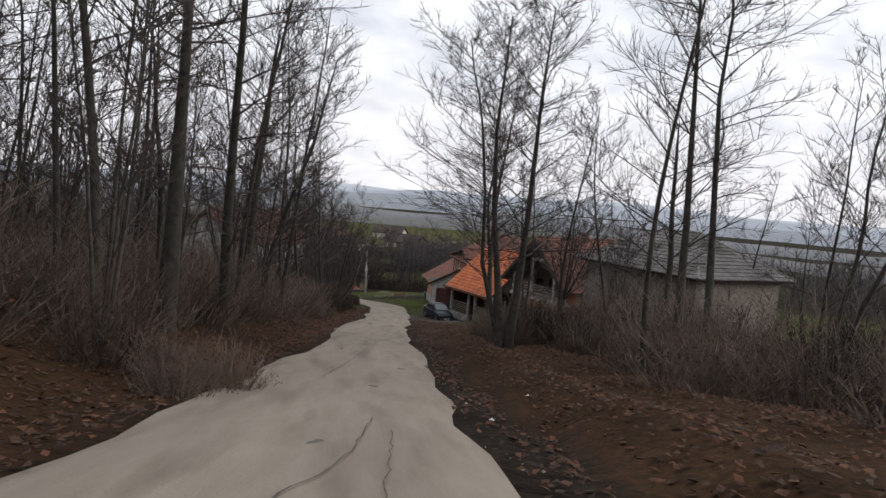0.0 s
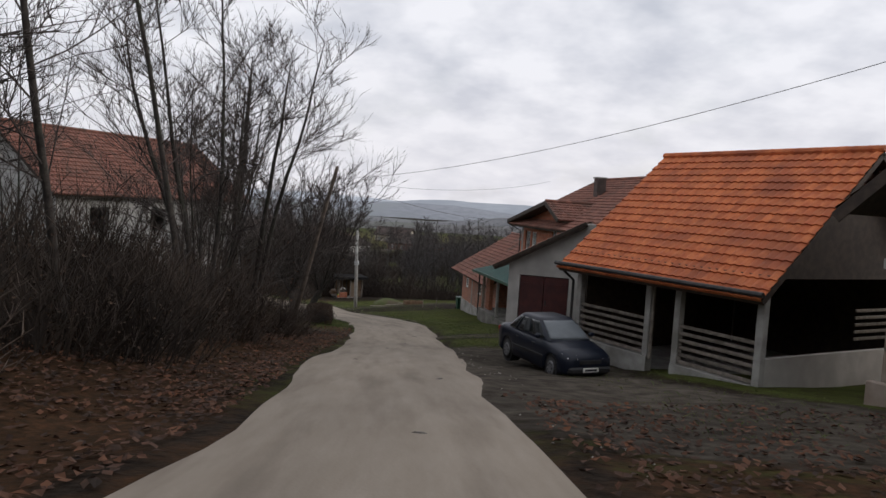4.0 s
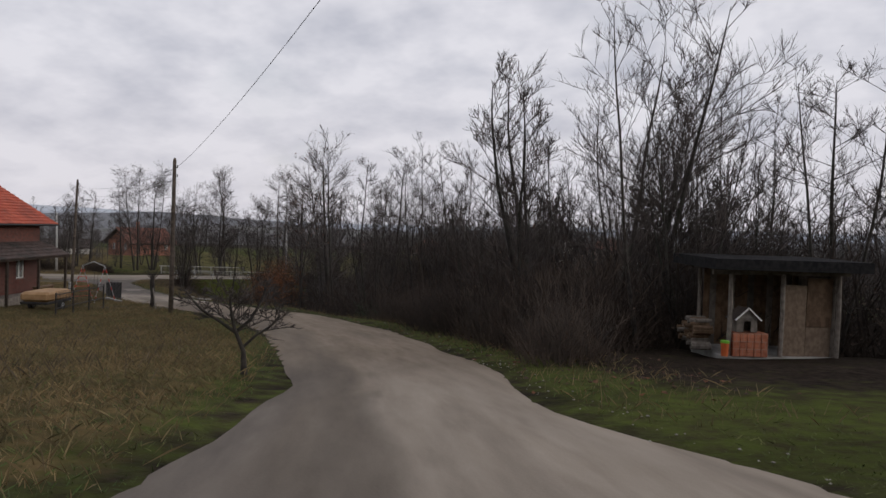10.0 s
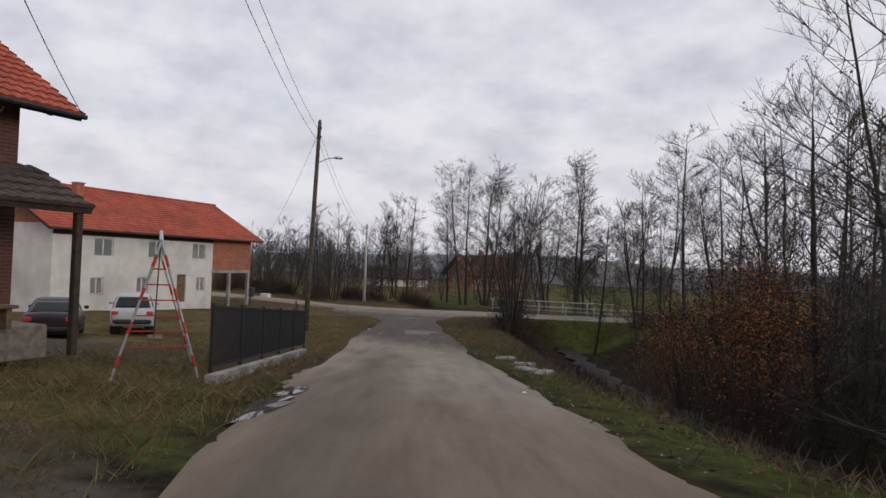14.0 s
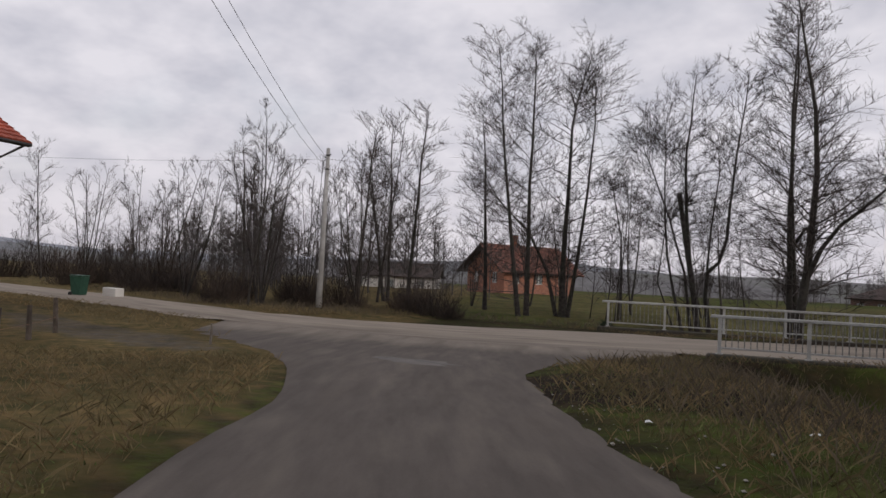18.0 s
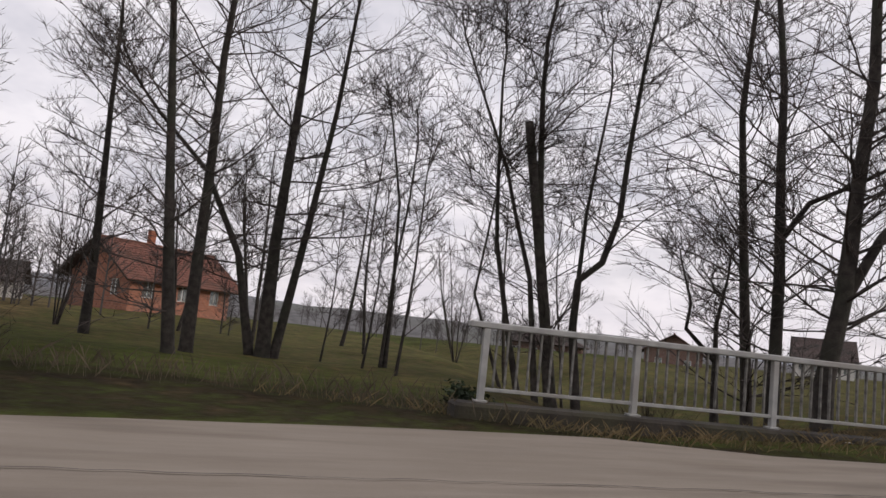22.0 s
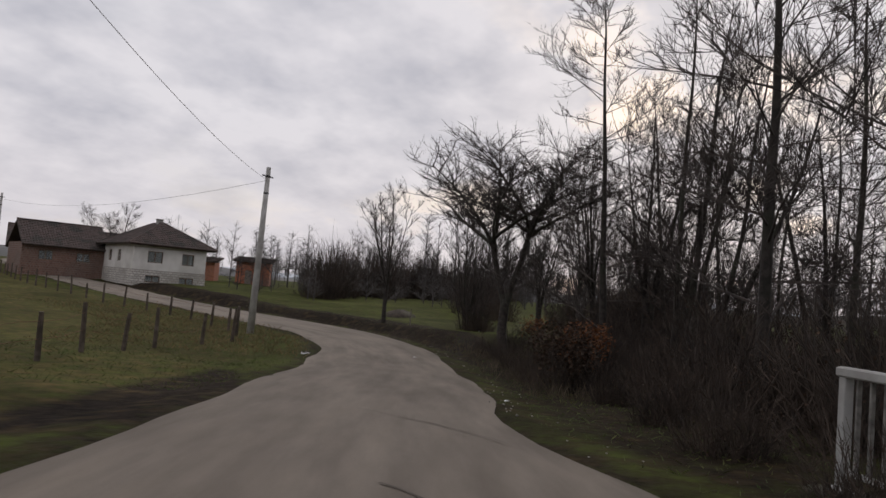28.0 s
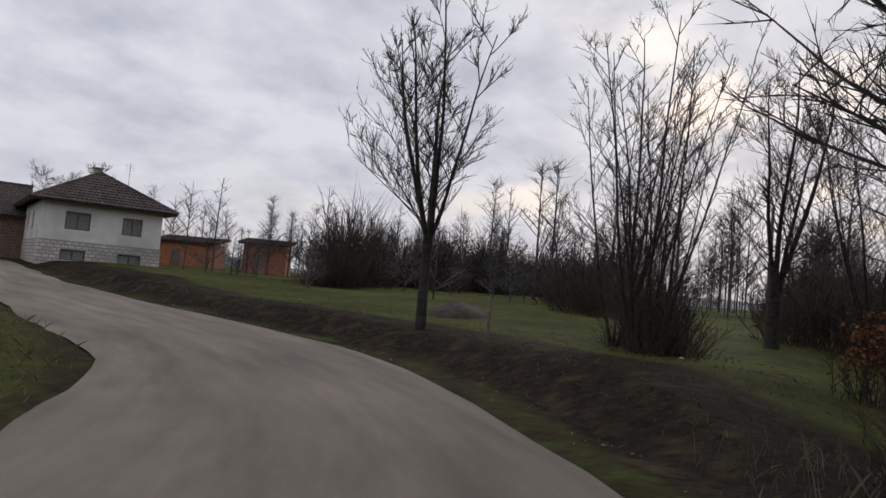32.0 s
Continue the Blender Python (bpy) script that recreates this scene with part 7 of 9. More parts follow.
BRIDGE_TURN = math.degrees(math.atan2(6.7, 8.9))


def bridge():
    root = thing("bridge", pose(-93.6, 131.9, -14.75, 0, 0, BRIDGE_TURN), "short concrete road bridge over the stream", "bridge", kind="structure")
    # local x along the far railing; -y towards the lane
    for x0, x1, y0 in ((-0.4, 12.2, -0.3), (3.2, 17.2, -9.55)):
        part("edge_beam", Shape().box(x0, y0, -0.5, x1, y0 + 0.5, 0.06, 0.04), DIRTY_CONCRETE, root, "earth-stained concrete edge beam")
    part("deck", Shape().box(1.2, -9.4, -0.95, 13.6, -0.36, -0.55, 0.0), CONCRETE, root)
    for x in (0.9, 12.4):
        part("abutment", Shape().box(x, -9.4, -3.0, x + 0.9, 0.1, -0.96, 0.02), CONCRETE, root, "stained concrete abutment")


def railing(x0, y0, ang, posts, step, label):
    root = thing("railing", pose(x0, y0, -14.66, 0, 0, ang), label, "railing", "railings of the bridge")
    n = posts - 1
    for k in range(posts):
        x = k * step
        p = part("post", Shape().box(x - 0.045, -0.045, -0.02, x + 0.045, 0.045, 0.96, 0.008), RAIL_PAINT, root)
        part("base_plate", Shape().box(x - 0.09, -0.08, -0.03, x + 0.09, 0.08, 0.0, 0.005), RAIL_PAINT, p)
    part("top_rail", Shape().box(-0.25, -0.06, 0.96, n * step + 0.08, 0.06, 1.05, 0.015), RAIL_PAINT, root)
    part("bottom_rail", Shape().box(0.045, -0.025, 0.12, n * step - 0.045, 0.025, 0.17, 0.006), RAIL_PAINT, root)
    for k in range(n):
        for j in range(1, 14):
            x = k * step + step * j / 14
            part("baluster", Shape().box(x - 0.012, -0.02, 0.17, x + 0.012, 0.02, 0.96), SHADED_RAIL, root)


RAIL_PAINT = material("chalky white rail paint", (0.33, 0.33, 0.318), (0.43, 0.43, 0.41), 5, 0.7, 0.15, 40, third=(0.33, 0.315, 0.29), third_scale=1.5)
# Darker copy of the rail paint; the balusters' shade is in its colour.
SHADED_RAIL = material("rail paint darkened for shade", (0.11, 0.105, 0.095), (0.24, 0.23, 0.21), 9, 0.8, 0.2, 40)
bridge()
railing(-93.6, 131.9, BRIDGE_TURN, 6, 2.24, "white painted steel bridge railing with thin balusters")
railing(-85.2, 126.6, BRIDGE_TURN, 7, 2.24, "white painted steel bridge railing with thin balusters")


# ---- houses across the stream ----
far_house("house", pose(-134.4, 162.5, -17.2, 0, 0, 84), "bare brick two-storey house with a brown-red roof beyond the stream", 10.0, 7.6, 5.4, PINK_BLOCK, BROWN_TILE, 2.5, 1.0, False, 2, 3, chim=(5, 5, 7.5, 9.4), sides=("front", "left", "right"))
far_house("house", pose(-149.5, 150.5, -15.9, 0, 0, 48), "low white outbuilding with a pale roof", 11, 6, 2.6, WHITE_WALL, DARK_TILE, 1.3, 0.5, False, 1, 3)
far_house("house", pose(-56.6, 219.5, -16.0, 0, 0, -14), "cream house with a brown-red hipped roof across the meadow", 11.0, 9.5, 5.6, TAN_WALL, BROWN_TILE, 2.5, 0.7, True, 2, 3)
far_house("house", pose(-75.5, 225.5, -16.2, 0, 0, -8), "white two-storey house with a dark roof across the meadow", 13.0, 10, 5.4, WHITE_WALL, DARK_TILE, 3.6, 0.6, False, 2, 4, chim=(4, 5, 9, 11.2))
far_house("house", pose(-86.5, 246, -16.4, 0, 0, 0), "white house with a grey roof in the village", 8, 10, 4.6, WHITE_WALL, DARK_TILE, 3.4, 0.6, False, 2, 4)
far_house("house", pose(-98.6, 231.5, -16.2, 0, 0, 96), "low brick house with a brown gable roof in the village", 8.5, 8, 3.4, SHADE_TONED_BRICK, BROWN_TILE, 2.4, 0.8, False, 1, 3)
far_house("house", pose(-129.4, 236.0, -16.6, 0, 0, 10), "low brick house with a dark hipped roof in the village", 12, 9, 2.9, SHADE_TONED_BRICK, DARK_TILE, 2.2, 0.8, True, 1, 4)
far_house("house", pose(-40, 262, -14.5, 0, 0, -15), "low dark-roofed farm house beside the far road", 13, 8, 3.4, CREAM_WALL, DARK_TILE, 2.6, 0.7, False, 1, 4)
far_house("house", pose(-30, 224, -14.8, 0, 0, -30), "low brick barn with a dark roof beside the road", 15, 8, 3.4, SHADE_TONED_BRICK, DARK_TILE, 2.4, 0.7, False, 1, 4)


def white_house():
    L, D, H = 6.4, 9.5, 3.6
    m = pose(-40.3, 188.2, -14.75, 0, 0, -22)
    root = thing("house", m, "cream house on a pale stone basement under a dark roof", "house")
    holes = {"front": [(1.2, 2.5, 2.1, 3.1), (4.2, 5.3, 2.1, 3.1), (1.1, 2.4, 0.35, 0.95), (4.1, 5.4, 0.35, 0.95)], "right": [(2.0, 3.2, 2.1, 3.1), (6.0, 7.2, 2.1, 3.1)], "left": [(1.6, 2.6, 2.1, 3.1), (4.6, 5.6, 2.1, 3.1)]}
    fr = body(root, L, D, H, WHITE_WALL, holes, 0.25, -0.8)
    base = Shape().wall(L + 0.1, 1.45, 0.045, [(a + 0.05, b + 0.05, c, d) for a, b, c, d in holes["front"] if c < 1], -0.8).moved(pose(-0.05, -0.048, 0))
    part("stone_base", base, RUBBLE, root, "pale rough stone basement facing")
    part("stone_base", Shape().box(L + 0.003, -0.04, -0.8, L + 0.048, D, 1.45), RUBBLE, root)
    part("stone_base", Shape().box(-0.048, 0.0, -0.8, -0.003, D, 1.45), RUBBLE, root)
    for a, b, c, d in holes["front"]:
        window_part(root, at_side(fr, "front", a, c), b - a, d - c, BROWN_WOOD, 1, label="brown framed window with dark shutters")
    for side, (a, b, c, d) in [("right", h) for h in holes["right"]] + [("left", h) for h in holes["left"]]:
        window_part(root, at_side(fr, side, a, c), b - a, d - c, BROWN_WOOD, 1)
    hip_roof(root, 0, L, 0, D, H, 2.2, 0.7, DARK_TILE)
    chimney(root, 3.2, 4.2, H + 1.7, H + 2.6, 0.5, CONCRETE)
    ant = part("aerial", Shape().tube([(5.2, 5, H + 1.8), (5.2, 5, H + 3.4)], 0.02, 6), GALVANISED, root)
    for k in range(4):
        part("aerial_rod", Shape().tube([(4.9, 5, H + 2.9 + k * 0.12), (5.5, 5, H + 2.9 + k * 0.12)], 0.008, 5), GALVANISED, ant)
    # lower wing beyond the left end, its wall coloured dark for shade
    wing = thing("house", m @ pose(-7.0, 9.7, 0.0), "low brick wing of the cream house, darkened for shade, dark roof", "house")
    hl = {"front": [(1.4, 2.6, 1.6, 2.5), (4.6, 5.8, 1.6, 2.5)]}
    f2 = body(wing, 7.6, 7.5, 3.1, SHADE_TONED_BRICK, hl, 0.25, -0.8)
    for a, b, c, d in hl["front"]:
        window_part(wing, at_side(f2, "front", a, c), b - a, d - c, BROWN_WOOD, 1)
    gable_roof(wing, 0, 7.4, 0, 7.5, 3.1, 2.0, 0.6, DARK_TILE, 0.1)


white_house()
for k, (x, y, w) in enumerate(((-15.6, 212.4, 5.6), (-10.6, 205.6, 4.4))):
    hut = thing("hut", pose(x, y, ground_z(x, y) - 0.1, 0, 0, -52), "small orange brick hut with a dark sloping roof", "hut")
    f = body(hut, w, 4.5, 2.7 + 0.35 * k, CLAY_BLOCK, {"front": [(1.2, 2.1, 0, 1.9)]}, 0.2, -0.6)
    part("door", Shape().box(1.22, 0.07, 0, 2.08, 0.11, 1.88, 0.006), GREY_WOOD, hut)
    h = 2.7 + 0.35 * k
    roof_part(hut, [((-0.5, -0.6, h + 0.05), (w + 0.5, -0.6, h + 0.05), (w + 0.5, 4.9, h + 0.75), (-0.5, 4.9, h + 0.75))], DARK_TILE)


# ---- field fences ----
def fence_run(points, gap, h, label, rails=2):
    d = dense([(*p, 0.0) for p in points], gap)
    root = thing("fence", pose(d[0, 0], d[0, 1], 0), label, "fence")
    rng = random.Random(int(abs(points[0][0] * 7)))
    tops = []
    for k, (x, y, _) in enumerate(d):
        z = ground_z(x, y)
        hh = h * rng.uniform(0.85, 1.15)
        dx, dy = rng.uniform(-0.07, 0.07), rng.uniform(-0.07, 0.07)
        p = Vector((x - d[0, 0], y - d[0, 1], z))
        part("post", Shape().tube([p - Vector((0, 0, 0.3)), p + Vector((dx * 0.5, dy * 0.5, hh * 0.5)), p + Vector((dx, dy, hh))], [0.065, 0.06, 0.05], 7), WOOD_POLE, root)
        tops.append((p, hh))
    for f in [0.45, 0.8][:rails]:
        for (p, a), (q, b) in zip(tops, tops[1:]):
            part("fence_wire", Shape().tube([p + Vector((0, 0, a * f)), (p + q) / 2 + Vector((0, 0, h * f - 0.03)), q + Vector((0, 0, b * f))], 0.006, 3, cap=False), RUSTED, root)


fence_run([(-67.5, 151.9), (-62.4, 153.9), (-59.8, 156.5), (-56.6, 163), (-54.2, 173), (-50.0, 187), (-44, 201), (-34, 222)], 2.6, 1.05, "weathered wooden fence posts with wire beside the road")
fence_run([(-78.0, 144.6), (-74.5, 147.6), (-70.5, 150.4), (-67.5, 151.9)], 2.2, 1.05, "leaning old fence posts beside the meadow")
fence_run([(-27.5, 63.6), (-31, 62.2), (-36, 62)], 2.4, 1.1, "thin wooden vine stakes with wires in the yard")
fence_run([(-87, 108.3), (-91, 110.2), (-95, 112.0)], 2.0, 0.9, "short old posts beside the junction", 1)


# ---- trees ----
def trees(rows):
    for key, x, y, size, *rest in rows:
        plant(key, x, y, size, *rest)
        PLACES.append((x, y))


def lane_point(y, off):
    """The place off metres to the right of the lane where its line has this y."""
    k = int(np.argmin(np.abs(LANE_D[:, 1] - y)))
    return LANE_D[k, 0] + LANE_N[k, 0] * off, LANE_D[k, 1] + LANE_N[k, 1] * off


def scatter(seed, count, keys, y0, y1, o0, o1, gap, size=(0.8, 1.15), power=1.0, grove=""):
    """Woodland beside the lane, between two offsets from its line; a grove stands as one."""
    rng = random.Random(seed)
    root = thing("grove", pose(0, 0, 0), grove, "trees", kind="stuff") if grove else None
    done = 0
    for _ in range(count * 12):
        if done >= count:
            break
        x, y = lane_point(rng.uniform(y0, y1), o0 + (o1 - o0) * rng.random() ** power)
        z, beyond, _, _, wet, _ = land([x], [y], False)[:, 0]
        if beyond < 1.2 or wet < 1.3 or any((x - a) ** 2 + (y - b) ** 2 < gap * gap for a, b in PLACES):
            continue
        if root:
            trunk, crown, _, _ = TREE_KINDS[rng.choice(keys)]
            k = rng.uniform(*size)
            m = pose(x, y, z - 0.1, rng.uniform(-4, 4), rng.uniform(-4, 4), rng.uniform(0, 360)) @ Matrix.Diagonal((k, k, k, 1))
            part("trunk", trunk, None, root, m=m)
            part("crown", crown, None, root, m=m)
        else:
            plant(rng.choice(keys), x, y, rng.uniform(*size), tilt=rng.uniform(0, 5), tilt_to=rng.uniform(0, 360), group="woodland trees")
        PLACES.append((x, y))
        done += 1


# the upper lane
spined_tree(-1.7, -32.4, 23, [(0.26, [(-0.1, 0), (0.0, 3.0), (0.06, 6.4), (0.1, 8.5)], 5.0)], "tall bare oak with a thick dark trunk on the leafy bank", 301, 0.42, 1.1)
spined_tree(12.3, -27.1, -16, [(0.165, [(-0.05, 0), (-0.12, 4.6), (-0.4, 11.0)], 3.0), (0.15, [(0.9, 0), (0.65, 4.6), (0.42, 8.6), (0.55, 11.0)], 2.5)], "bare tree with two tall stems rising side by side", 302, 0.3, 1.0)
spined_tree(7.05, -24.2, -10, [(0.165, [(-0.14, 0), (-0.45, 2.4), (-0.77, 4.8), (-0.95, 7.7)], 4.0), (0.175, [(0.1, 0), (0.33, 2.8), (0.44, 5.0), (0.5, 7.7)], 4.5), (0.095, [(-0.35, 0.6), (-1.05, 3.0), (-1.16, 5.4), (-1.45, 7.8)], 3.0)], "bare tree with three dark stems on the leafy ridge", 303, 0.3, 1.05)
spined_tree(6.45, -15.0, -14, [(0.17, [(0.28, 0), (0.08, 2.9), (0.02, 4.5), (0.08, 6.6), (0.2, 7.7)], 4.0), (0.09, [(0.03, 3.6), (-0.17, 5.0), (-0.33, 6.7), (-0.2, 7.7)], 3.0)], "bare tree with a dark forked trunk and a few withered leaves", 304, 0.28, 1.0, RUST_LEAF)
spined_tree(-3.2, -19.5, 33, [(0.17, [(-0.15, 0), (0.09, 1.8), (0.5, 3.4), (0.9, 4.7), (1.12, 5.4)], 6.0)], "bare tree leaning out over the lane from the bank", 305, 0.25, 1.1)
trees([("oak", -5.4, -15.7, 0.95, 120), ("slim", -2.6, -24.7, 1.1), ("leafy", -6.5, -22.2, 0.95), ("slim", 9.6, -18.6, 0.8), ("slim", 8.4, -12.6, 0.75),
       ("slim_b", 8.9, -10.0, 0.8), ("locust", 16.5, -27.5, 0.9), ("oak", 14.2, -19.0, 0.75), ("sapling", 8.2, -8.6, 1.2), ("young", 10.8, -9.5, 1.1)])
scatter(21, 62, ["slim", "slim_b", "slim", "alder_b", "coppice_b", "slim_b"], -86, 4, -4.4, -17, 1.35, (0.85, 1.3), 1.2)
scatter(24, 18, ["coppice", "coppice_b", "coppice", "slim_b"], -62, 12, -5.4, -13, 1.25, (0.8, 1.25), grove="thin bare stems crowding the bank above the lane")
scatter(22, 26, ["slim", "coppice_b", "slim_b", "sapling"], 0, 17, -4.6, -26, 1.9, (0.75, 1.05), 1.4, grove="bare young trees and stems on the bank by the houses")
scatter(23, 22, ["slim", "slim_b", "coppice_b", "sapling", "young"], -46, -6, 6, 26, 2.2, (0.7, 1.0))
# beside the houses on the left
trees([("pollard", -10.1, 35.7, 0.95, 150), ("pollard", -11.2, 42.2, 1.2, 15, 6, 15), ("coppice", -8.6, 17.6, 0.95), ("coppice_b", -9.4, 20.0, 1.0), ("coppice", -10.6, 22.6, 1.0), ("coppice_b", -8.4, 23.2, 0.8), ("young", -12.6, 32.2, 0.6, 210), ("sapling", -8.6, 29.8, 0.9), ("locust", -12.8, 27.0, 0.9, 50), ("young", -14.5, 31.0, 0.9),
       ("oak", -9.6, 22.5, 0.8, 100), ("locust", -7.4, 18.6, 0.95, 200, 8, 40), ("locust", -7.8, 15.5, 1.0, 90), ("leafy", -8.6, 20.4, 0.85), ("slim_b", -9.5, 24.8, 0.9), ("sapling", -28.5, 65.0, 0.5), ("slim", -29, 50, 0.9), ("fork", -34, 55, 0.8), ("young", -40, 60, 1.0)])
# along the stream
trees([("vase", -24.0, 85.5, 1.2, 15), ("vase", -17.2, 85.4, 0.85, 100), ("locust", -20.2, 82.4, 1.05), ("fork", -18.6, 81.2, 0.95), ("slim", -13.8, 83.6, 0.85), ("slim_b", -15.6, 84.2, 0.8), ("slim", -49, 107, 1.0), ("alder_b", -41, 104, 0.85), ("slim_b", -36, 100, 0.9), ("leafy", -45.8, 103.5, 1.2), ("leafy", -50.8, 106.8, 0.9, 140),
       ("alder_b", -12.5, 86.5, 0.85), ("coppice", -9.0, 88.0, 1.2), ("coppice_b", -16.5, 89.0, 1.2), ("coppice", -4.5, 86.5, 1.15), ("alder_b", 0.5, 88.0, 0.8), ("coppice", -20.0, 88.5, 1.15), ("fork", 4.5, 84.5, 0.85),
       ("coppice", -70.9, 113.6, 1.0), ("coppice_b", -71.6, 114.2, 1.05), ("fork", -70.5, 113.2, 0.66)])
scatter(31, 36, ["slim", "coppice", "coppice_b", "slim_b", "sapling", "coppice"], 72, 91, 7.5, 18, 1.4, (0.75, 0.98), grove="bare slender trees growing thickly along the stream")
scatter(32, 22, ["coppice", "coppice_b", "slim_b", "sapling"], 91, 99, 8.5, 18, 1.5, (0.5, 0.75), grove="low bare stems along the stream near the bridge")
# across the junction and behind the railing
trees([("slim", -105.9, 121.3, 0.6), ("coppice", -108.5, 123.0, 0.95), ("coppice_b", -109.5, 126.0, 1.0), ("fork", -111.7, 132.6, 1.0, 60), ("alder_b", -107.4, 131.2, 0.85), ("alder_b", -109.6, 129.0, 0.8, 40),
       ("alder_b", -107.5, 137.0, 0.95), ("sapling", -97.8, 137.4, 1.2), ("sapling", -99.4, 138.6, 1.0), ("sapling", -101.2, 139.4, 0.9), ("coppice", -108, 128.4, 0.9), ("slim", -110.6, 131.2, 0.85), ("coppice_b", -112.5, 124.5, 1.0),
       ("slim_b", -108.5, 122.8, 0.8), ("coppice", -115.8, 121.5, 0.9), ("alder_b", -118.5, 126.0, 0.8), ("coppice_b", -122, 120.4, 0.95), ("fork", -126, 123, 0.75), ("coppice", -131, 119, 0.95), ("slim", -137, 117, 0.8), ("coppice_b", -143, 116.5, 0.9), ("slim_b", -150, 113, 0.85),
       ("fork", -106.5, 143, 0.7), ("coppice_b", -110, 138, 0.8), ("slim", -104, 146.5, 0.7), ("alder_b", -99.5, 150, 0.6), ("slim_b", -96.5, 147.5, 0.6), ("fork", -112, 145, 0.7), ("alder_b", -108.5, 152, 0.65), ("coppice", -103, 153, 0.7)])


# the alders on the stream's bank behind the railing
BANK = "tall dark alder with fine level branches on the stream's bank"
spined_tree(-90.6, 141.4, 1, [(0.155, [(0.15, 0), (0.03, 1.5), (-0.2, 4.8), (-0.42, 8.3)], 7.5)], BANK, 311, 0.22, 1.1)
spined_tree(-90.1, 139.6, -1, [(0.16, [(0.09, 0), (0.1, 1.8), (0.1, 4.0), (0.01, 6.6), (0.0, 8.2)], 8.0), (0.07, [(0.12, 4.8), (0.62, 5.6), (1.5, 6.0), (2.2, 6.4)], 1.5)], BANK, 312, 0.26, 1.1)
spined_tree(-89.2, 138.7, -5, [(0.225, [(0.04, 0), (0.08, 1.8), (0.38, 3.7), (0.52, 5.8), (0.73, 7.9)], 8.0), (0.115, [(0.3, 3.3), (0.95, 4.7), (1.73, 5.7), (2.56, 6.3), (3.7, 7.2)], 2.0)], "thick dark leaning tree with one long arching limb behind the railing", 313, 0.3, 1.2)
spined_tree(-91.5, 143.4, 4, [(0.13, [(0.2, 0), (0.09, 1.6), (0.06, 3.1), (0.28, 4.4)], 0.8), (0.075, [(0.08, 2.1), (-0.7, 2.9), (-0.62, 3.6), (-0.86, 4.5)], 0.6)], "small gnarled bare tree with a twisted fork among the alders", 314, 0.35, 1.3)
spined_tree(-85.5, 148.7, -12, [(0.145, [(-0.03, 0), (-0.04, 1.2), (0.19, 4.4), (0.53, 8.2), (0.7, 12.0)], 3.5), (0.1, [(0.28, 5.2), (0.98, 8.0), (1.97, 10.5)], 1.5)], BANK, 315, 0.25, 1.0)
spined_tree(-83.9, 141.2, -24, [(0.12, [(0.02, 0), (0.09, 1.8), (0.28, 3.9), (0.72, 5.6), (1.17, 8.6)], 1.5), (0.07, [(0.15, 3.2), (0.46, 5.1), (0.45, 6.8)], 1.5), (0.07, [(0.28, 3.9), (0.94, 5.6), (1.85, 7.7)], 1.5), (0.05, [(0.12, 2.6), (-0.6, 4.6), (-0.9, 6.6)], 1.0)], "bare tree with several rising limbs at the end of the railing", 316, 0.25, 1.1)
spined_tree(-95.2, 140.3, 17, [(0.16, [(0.3, 0), (-0.09, 2.2), (-0.42, 4.2), (-0.94, 7.2)], 0.0), (0.11, [(-0.35, 3.9), (-0.49, 5.4), (-0.66, 8.0), (-0.66, 9.4)], 4.0), (0.09, [(-0.09, 0), (-0.54, 3.1), (-1.05, 4.7), (-1.39, 5.9), (-2.34, 8.2)], 2.0), (0.09, [(-0.46, 0), (-1.06, 2.1), (-1.48, 4.0), (-1.62, 6.0), (-1.74, 8.3)], 2.5), (0.05, [(-0.8, 0), (-1.9, 2.6), (-1.6, 5.2)], 1.0)], "dark tree with several stems, one snapped off bluntly", 317, 0.35, 0.9)
spined_tree(-94.4, 140.3, 14, [(0.125, [(0.16, 0), (-0.15, 2.2), (-0.11, 3.4), (0.43, 3.9), (0.77, 5.1), (0.87, 6.7), (1.09, 9.0)], 4.0), (0.06, [(-0.11, 3.4), (-0.05, 5.1), (0.18, 7.1), (0.31, 8.2)], 1.5)], "dark tree with a low sideways bend in its trunk", 318, 0.4, 0.9)
spined_tree(-101.9, 134.3, 45, [(0.14, [(0.24, 0), (-0.26, 3.5), (-0.87, 8.4)], 6.0)], BANK, 319, 0.2, 1.1)
spined_tree(-102.4, 135.7, 43, [(0.16, [(-0.05, 0), (-0.1, 4.1), (-0.17, 7.2), (-0.1, 9.4)], 5.5)], BANK, 320, 0.22, 1.1)
spined_tree(-102.5, 138.1, 39, [(0.2, [(0.28, 0), (0.23, 3.1), (0.35, 6.7), (0.43, 10.8)], 4.5), (0.13, [(0.03, 0.1), (-0.67, 2.6), (-1.76, 4.7), (-3.1, 6.0)], 2.5), (0.13, [(0.53, 0), (1.05, 3.6), (1.41, 6.9), (1.7, 11.0)], 2.5)], "dark alder with three stems fanning out from one stool", 321, 0.22, 1.1)
spined_tree(-99.4, 139.8, 28, [(0.065, [(0.0, 0), (-0.02, 2.1), (-0.12, 4.5), (-0.58, 6.8)], 1.0), (0.05, [(-0.14, 0), (-0.05, 2.4), (0.15, 4.6), (0.2, 6.2)], 1.0)], "pair of thin bare saplings on the meadow's edge", 322, 0.2, 0.8)
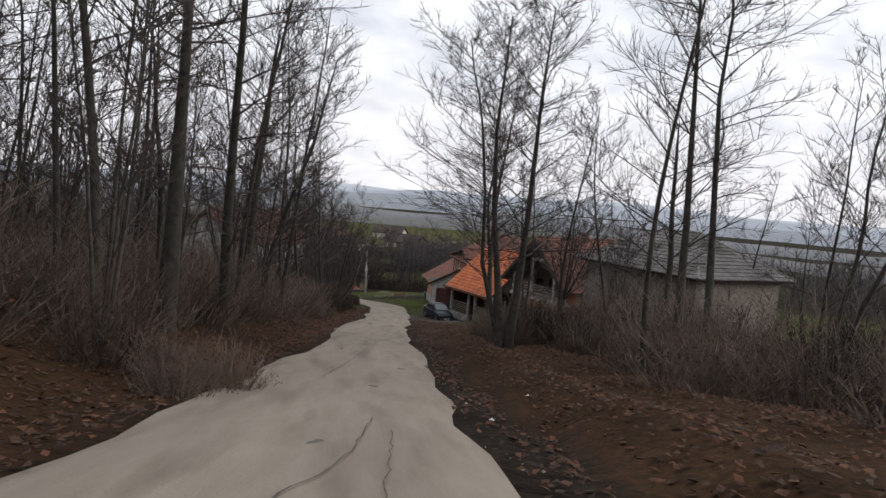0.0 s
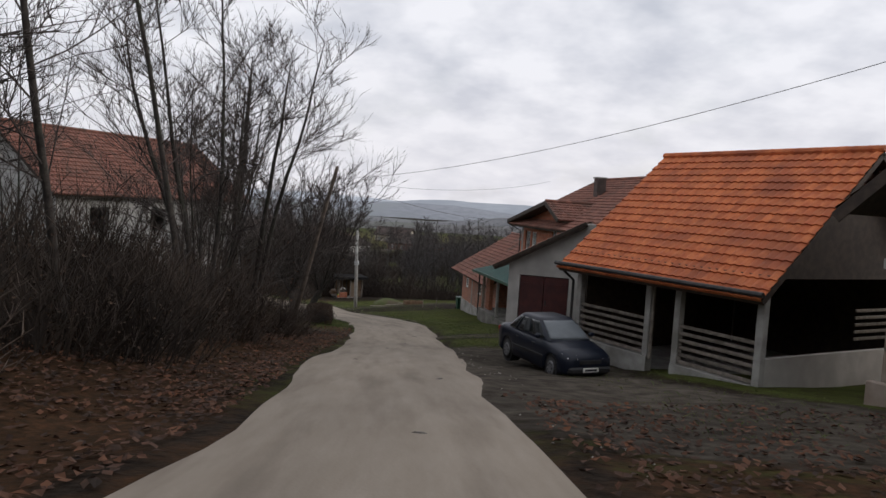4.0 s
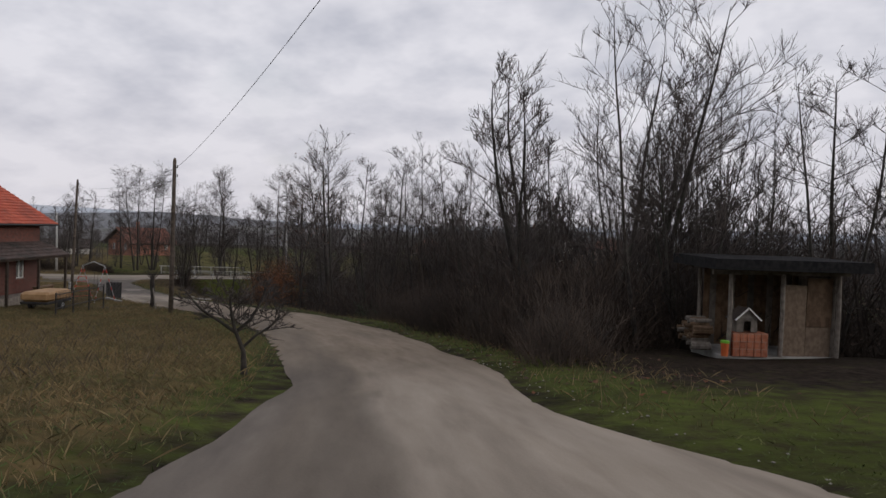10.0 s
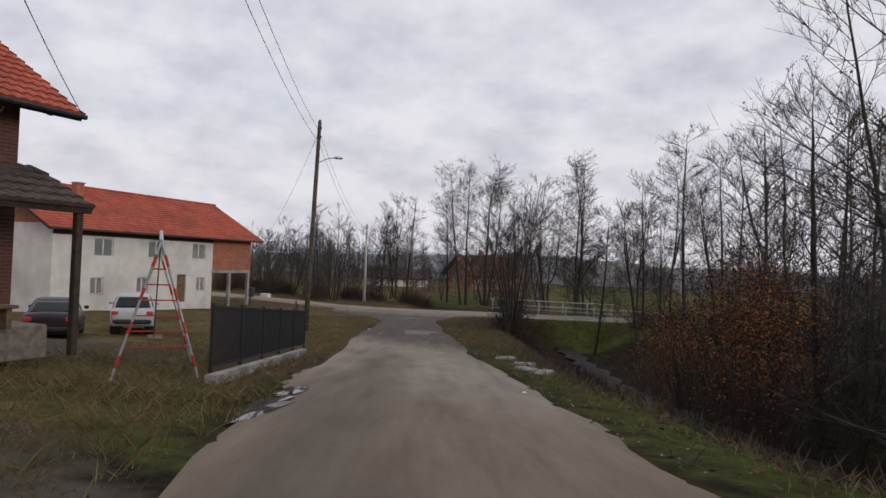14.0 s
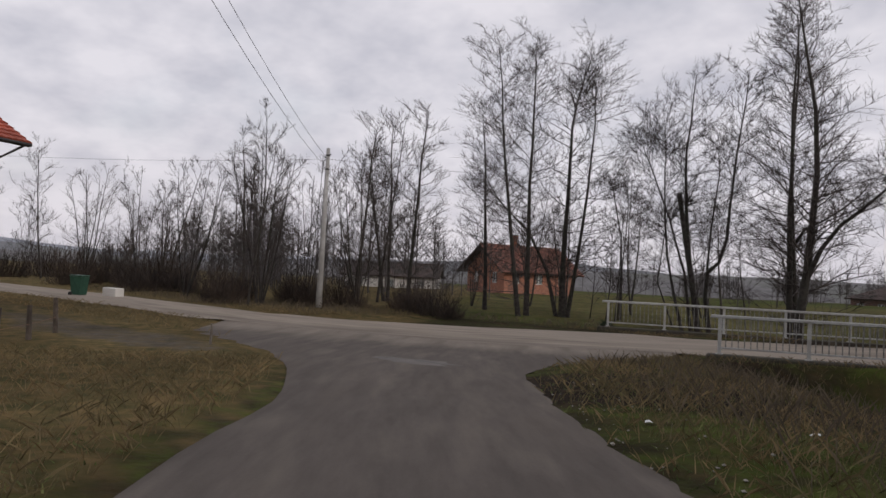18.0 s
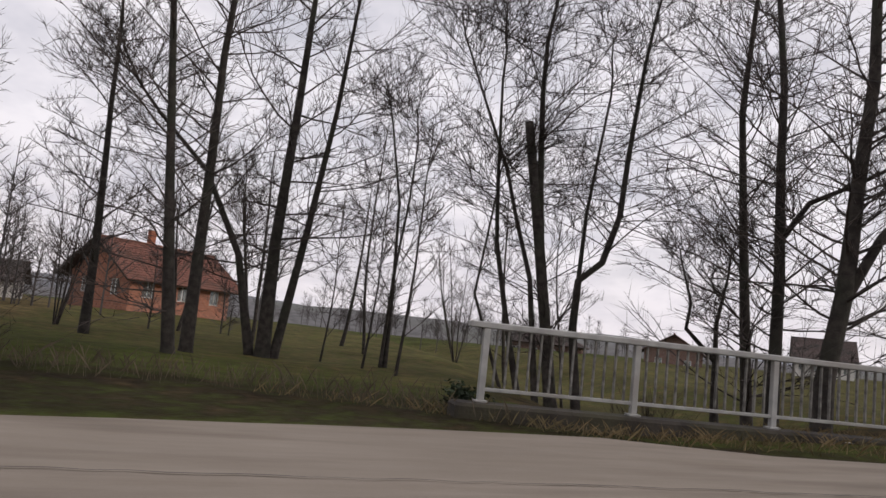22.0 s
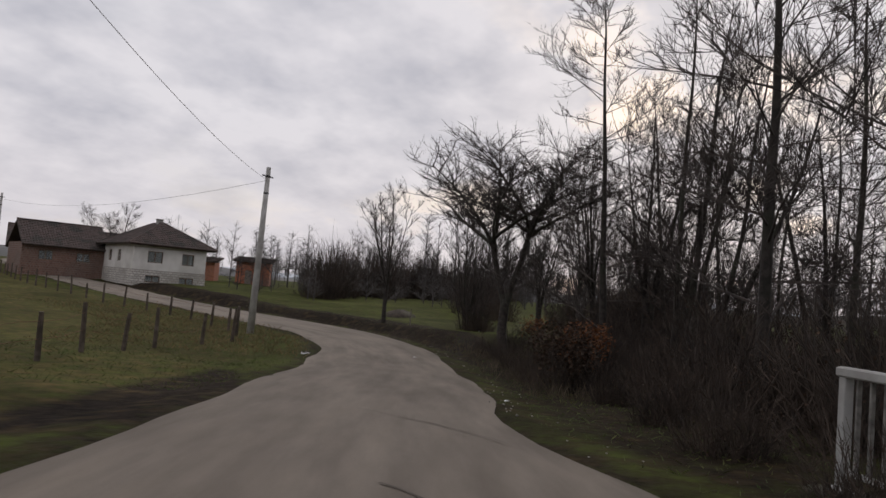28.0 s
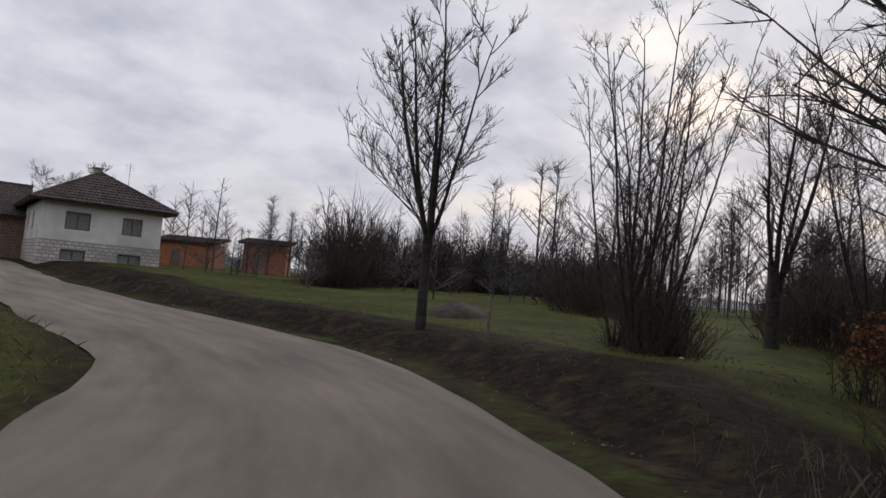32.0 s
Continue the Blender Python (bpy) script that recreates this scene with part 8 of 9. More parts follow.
# along the bridge road
trees([("walnut", -25.5, 210.8, 0.95), ("young", -47.4, 157.3, 1.08, 20), ("coppice", -45.7, 152.8, 0.8), ("coppice", -44.8, 153.6, 0.75, 80), ("coppice_b", -45.0, 152.6, 0.85), ("coppice", -37.7, 148.5, 0.9), ("vase", -39.5, 151.0, 0.75), ("fork", -35.5, 146.8, 0.8), ("vase", -47.0, 145.2, 0.95), ("locust", -43.5, 147.2, 0.9), ("vase", -52.0, 141.5, 1.0, 30), ("alder_a", -56.6, 141.9, 1.0), ("alder_b", -54.6, 139.6, 1.05), ("alder_b", -41, 140, 0.9), ("slim", -45, 137, 0.95), ("fork", -49.5, 141.0, 0.95, 75), ("locust", -56.5, 138.5, 1.05, 200),
       ("alder_a", -60.5, 134.5, 0.85), ("coppice", -66, 131, 1.0), ("coppice_b", -72, 128.5, 1.05), ("slim_b", -63.5, 128, 0.95), ("slim", -55, 130, 1.0), ("fork", -70, 124, 0.95), ("coppice", -48, 131, 1.0), ("alder_b", -76.5, 127.0, 0.8)])


spined_tree(-23.6, 67.8, 40.6, [(0.065, [(0, 0), (-0.04, 0.45), (-0.2, 0.85)], 0.65), (0.036, [(-0.16, 0.78), (-0.45, 1.0), (-0.7, 1.15)], 0.35), (0.036, [(-0.18, 0.8), (0.08, 1.05), (0.22, 1.3)], 0.35), (0.03, [(-0.07, 0.5), (0.18, 0.75), (0.36, 0.85)], 0.35)], "small gnarled bare fruit tree leaning over the lane's verge", 331, 0.45, 1.8)


def cross_point(y, off):
    """The place off metres to the right of the bridge road where its line has this y."""
    k = int(np.argmin(np.abs(CROSS_D[:, 1] - y)))
    return CROSS_D[k, 0] + CROSS_N[k, 0] * off, CROSS_D[k, 1] + CROSS_N[k, 1] * off


for k, (y, o, key, size) in enumerate(((143.2, 8.0, "alder_a", 1.15), (146.4, 8.8, "fork", 1.0), (139.5, 9.5, "fork", 1.1), (141.0, 13.0, "coppice", 1.0), (144.5, 15.0, "alder_b", 1.0), (148.0, 17.0, "fork", 1.1), (141.5, 19.0, "locust", 1.15), (138.5, 15.0, "alder_b", 1.0), (149.0, 23.0, "coppice_b", 1.3), (150.5, 27.0, "fork", 1.0), (147.0, 26.0, "coppice", 1.25))):
    plant(key, *cross_point(y, o), size)


# ---- brush ----
def brush(seed, count, y0, y1, o0, o1, size, flat=1.0, label="tangled bare brown brushwood", pale=0):
    rng = random.Random(seed)
    for k in range(count):
        yy = y0 + (y1 - y0) * (k + rng.uniform(-0.4, 0.4)) / count
        x, y = lane_point(yy, rng.uniform(o0, o1))
        if land([x], [y], False)[1, 0] > 0.9:
            bush(x, y, rng.uniform(*size), flat, rng.randrange(4) + pale, label)


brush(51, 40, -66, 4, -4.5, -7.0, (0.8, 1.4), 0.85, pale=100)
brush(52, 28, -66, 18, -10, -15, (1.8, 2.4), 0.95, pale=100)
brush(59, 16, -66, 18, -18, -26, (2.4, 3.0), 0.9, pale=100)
brush(53, 12, 3, 22, -4.6, -6.8, (0.9, 1.4), 0.95)
brush(61, 9, 6, 25, -8.5, -11, (1.6, 2.1), 1.0)
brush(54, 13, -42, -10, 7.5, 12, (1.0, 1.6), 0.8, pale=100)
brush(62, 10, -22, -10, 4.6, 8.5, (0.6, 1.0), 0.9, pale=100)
brush(64, 11, -21, -9, 5.6, 9.5, (0.7, 1.2), 0.95)
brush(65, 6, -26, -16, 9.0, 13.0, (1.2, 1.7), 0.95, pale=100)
brush(55, 10, -48, -8, 14, 20, (1.7, 2.2), 0.9)
brush(56, 15, 72.5, 88.5, 6.6, 7.6, (1.2, 1.7), 1.0)
brush(63, 11, 70, 82, 4.9, 5.7, (0.7, 1.05), 1.0)
brush(57, 12, 74, 90, 9.5, 12, (2.0, 2.6), 0.95)
brush(60, 12, 70, 95, 15, 20, (2.6, 3.2), 0.9)
brush(58, 7, 103, 113, 7.0, 9.0, (0.5, 0.8), 0.8)
for k, (x, y, s) in enumerate(((-7.2, 22.4, 1.0), (-7.6, 24.2, 1.1), (-8.2, 26.0, 1.0), (-9.4, 20.4, 1.5), (-10.2, 23.0, 1.5), (-11.5, 25.6, 1.3), (-6.9, 20.2, 1.0))):
    bush(x, y, s, 0.8, k, "dark brown hedge plant beside the lane", "hedge beside the drive")
for k, (x, y, s) in enumerate(((-20.6, 79.9, 1.4), (-22.2, 81.0, 1.4), (-18.8, 79.6, 1.3), (-24.0, 82.2, 1.4), (-14, 82, 2.2), (-9, 81.5, 2.3), (-4, 80.5, 2.2), (2, 80, 2.4), (8, 78, 2.3), (-18, 84.5, 2.0), (13, 76, 2.3), (-6, 85, 2.7), (5, 84, 2.7), (-15, 87, 2.6), (-108.6, 127.6, 0.9), (-110.5, 121.6, 1.0), (-92.0, 136.4, 0.6), (-88.8, 141.0, 0.6), (-113, 122.6, 1.2), (-119, 119.8, 1.2), (-123, 122, 1.8), (-127, 117.5, 1.5), (-132, 121, 1.8), (-137, 114.5, 1.5), (-143, 118, 1.8), (-150, 111, 1.6), 
                               (-72.6, 114.8, 0.9), (-71.0, 113.2, 0.9), (-75.4, 131.2, 1.1), (-70.5, 134.0, 1.4), (-67, 136.5, 1.3), (-56.5, 143.8, 0.9), (-54.8, 142.0, 1.4), (-50.5, 144.5, 1.3), (-46, 143.5, 1.6), (-40.5, 146, 1.7), (-35, 150.5, 1.8), (-34, 156, 1.3), (-62, 137, 1.6), (-58.5, 140.6, 1.2), (-30, 160, 1.7), (-24, 163, 1.8), (-18, 166, 1.8), (-12, 168, 1.9), (-5, 170, 1.9))):
    bush(x, y, s, 0.95, k)


hedge("dense dark brown brushwood along the bridge road", [(*cross_point(137.5 + k * 0.42, (3.6, 6.0, 9.0, 12.5)[k % 4] + (k * 0.37) % 1.2), (0.55, 0.9, 1.3, 1.7)[k % 4] * (0.85 + (k * 0.13) % 0.3), 0.9, k) for k in range(34)])
hedge("far dark hedge at the end of the meadow", [(-31 + k * 1.5, 173 + (12 + k * 1.5) * 0.14 + (k * 0.61) % 4.5, 1.5 + (k * 0.37) % 0.9, 0.85 + (k * 0.23) % 0.5, k) for k in range(46)])
hedge("dark hedge behind the old walnut tree", [(-46 + k * 1.3, 141.0 + (k * 0.77) % 4.0 + max(0, -6 + k * 1.3) * 0.35, 1.5 + (k * 0.41) % 0.9, 0.9, k) for k in range(30)])
hedge("low dark hedge along the far side of the junction", [(-100.5 - k * 1.25, 127.0 - k * 0.36 + (k * 0.53) % 2.4 + (2.0 if k < 6 else 0), 0.6 + (k * 0.31) % 0.5, 0.95, k) for k in range(26)])
bush(-57.6, 106.0, 0.7, 0.9, 0)
bush(-60.6, 108.4, 0.7, 0.9, 1)
bush(-63.4, 110.8, 0.7, 0.9, 2)
bush(-45.6, 152.2, 0.95, 0.9, 1)
bush(-44.6, 152.8, 0.95, 0.9, 2)
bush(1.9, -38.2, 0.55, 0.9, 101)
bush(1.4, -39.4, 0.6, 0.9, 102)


def old_walnut():
    """A thick trunk that parts into two limbs, each with a broad head."""
    root = thing("tree", pose(-53.3, 147.3, ground_z(-53.3, 147.3) - 0.1, 0, 0, -66), "broad bare tree with a thick trunk parted into two arching limbs", "tree")
    rng = random.Random(33)
    t, s = Shape(), Shape()
    t.tube([(0.1, 0, -0.3), (0.05, 0, 0.25), (-0.05, 0, 1.2), (0, 0, 2.2), (0.02, 0, 2.5)], [0.36, 0.24, 0.2, 0.2, 0.16], 10)
    left = [(0, 0, 2.15), (-0.25, 0.1, 3.1), (-0.55, 0.15, 4.1), (-0.7, 0.1, 5.1)]
    right = [(0, 0, 2.1), (0.28, -0.1, 3.2), (0.6, -0.2, 4.3), (0.85, -0.1, 5.6)]
    heads = []
    for spine, r in ((left, 0.145), (right, 0.14)):
        t.tube(spine, [r, r * 0.92, r * 0.85, r * 0.72], 8, cap=False)
        end = Vector(spine[-1])
        for way, ln, rr in (((-0.9, 0.5, 0.55), 4.6, 0.085), ((-0.45, -0.5, 1.0), 4.2, 0.09), ((0.25, 0.4, 1.1), 4.4, 0.10), ((0.9, -0.4, 0.7), 4.2, 0.085), ((0.1, -1.0, 0.6), 3.8, 0.08), ((-0.2, 1.0, 0.6), 3.8, 0.08)):
            heads.append(limb(t, end - Vector((0, 0, rng.uniform(0, 0.5))), way, ln * rng.uniform(0.9, 1.1), rr, 0.018, 7, 6, 0.14, -0.01, rng))
    for b in heads + [[Vector(p) for p in left], [Vector(p) for p in right]]:
        for _ in range(17):
            q, w = along(b, rng.uniform(0.2, 1.0))
            a = rng.uniform(0, 6.28)
            c = limb(s, q, w * 0.7 + Vector((math.cos(a), math.sin(a), 0.15)), rng.uniform(1.1, 2.4), 0.03, 0.009, 4, 4, 0.16, 0.0, rng)
            for _ in range(9):
                q2, w2 = along(c, rng.uniform(0.15, 1))
                d = limb(s, q2, w2 * 0.7 + Vector((rng.uniform(-1, 1), rng.uniform(-1, 1), rng.uniform(-0.3, 0.7))), rng.uniform(0.4, 1.0), 0.012, 0.006, 2, 3, 0.2, 0.0, rng)
                for _ in range(6):
                    q3, w3 = along(d, rng.uniform(0.2, 1))
                    limb(s, q3, w3 + Vector((rng.uniform(-1, 1), rng.uniform(-1, 1), rng.uniform(-0.3, 0.6))), rng.uniform(0.2, 0.45), 0.008, 0.003, 1, 3, 0, 0, rng)
    part("trunk", t, BARK, root, smooth=True)
    part("crown", s, TWIG, root)


old_walnut()


# leafy shrubs
def shrub(x, y, w, h, seed, count, mat, label, size_k=1.0):
    root = thing("shrub", on_ground(x, y, seed * 31, -0.05), label, "bush")
    part("branchwork", thicket_shape(seed, w, w, h, 90)[0], THICKET, root)
    part("leaves", leafy_bush(seed, w * 1.5, w * 1.4, h * 0.95, count, mat), None, root)


shrub(-64.0, 140.9, 1.2, 2.2, 71, 2200, DULL_LEAF, "large brown-leaved hedge shrub beside the road")
shrub(-62.2, 140.8, 1.2, 2.3, 73, 1800, RUST_LEAF, "large brown-leaved hedge shrub beside the road")
shrub(-47.5, 148.3, 1.2, 1.7, 74, 900, RUST_LEAF, "red-brown leafy shrub at the meadow edge")
shrub(-51.4, 104.6, 3.0, 6.4, 75, 4200, RUST_LEAF, "tall shrub with rusty withered leaves beside the stream")
shrub(-53.2, 106.2, 3.0, 6.8, 76, 4200, DULL_LEAF, "tall shrub with rusty withered leaves beside the stream")
shrub(-71.3, 114.2, 1.5, 3.2, 78, 1900, DULL_LEAF, "brown-leaved climber smothering the stems beside the stream")
shrub(-55.2, 108.4, 2.6, 5.4, 77, 3600, RUST_LEAF, "tall shrub with rusty withered leaves beside the stream")

shrub(-58.6, 110.8, 2.4, 5.0, 84, 3000, RUST_LEAF, "tall shrub with rusty withered leaves beside the stream")


def clipped_hedge():
    """A low trimmed hedge between the lane and the yard."""
    root = thing("hedge", pose(0, 0, 0), "low trimmed hedge of dense brown leaves and twigs beside the lane", "hedge")
    rng = random.Random(91)
    s, tw = Shape(), Shape()
    n = 15000
    for _ in range(n):
        u = rng.random()
        x, y = -7.5 - 1.8 * u, 30.0 + 9.0 * u
        g = ground_z(x, y)
        a = rng.uniform(0, math.pi)
        r = 1 if rng.random() < 0.75 else rng.uniform(0.5, 1)
        lump = 1 + 0.09 * math.sin(u * 23) + 0.06 * math.sin(u * 57 + 1)
        w, h = 0.62 * r * lump, 1.02 * r * lump * min(1, 0.55 + 6 * min(u, 1 - u) * 1.2)
        ca, sa = math.cos(a), math.sin(a)
        k = 1 / max(abs(ca), abs(sa)) ** 0.7
        leaf(s, (x + w * ca * k, y + 0.2 * w * ca * k, g + max(0.03, h * sa * k) if sa > 0.08 else g + rng.uniform(0.05, h)), rng.uniform(0.035, 0.07), rng)
        if rng.random() < 0.16:
            limb(tw, (x, y, g + 0.1), (ca, 0.3 * ca + rng.uniform(-0.3, 0.3), sa + 0.2), h * rng.uniform(0.7, 1.05), 0.008, 0.003, 1, 3, 0, 0, rng)
    part("branchwork", tw, THICKET, root)
    part("foliage", s, DULL_LEAF, root)


clipped_hedge()
shrub(-33.0, 88.2, 1.6, 2.2, 79, 1000, EVERGREEN, "dark green shrub among the brushwood")
shrub(-93.9, 132.2, 0.55, 0.55, 80, 400, EVERGREEN, "low dark shrub at the end of the railing")
shrub(9.6, -7.0, 1.6, 3.0, 81, 1200, RUST_LEAF, "orange-brown leafy young oak beside the yard")
shrub(11.5, -6.5, 2.0, 3.2, 83, 1100, RUST_LEAF, "orange-brown leafy young oak beside the yard")


# ---- distant woods ----
def far_woods():
    """Bare woods along the edge of the valley, as one mass."""
    rng = random.Random(90)
    kinds = []
    for k in range(5):
        s = Shape()
        h = 1.0
        s.tube([(0, 0, -0.05), (0, 0, 0.5), (rng.uniform(-0.03, 0.03), 0, h)], [0.009, 0.007, 0.002], 4, cap=False)
        for _ in range(24):
            z = rng.uniform(0.2, 0.95)
            a = rng.uniform(0, 6.28)
            ln = (1.1 - z) * rng.uniform(0.25, 0.45)
            e = Vector((math.cos(a) * ln * 0.7, math.sin(a) * ln * 0.7, z + ln * 0.7))
            s.tube([(0, 0, z), e], [0.0038, 0.0018], 3, cap=False)
            for _ in range(6):
                q = Vector((0, 0, z)).lerp(e, rng.uniform(0.3, 1))
                limb(s, q, (rng.uniform(-1, 1), rng.uniform(-1, 1), rng.uniform(0, 1.2)), rng.uniform(0.07, 0.18), 0.0021, 0.001, 1, 3, 0, 0, rng)
        kinds.append((np.array(s.v), s.f))
    verts, faces, n = [], [], 0
    spots = []
    for _ in range(230):
        a = rng.uniform(0, 6.28)
        r = rng.uniform(210, 420)
        spots.append((-70 + r * math.cos(a), 110 + r * math.sin(a)))
    for _ in range(110):
        spots.append((rng.uniform(-190, -118), rng.uniform(126, 150) + rng.uniform(0, 6)))
    for _ in range(90):
        spots.append((rng.uniform(-30, 120), rng.uniform(196, 300)))
    for _ in range(60):
        spots.append((rng.uniform(-170, -60), rng.uniform(262, 330)))
    for _ in range(60):
        spots.append((rng.uniform(-130, -60), rng.uniform(40, 78)))
    for _ in range(105):
        spots.append(lane_point(rng.uniform(-86, 18), rng.uniform(-15, -36)))
    for _ in range(60):
        spots.append(lane_point(rng.uniform(72, 104), rng.uniform(26, 48)))
    for _ in range(90):
        x = rng.uniform(-40, 50)
        spots.append((x, 184 + (x + 42) * 0.1 + rng.uniform(0, 30)))
    for _ in range(22):
        spots.append(cross_point(rng.uniform(137, 151), rng.uniform(24, 44)))
    for _ in range(80):
        spots.append((rng.uniform(-10, 10), rng.uniform(86, 108)))
    for _ in range(60):
        spots.append((rng.uniform(-14, 30), rng.uniform(150, 186)))
    for _ in range(90):
        spots.append((rng.uniform(-210, -120), rng.uniform(190, 260)))
    for _ in range(330):
        spots.append((rng.uniform(-14, 150), rng.uniform(92, 172)))
    for _ in range(120):
        spots.append((rng.uniform(30, 130), rng.uniform(20, 95)))
    for _ in range(170):
        spots.append((rng.uniform(-14, 70), rng.uniform(176, 204)))
    low = [(rng.uniform(-10, 120), rng.uniform(90, 150)) for _ in range(120)] + [cross_point(rng.uniform(137, 152), rng.uniform(22, 48)) for _ in range(30)] + [(rng.uniform(-42, 60), rng.uniform(166, 186)) for _ in range(150)] + [lane_point(rng.uniform(68, 106), rng.uniform(20, 40)) for _ in range(70)] + [lane_point(rng.uniform(-86, 18), rng.uniform(-14, -34)) for _ in range(90)] + [(rng.uniform(-190, -112), rng.uniform(122, 150)) for _ in range(90)]
    tall = len(spots)
    spots += low
    sp = np.array(spots)
    info = land(sp[:, 0], sp[:, 1], False)
    for n_spot, ((x, y), z, beyond) in enumerate(zip(spots, info[0], info[1])):
        if beyond < (9 if n_spot >= tall else 12) or (abs(x + 136) < 12 and abs(y - 168) < 14):
            continue
        v, f = rng.choice(kinds)
        h = rng.uniform(4.5, 10.5) * (0.75 if y > 180 else 1) if n_spot < tall else rng.uniform(2.2, 4.5)
        c, s = math.cos(x), math.sin(x)
        if n_spot >= tall:  # low scrub
            v = v * (1.8, 1.8, 1.0) - (0, 0, 0.15)
        p = np.stack([(v[:, 0] * c - v[:, 1] * s) * h + x, (v[:, 0] * s + v[:, 1] * c) * h + y, v[:, 2] * h + z], 1)
        verts += p.tolist()
        faces += [tuple(i + n for i in q) for q in f]
        n += len(v)
    me = bpy.data.meshes.new("far_woods")
    me.from_pydata(verts, [], faces)
    me.materials.append(FAR_TWIG)
    tagged(new("far_woods", me), "distant grey-brown bare woods round the valley", "woods", kind="stuff")


far_woods()


def hills():
    """Low wooded ridges that close the valley, the haze painted in their colours."""
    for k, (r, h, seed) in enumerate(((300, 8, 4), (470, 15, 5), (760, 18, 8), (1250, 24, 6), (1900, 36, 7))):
        n = 240
        s = Shape()
        a = np.linspace(0, 2 * math.pi, n, endpoint=False)
        ridge = h * (0.55 + 0.5 * smooth_noise(np.cos(a) * 900, np.sin(a) * 900, 230, seed) * 2 + 0.12 * smooth_noise(np.cos(a) * 900, np.sin(a) * 900, 40, seed + 9) + 0.05 * smooth_noise(np.cos(a) * 900, np.sin(a) * 900, 12, seed + 19))
        for f, up in ((0.8, -25), (0.9, 0.0), (1.0, 1.0), (1.2, 0.4)):
            for i in range(n):
                z = -16 + (up if up < 0 else ridge[i] * up)
                s.v.append((-60 + r * f * math.cos(a[i]), 110 + r * f * math.sin(a[i]), z))
        s.f = [(q * n + i, q * n + (i + 1) % n, (q + 1) * n + (i + 1) % n, (q + 1) * n + i) for q in range(3) for i in range(n)]
        tagged(part("hill", s, HILLS[k], smooth=True), "wooded hill ridge with distance haze in its colour", "hill", kind="structure")


hills()


# ---- poles and cables ----
pole_a = concrete_pole(-10.7, 59.4, 8.3, 1.6, 200, label="grey concrete utility pole with a meter box at the bend")
part("meter_box", Shape().box(-0.2, -0.2, 3.95, 0.2, 0.2, 4.35, 0.03), GALVANISED, pole_a, "grey sheet metal box")
pole_b = wooden_pole(-42.1, 83.9, 7.75, r=0.12, stub=False, label="dark weathered wooden utility pole beside the lane")
pole_c = wooden_pole(-73.0, 102.0, 10.3, 2.0, 20, r=0.13)
arm = part("lamp_arm", Shape().tube([(0.1, 0, 8.2), (0.4, 0.4, 8.45), (0.65, 0.7, 8.5)], 0.025, 6), GALVANISED, pole_c, "street lamp arm")
part("lamp_head", Shape().box(0.52, 0.6, 8.45, 0.78, 1.0, 8.56, 0.04), GALVANISED, arm, "grey street lamp head")
pole_d = concrete_pole(-106.4, 125.2, 8.3, 9.0, 150)
part("sign_plate", Shape().box(-0.1, -0.2, 1.75, 0.1, -0.17, 1.9, 0.01), PAPER, pole_d)
pole_e = wooden_pole(-118.0, 100.0, 7.0, stub=False, label="thin dark wooden utility pole beside the far road")
pole_f = concrete_pole(-80.05, 142.5, 7.55, 2.0, 145)
pole_g = concrete_pole(-58.6, 156.7, 7.2, 1.2, 0)
pole_h = wooden_pole(-12.0, 155.4, 7.5, stub=False, label="plain weathered wooden utility pole in the trees")
pole_i = wooden_pole(-7.15, 23.3, 7.3, 13, 15, stub=False, r=0.11, label="leaning weathered wooden utility pole among the trees")
pole_j = wooden_pole(20.0, 63.0, 7.5, stub=False, label="thin wooden utility pole behind the yard")
pole_k = concrete_pole(-42.0, 206.0, 7.5, label="grey concrete utility pole beside the road bend")
A, B, C, D_, E_, F_, G_ = (pole_top(p) for p in (pole_a, pole_b, pole_c, pole_d, pole_e, pole_f, pole_g))
K_, J_, I_ = pole_top(pole_k), pole_top(pole_j), pole_top(pole_i)
low = Vector((0, 0, -0.5))
for a, b, sag in ((A, B, 0.7), (B, C, 0.6), (B + low, C + low, 0.7), (C, D_, 0.9), (C + low, D_ + low, 1.0), (D_, E_, 0.5), (D_, F_, 0.8), (F_, G_, 0.5), (G_, K_, 0.9), (A, I_, 0.9), (I_, (4.5, 38.0, 3.4), 0.5),
                  (A, (2.9, 41.6, 0.6), 0.5), (A + low, (-0.8, 52.3, -3.6), 0.35), (A, J_, 0.8), (A, (-15.4, 41.6, 0.6), 0.6), (I_, (3.0, 41.0, 0.9), 0.5), (B, (-57.0, 89.0, -7.8), 0.4), (C, (-97, 109.5, -9.6), 0.6), (I_, (8.4, 6.6, 4.9), 0.5)):
    wire(a, b, sag)


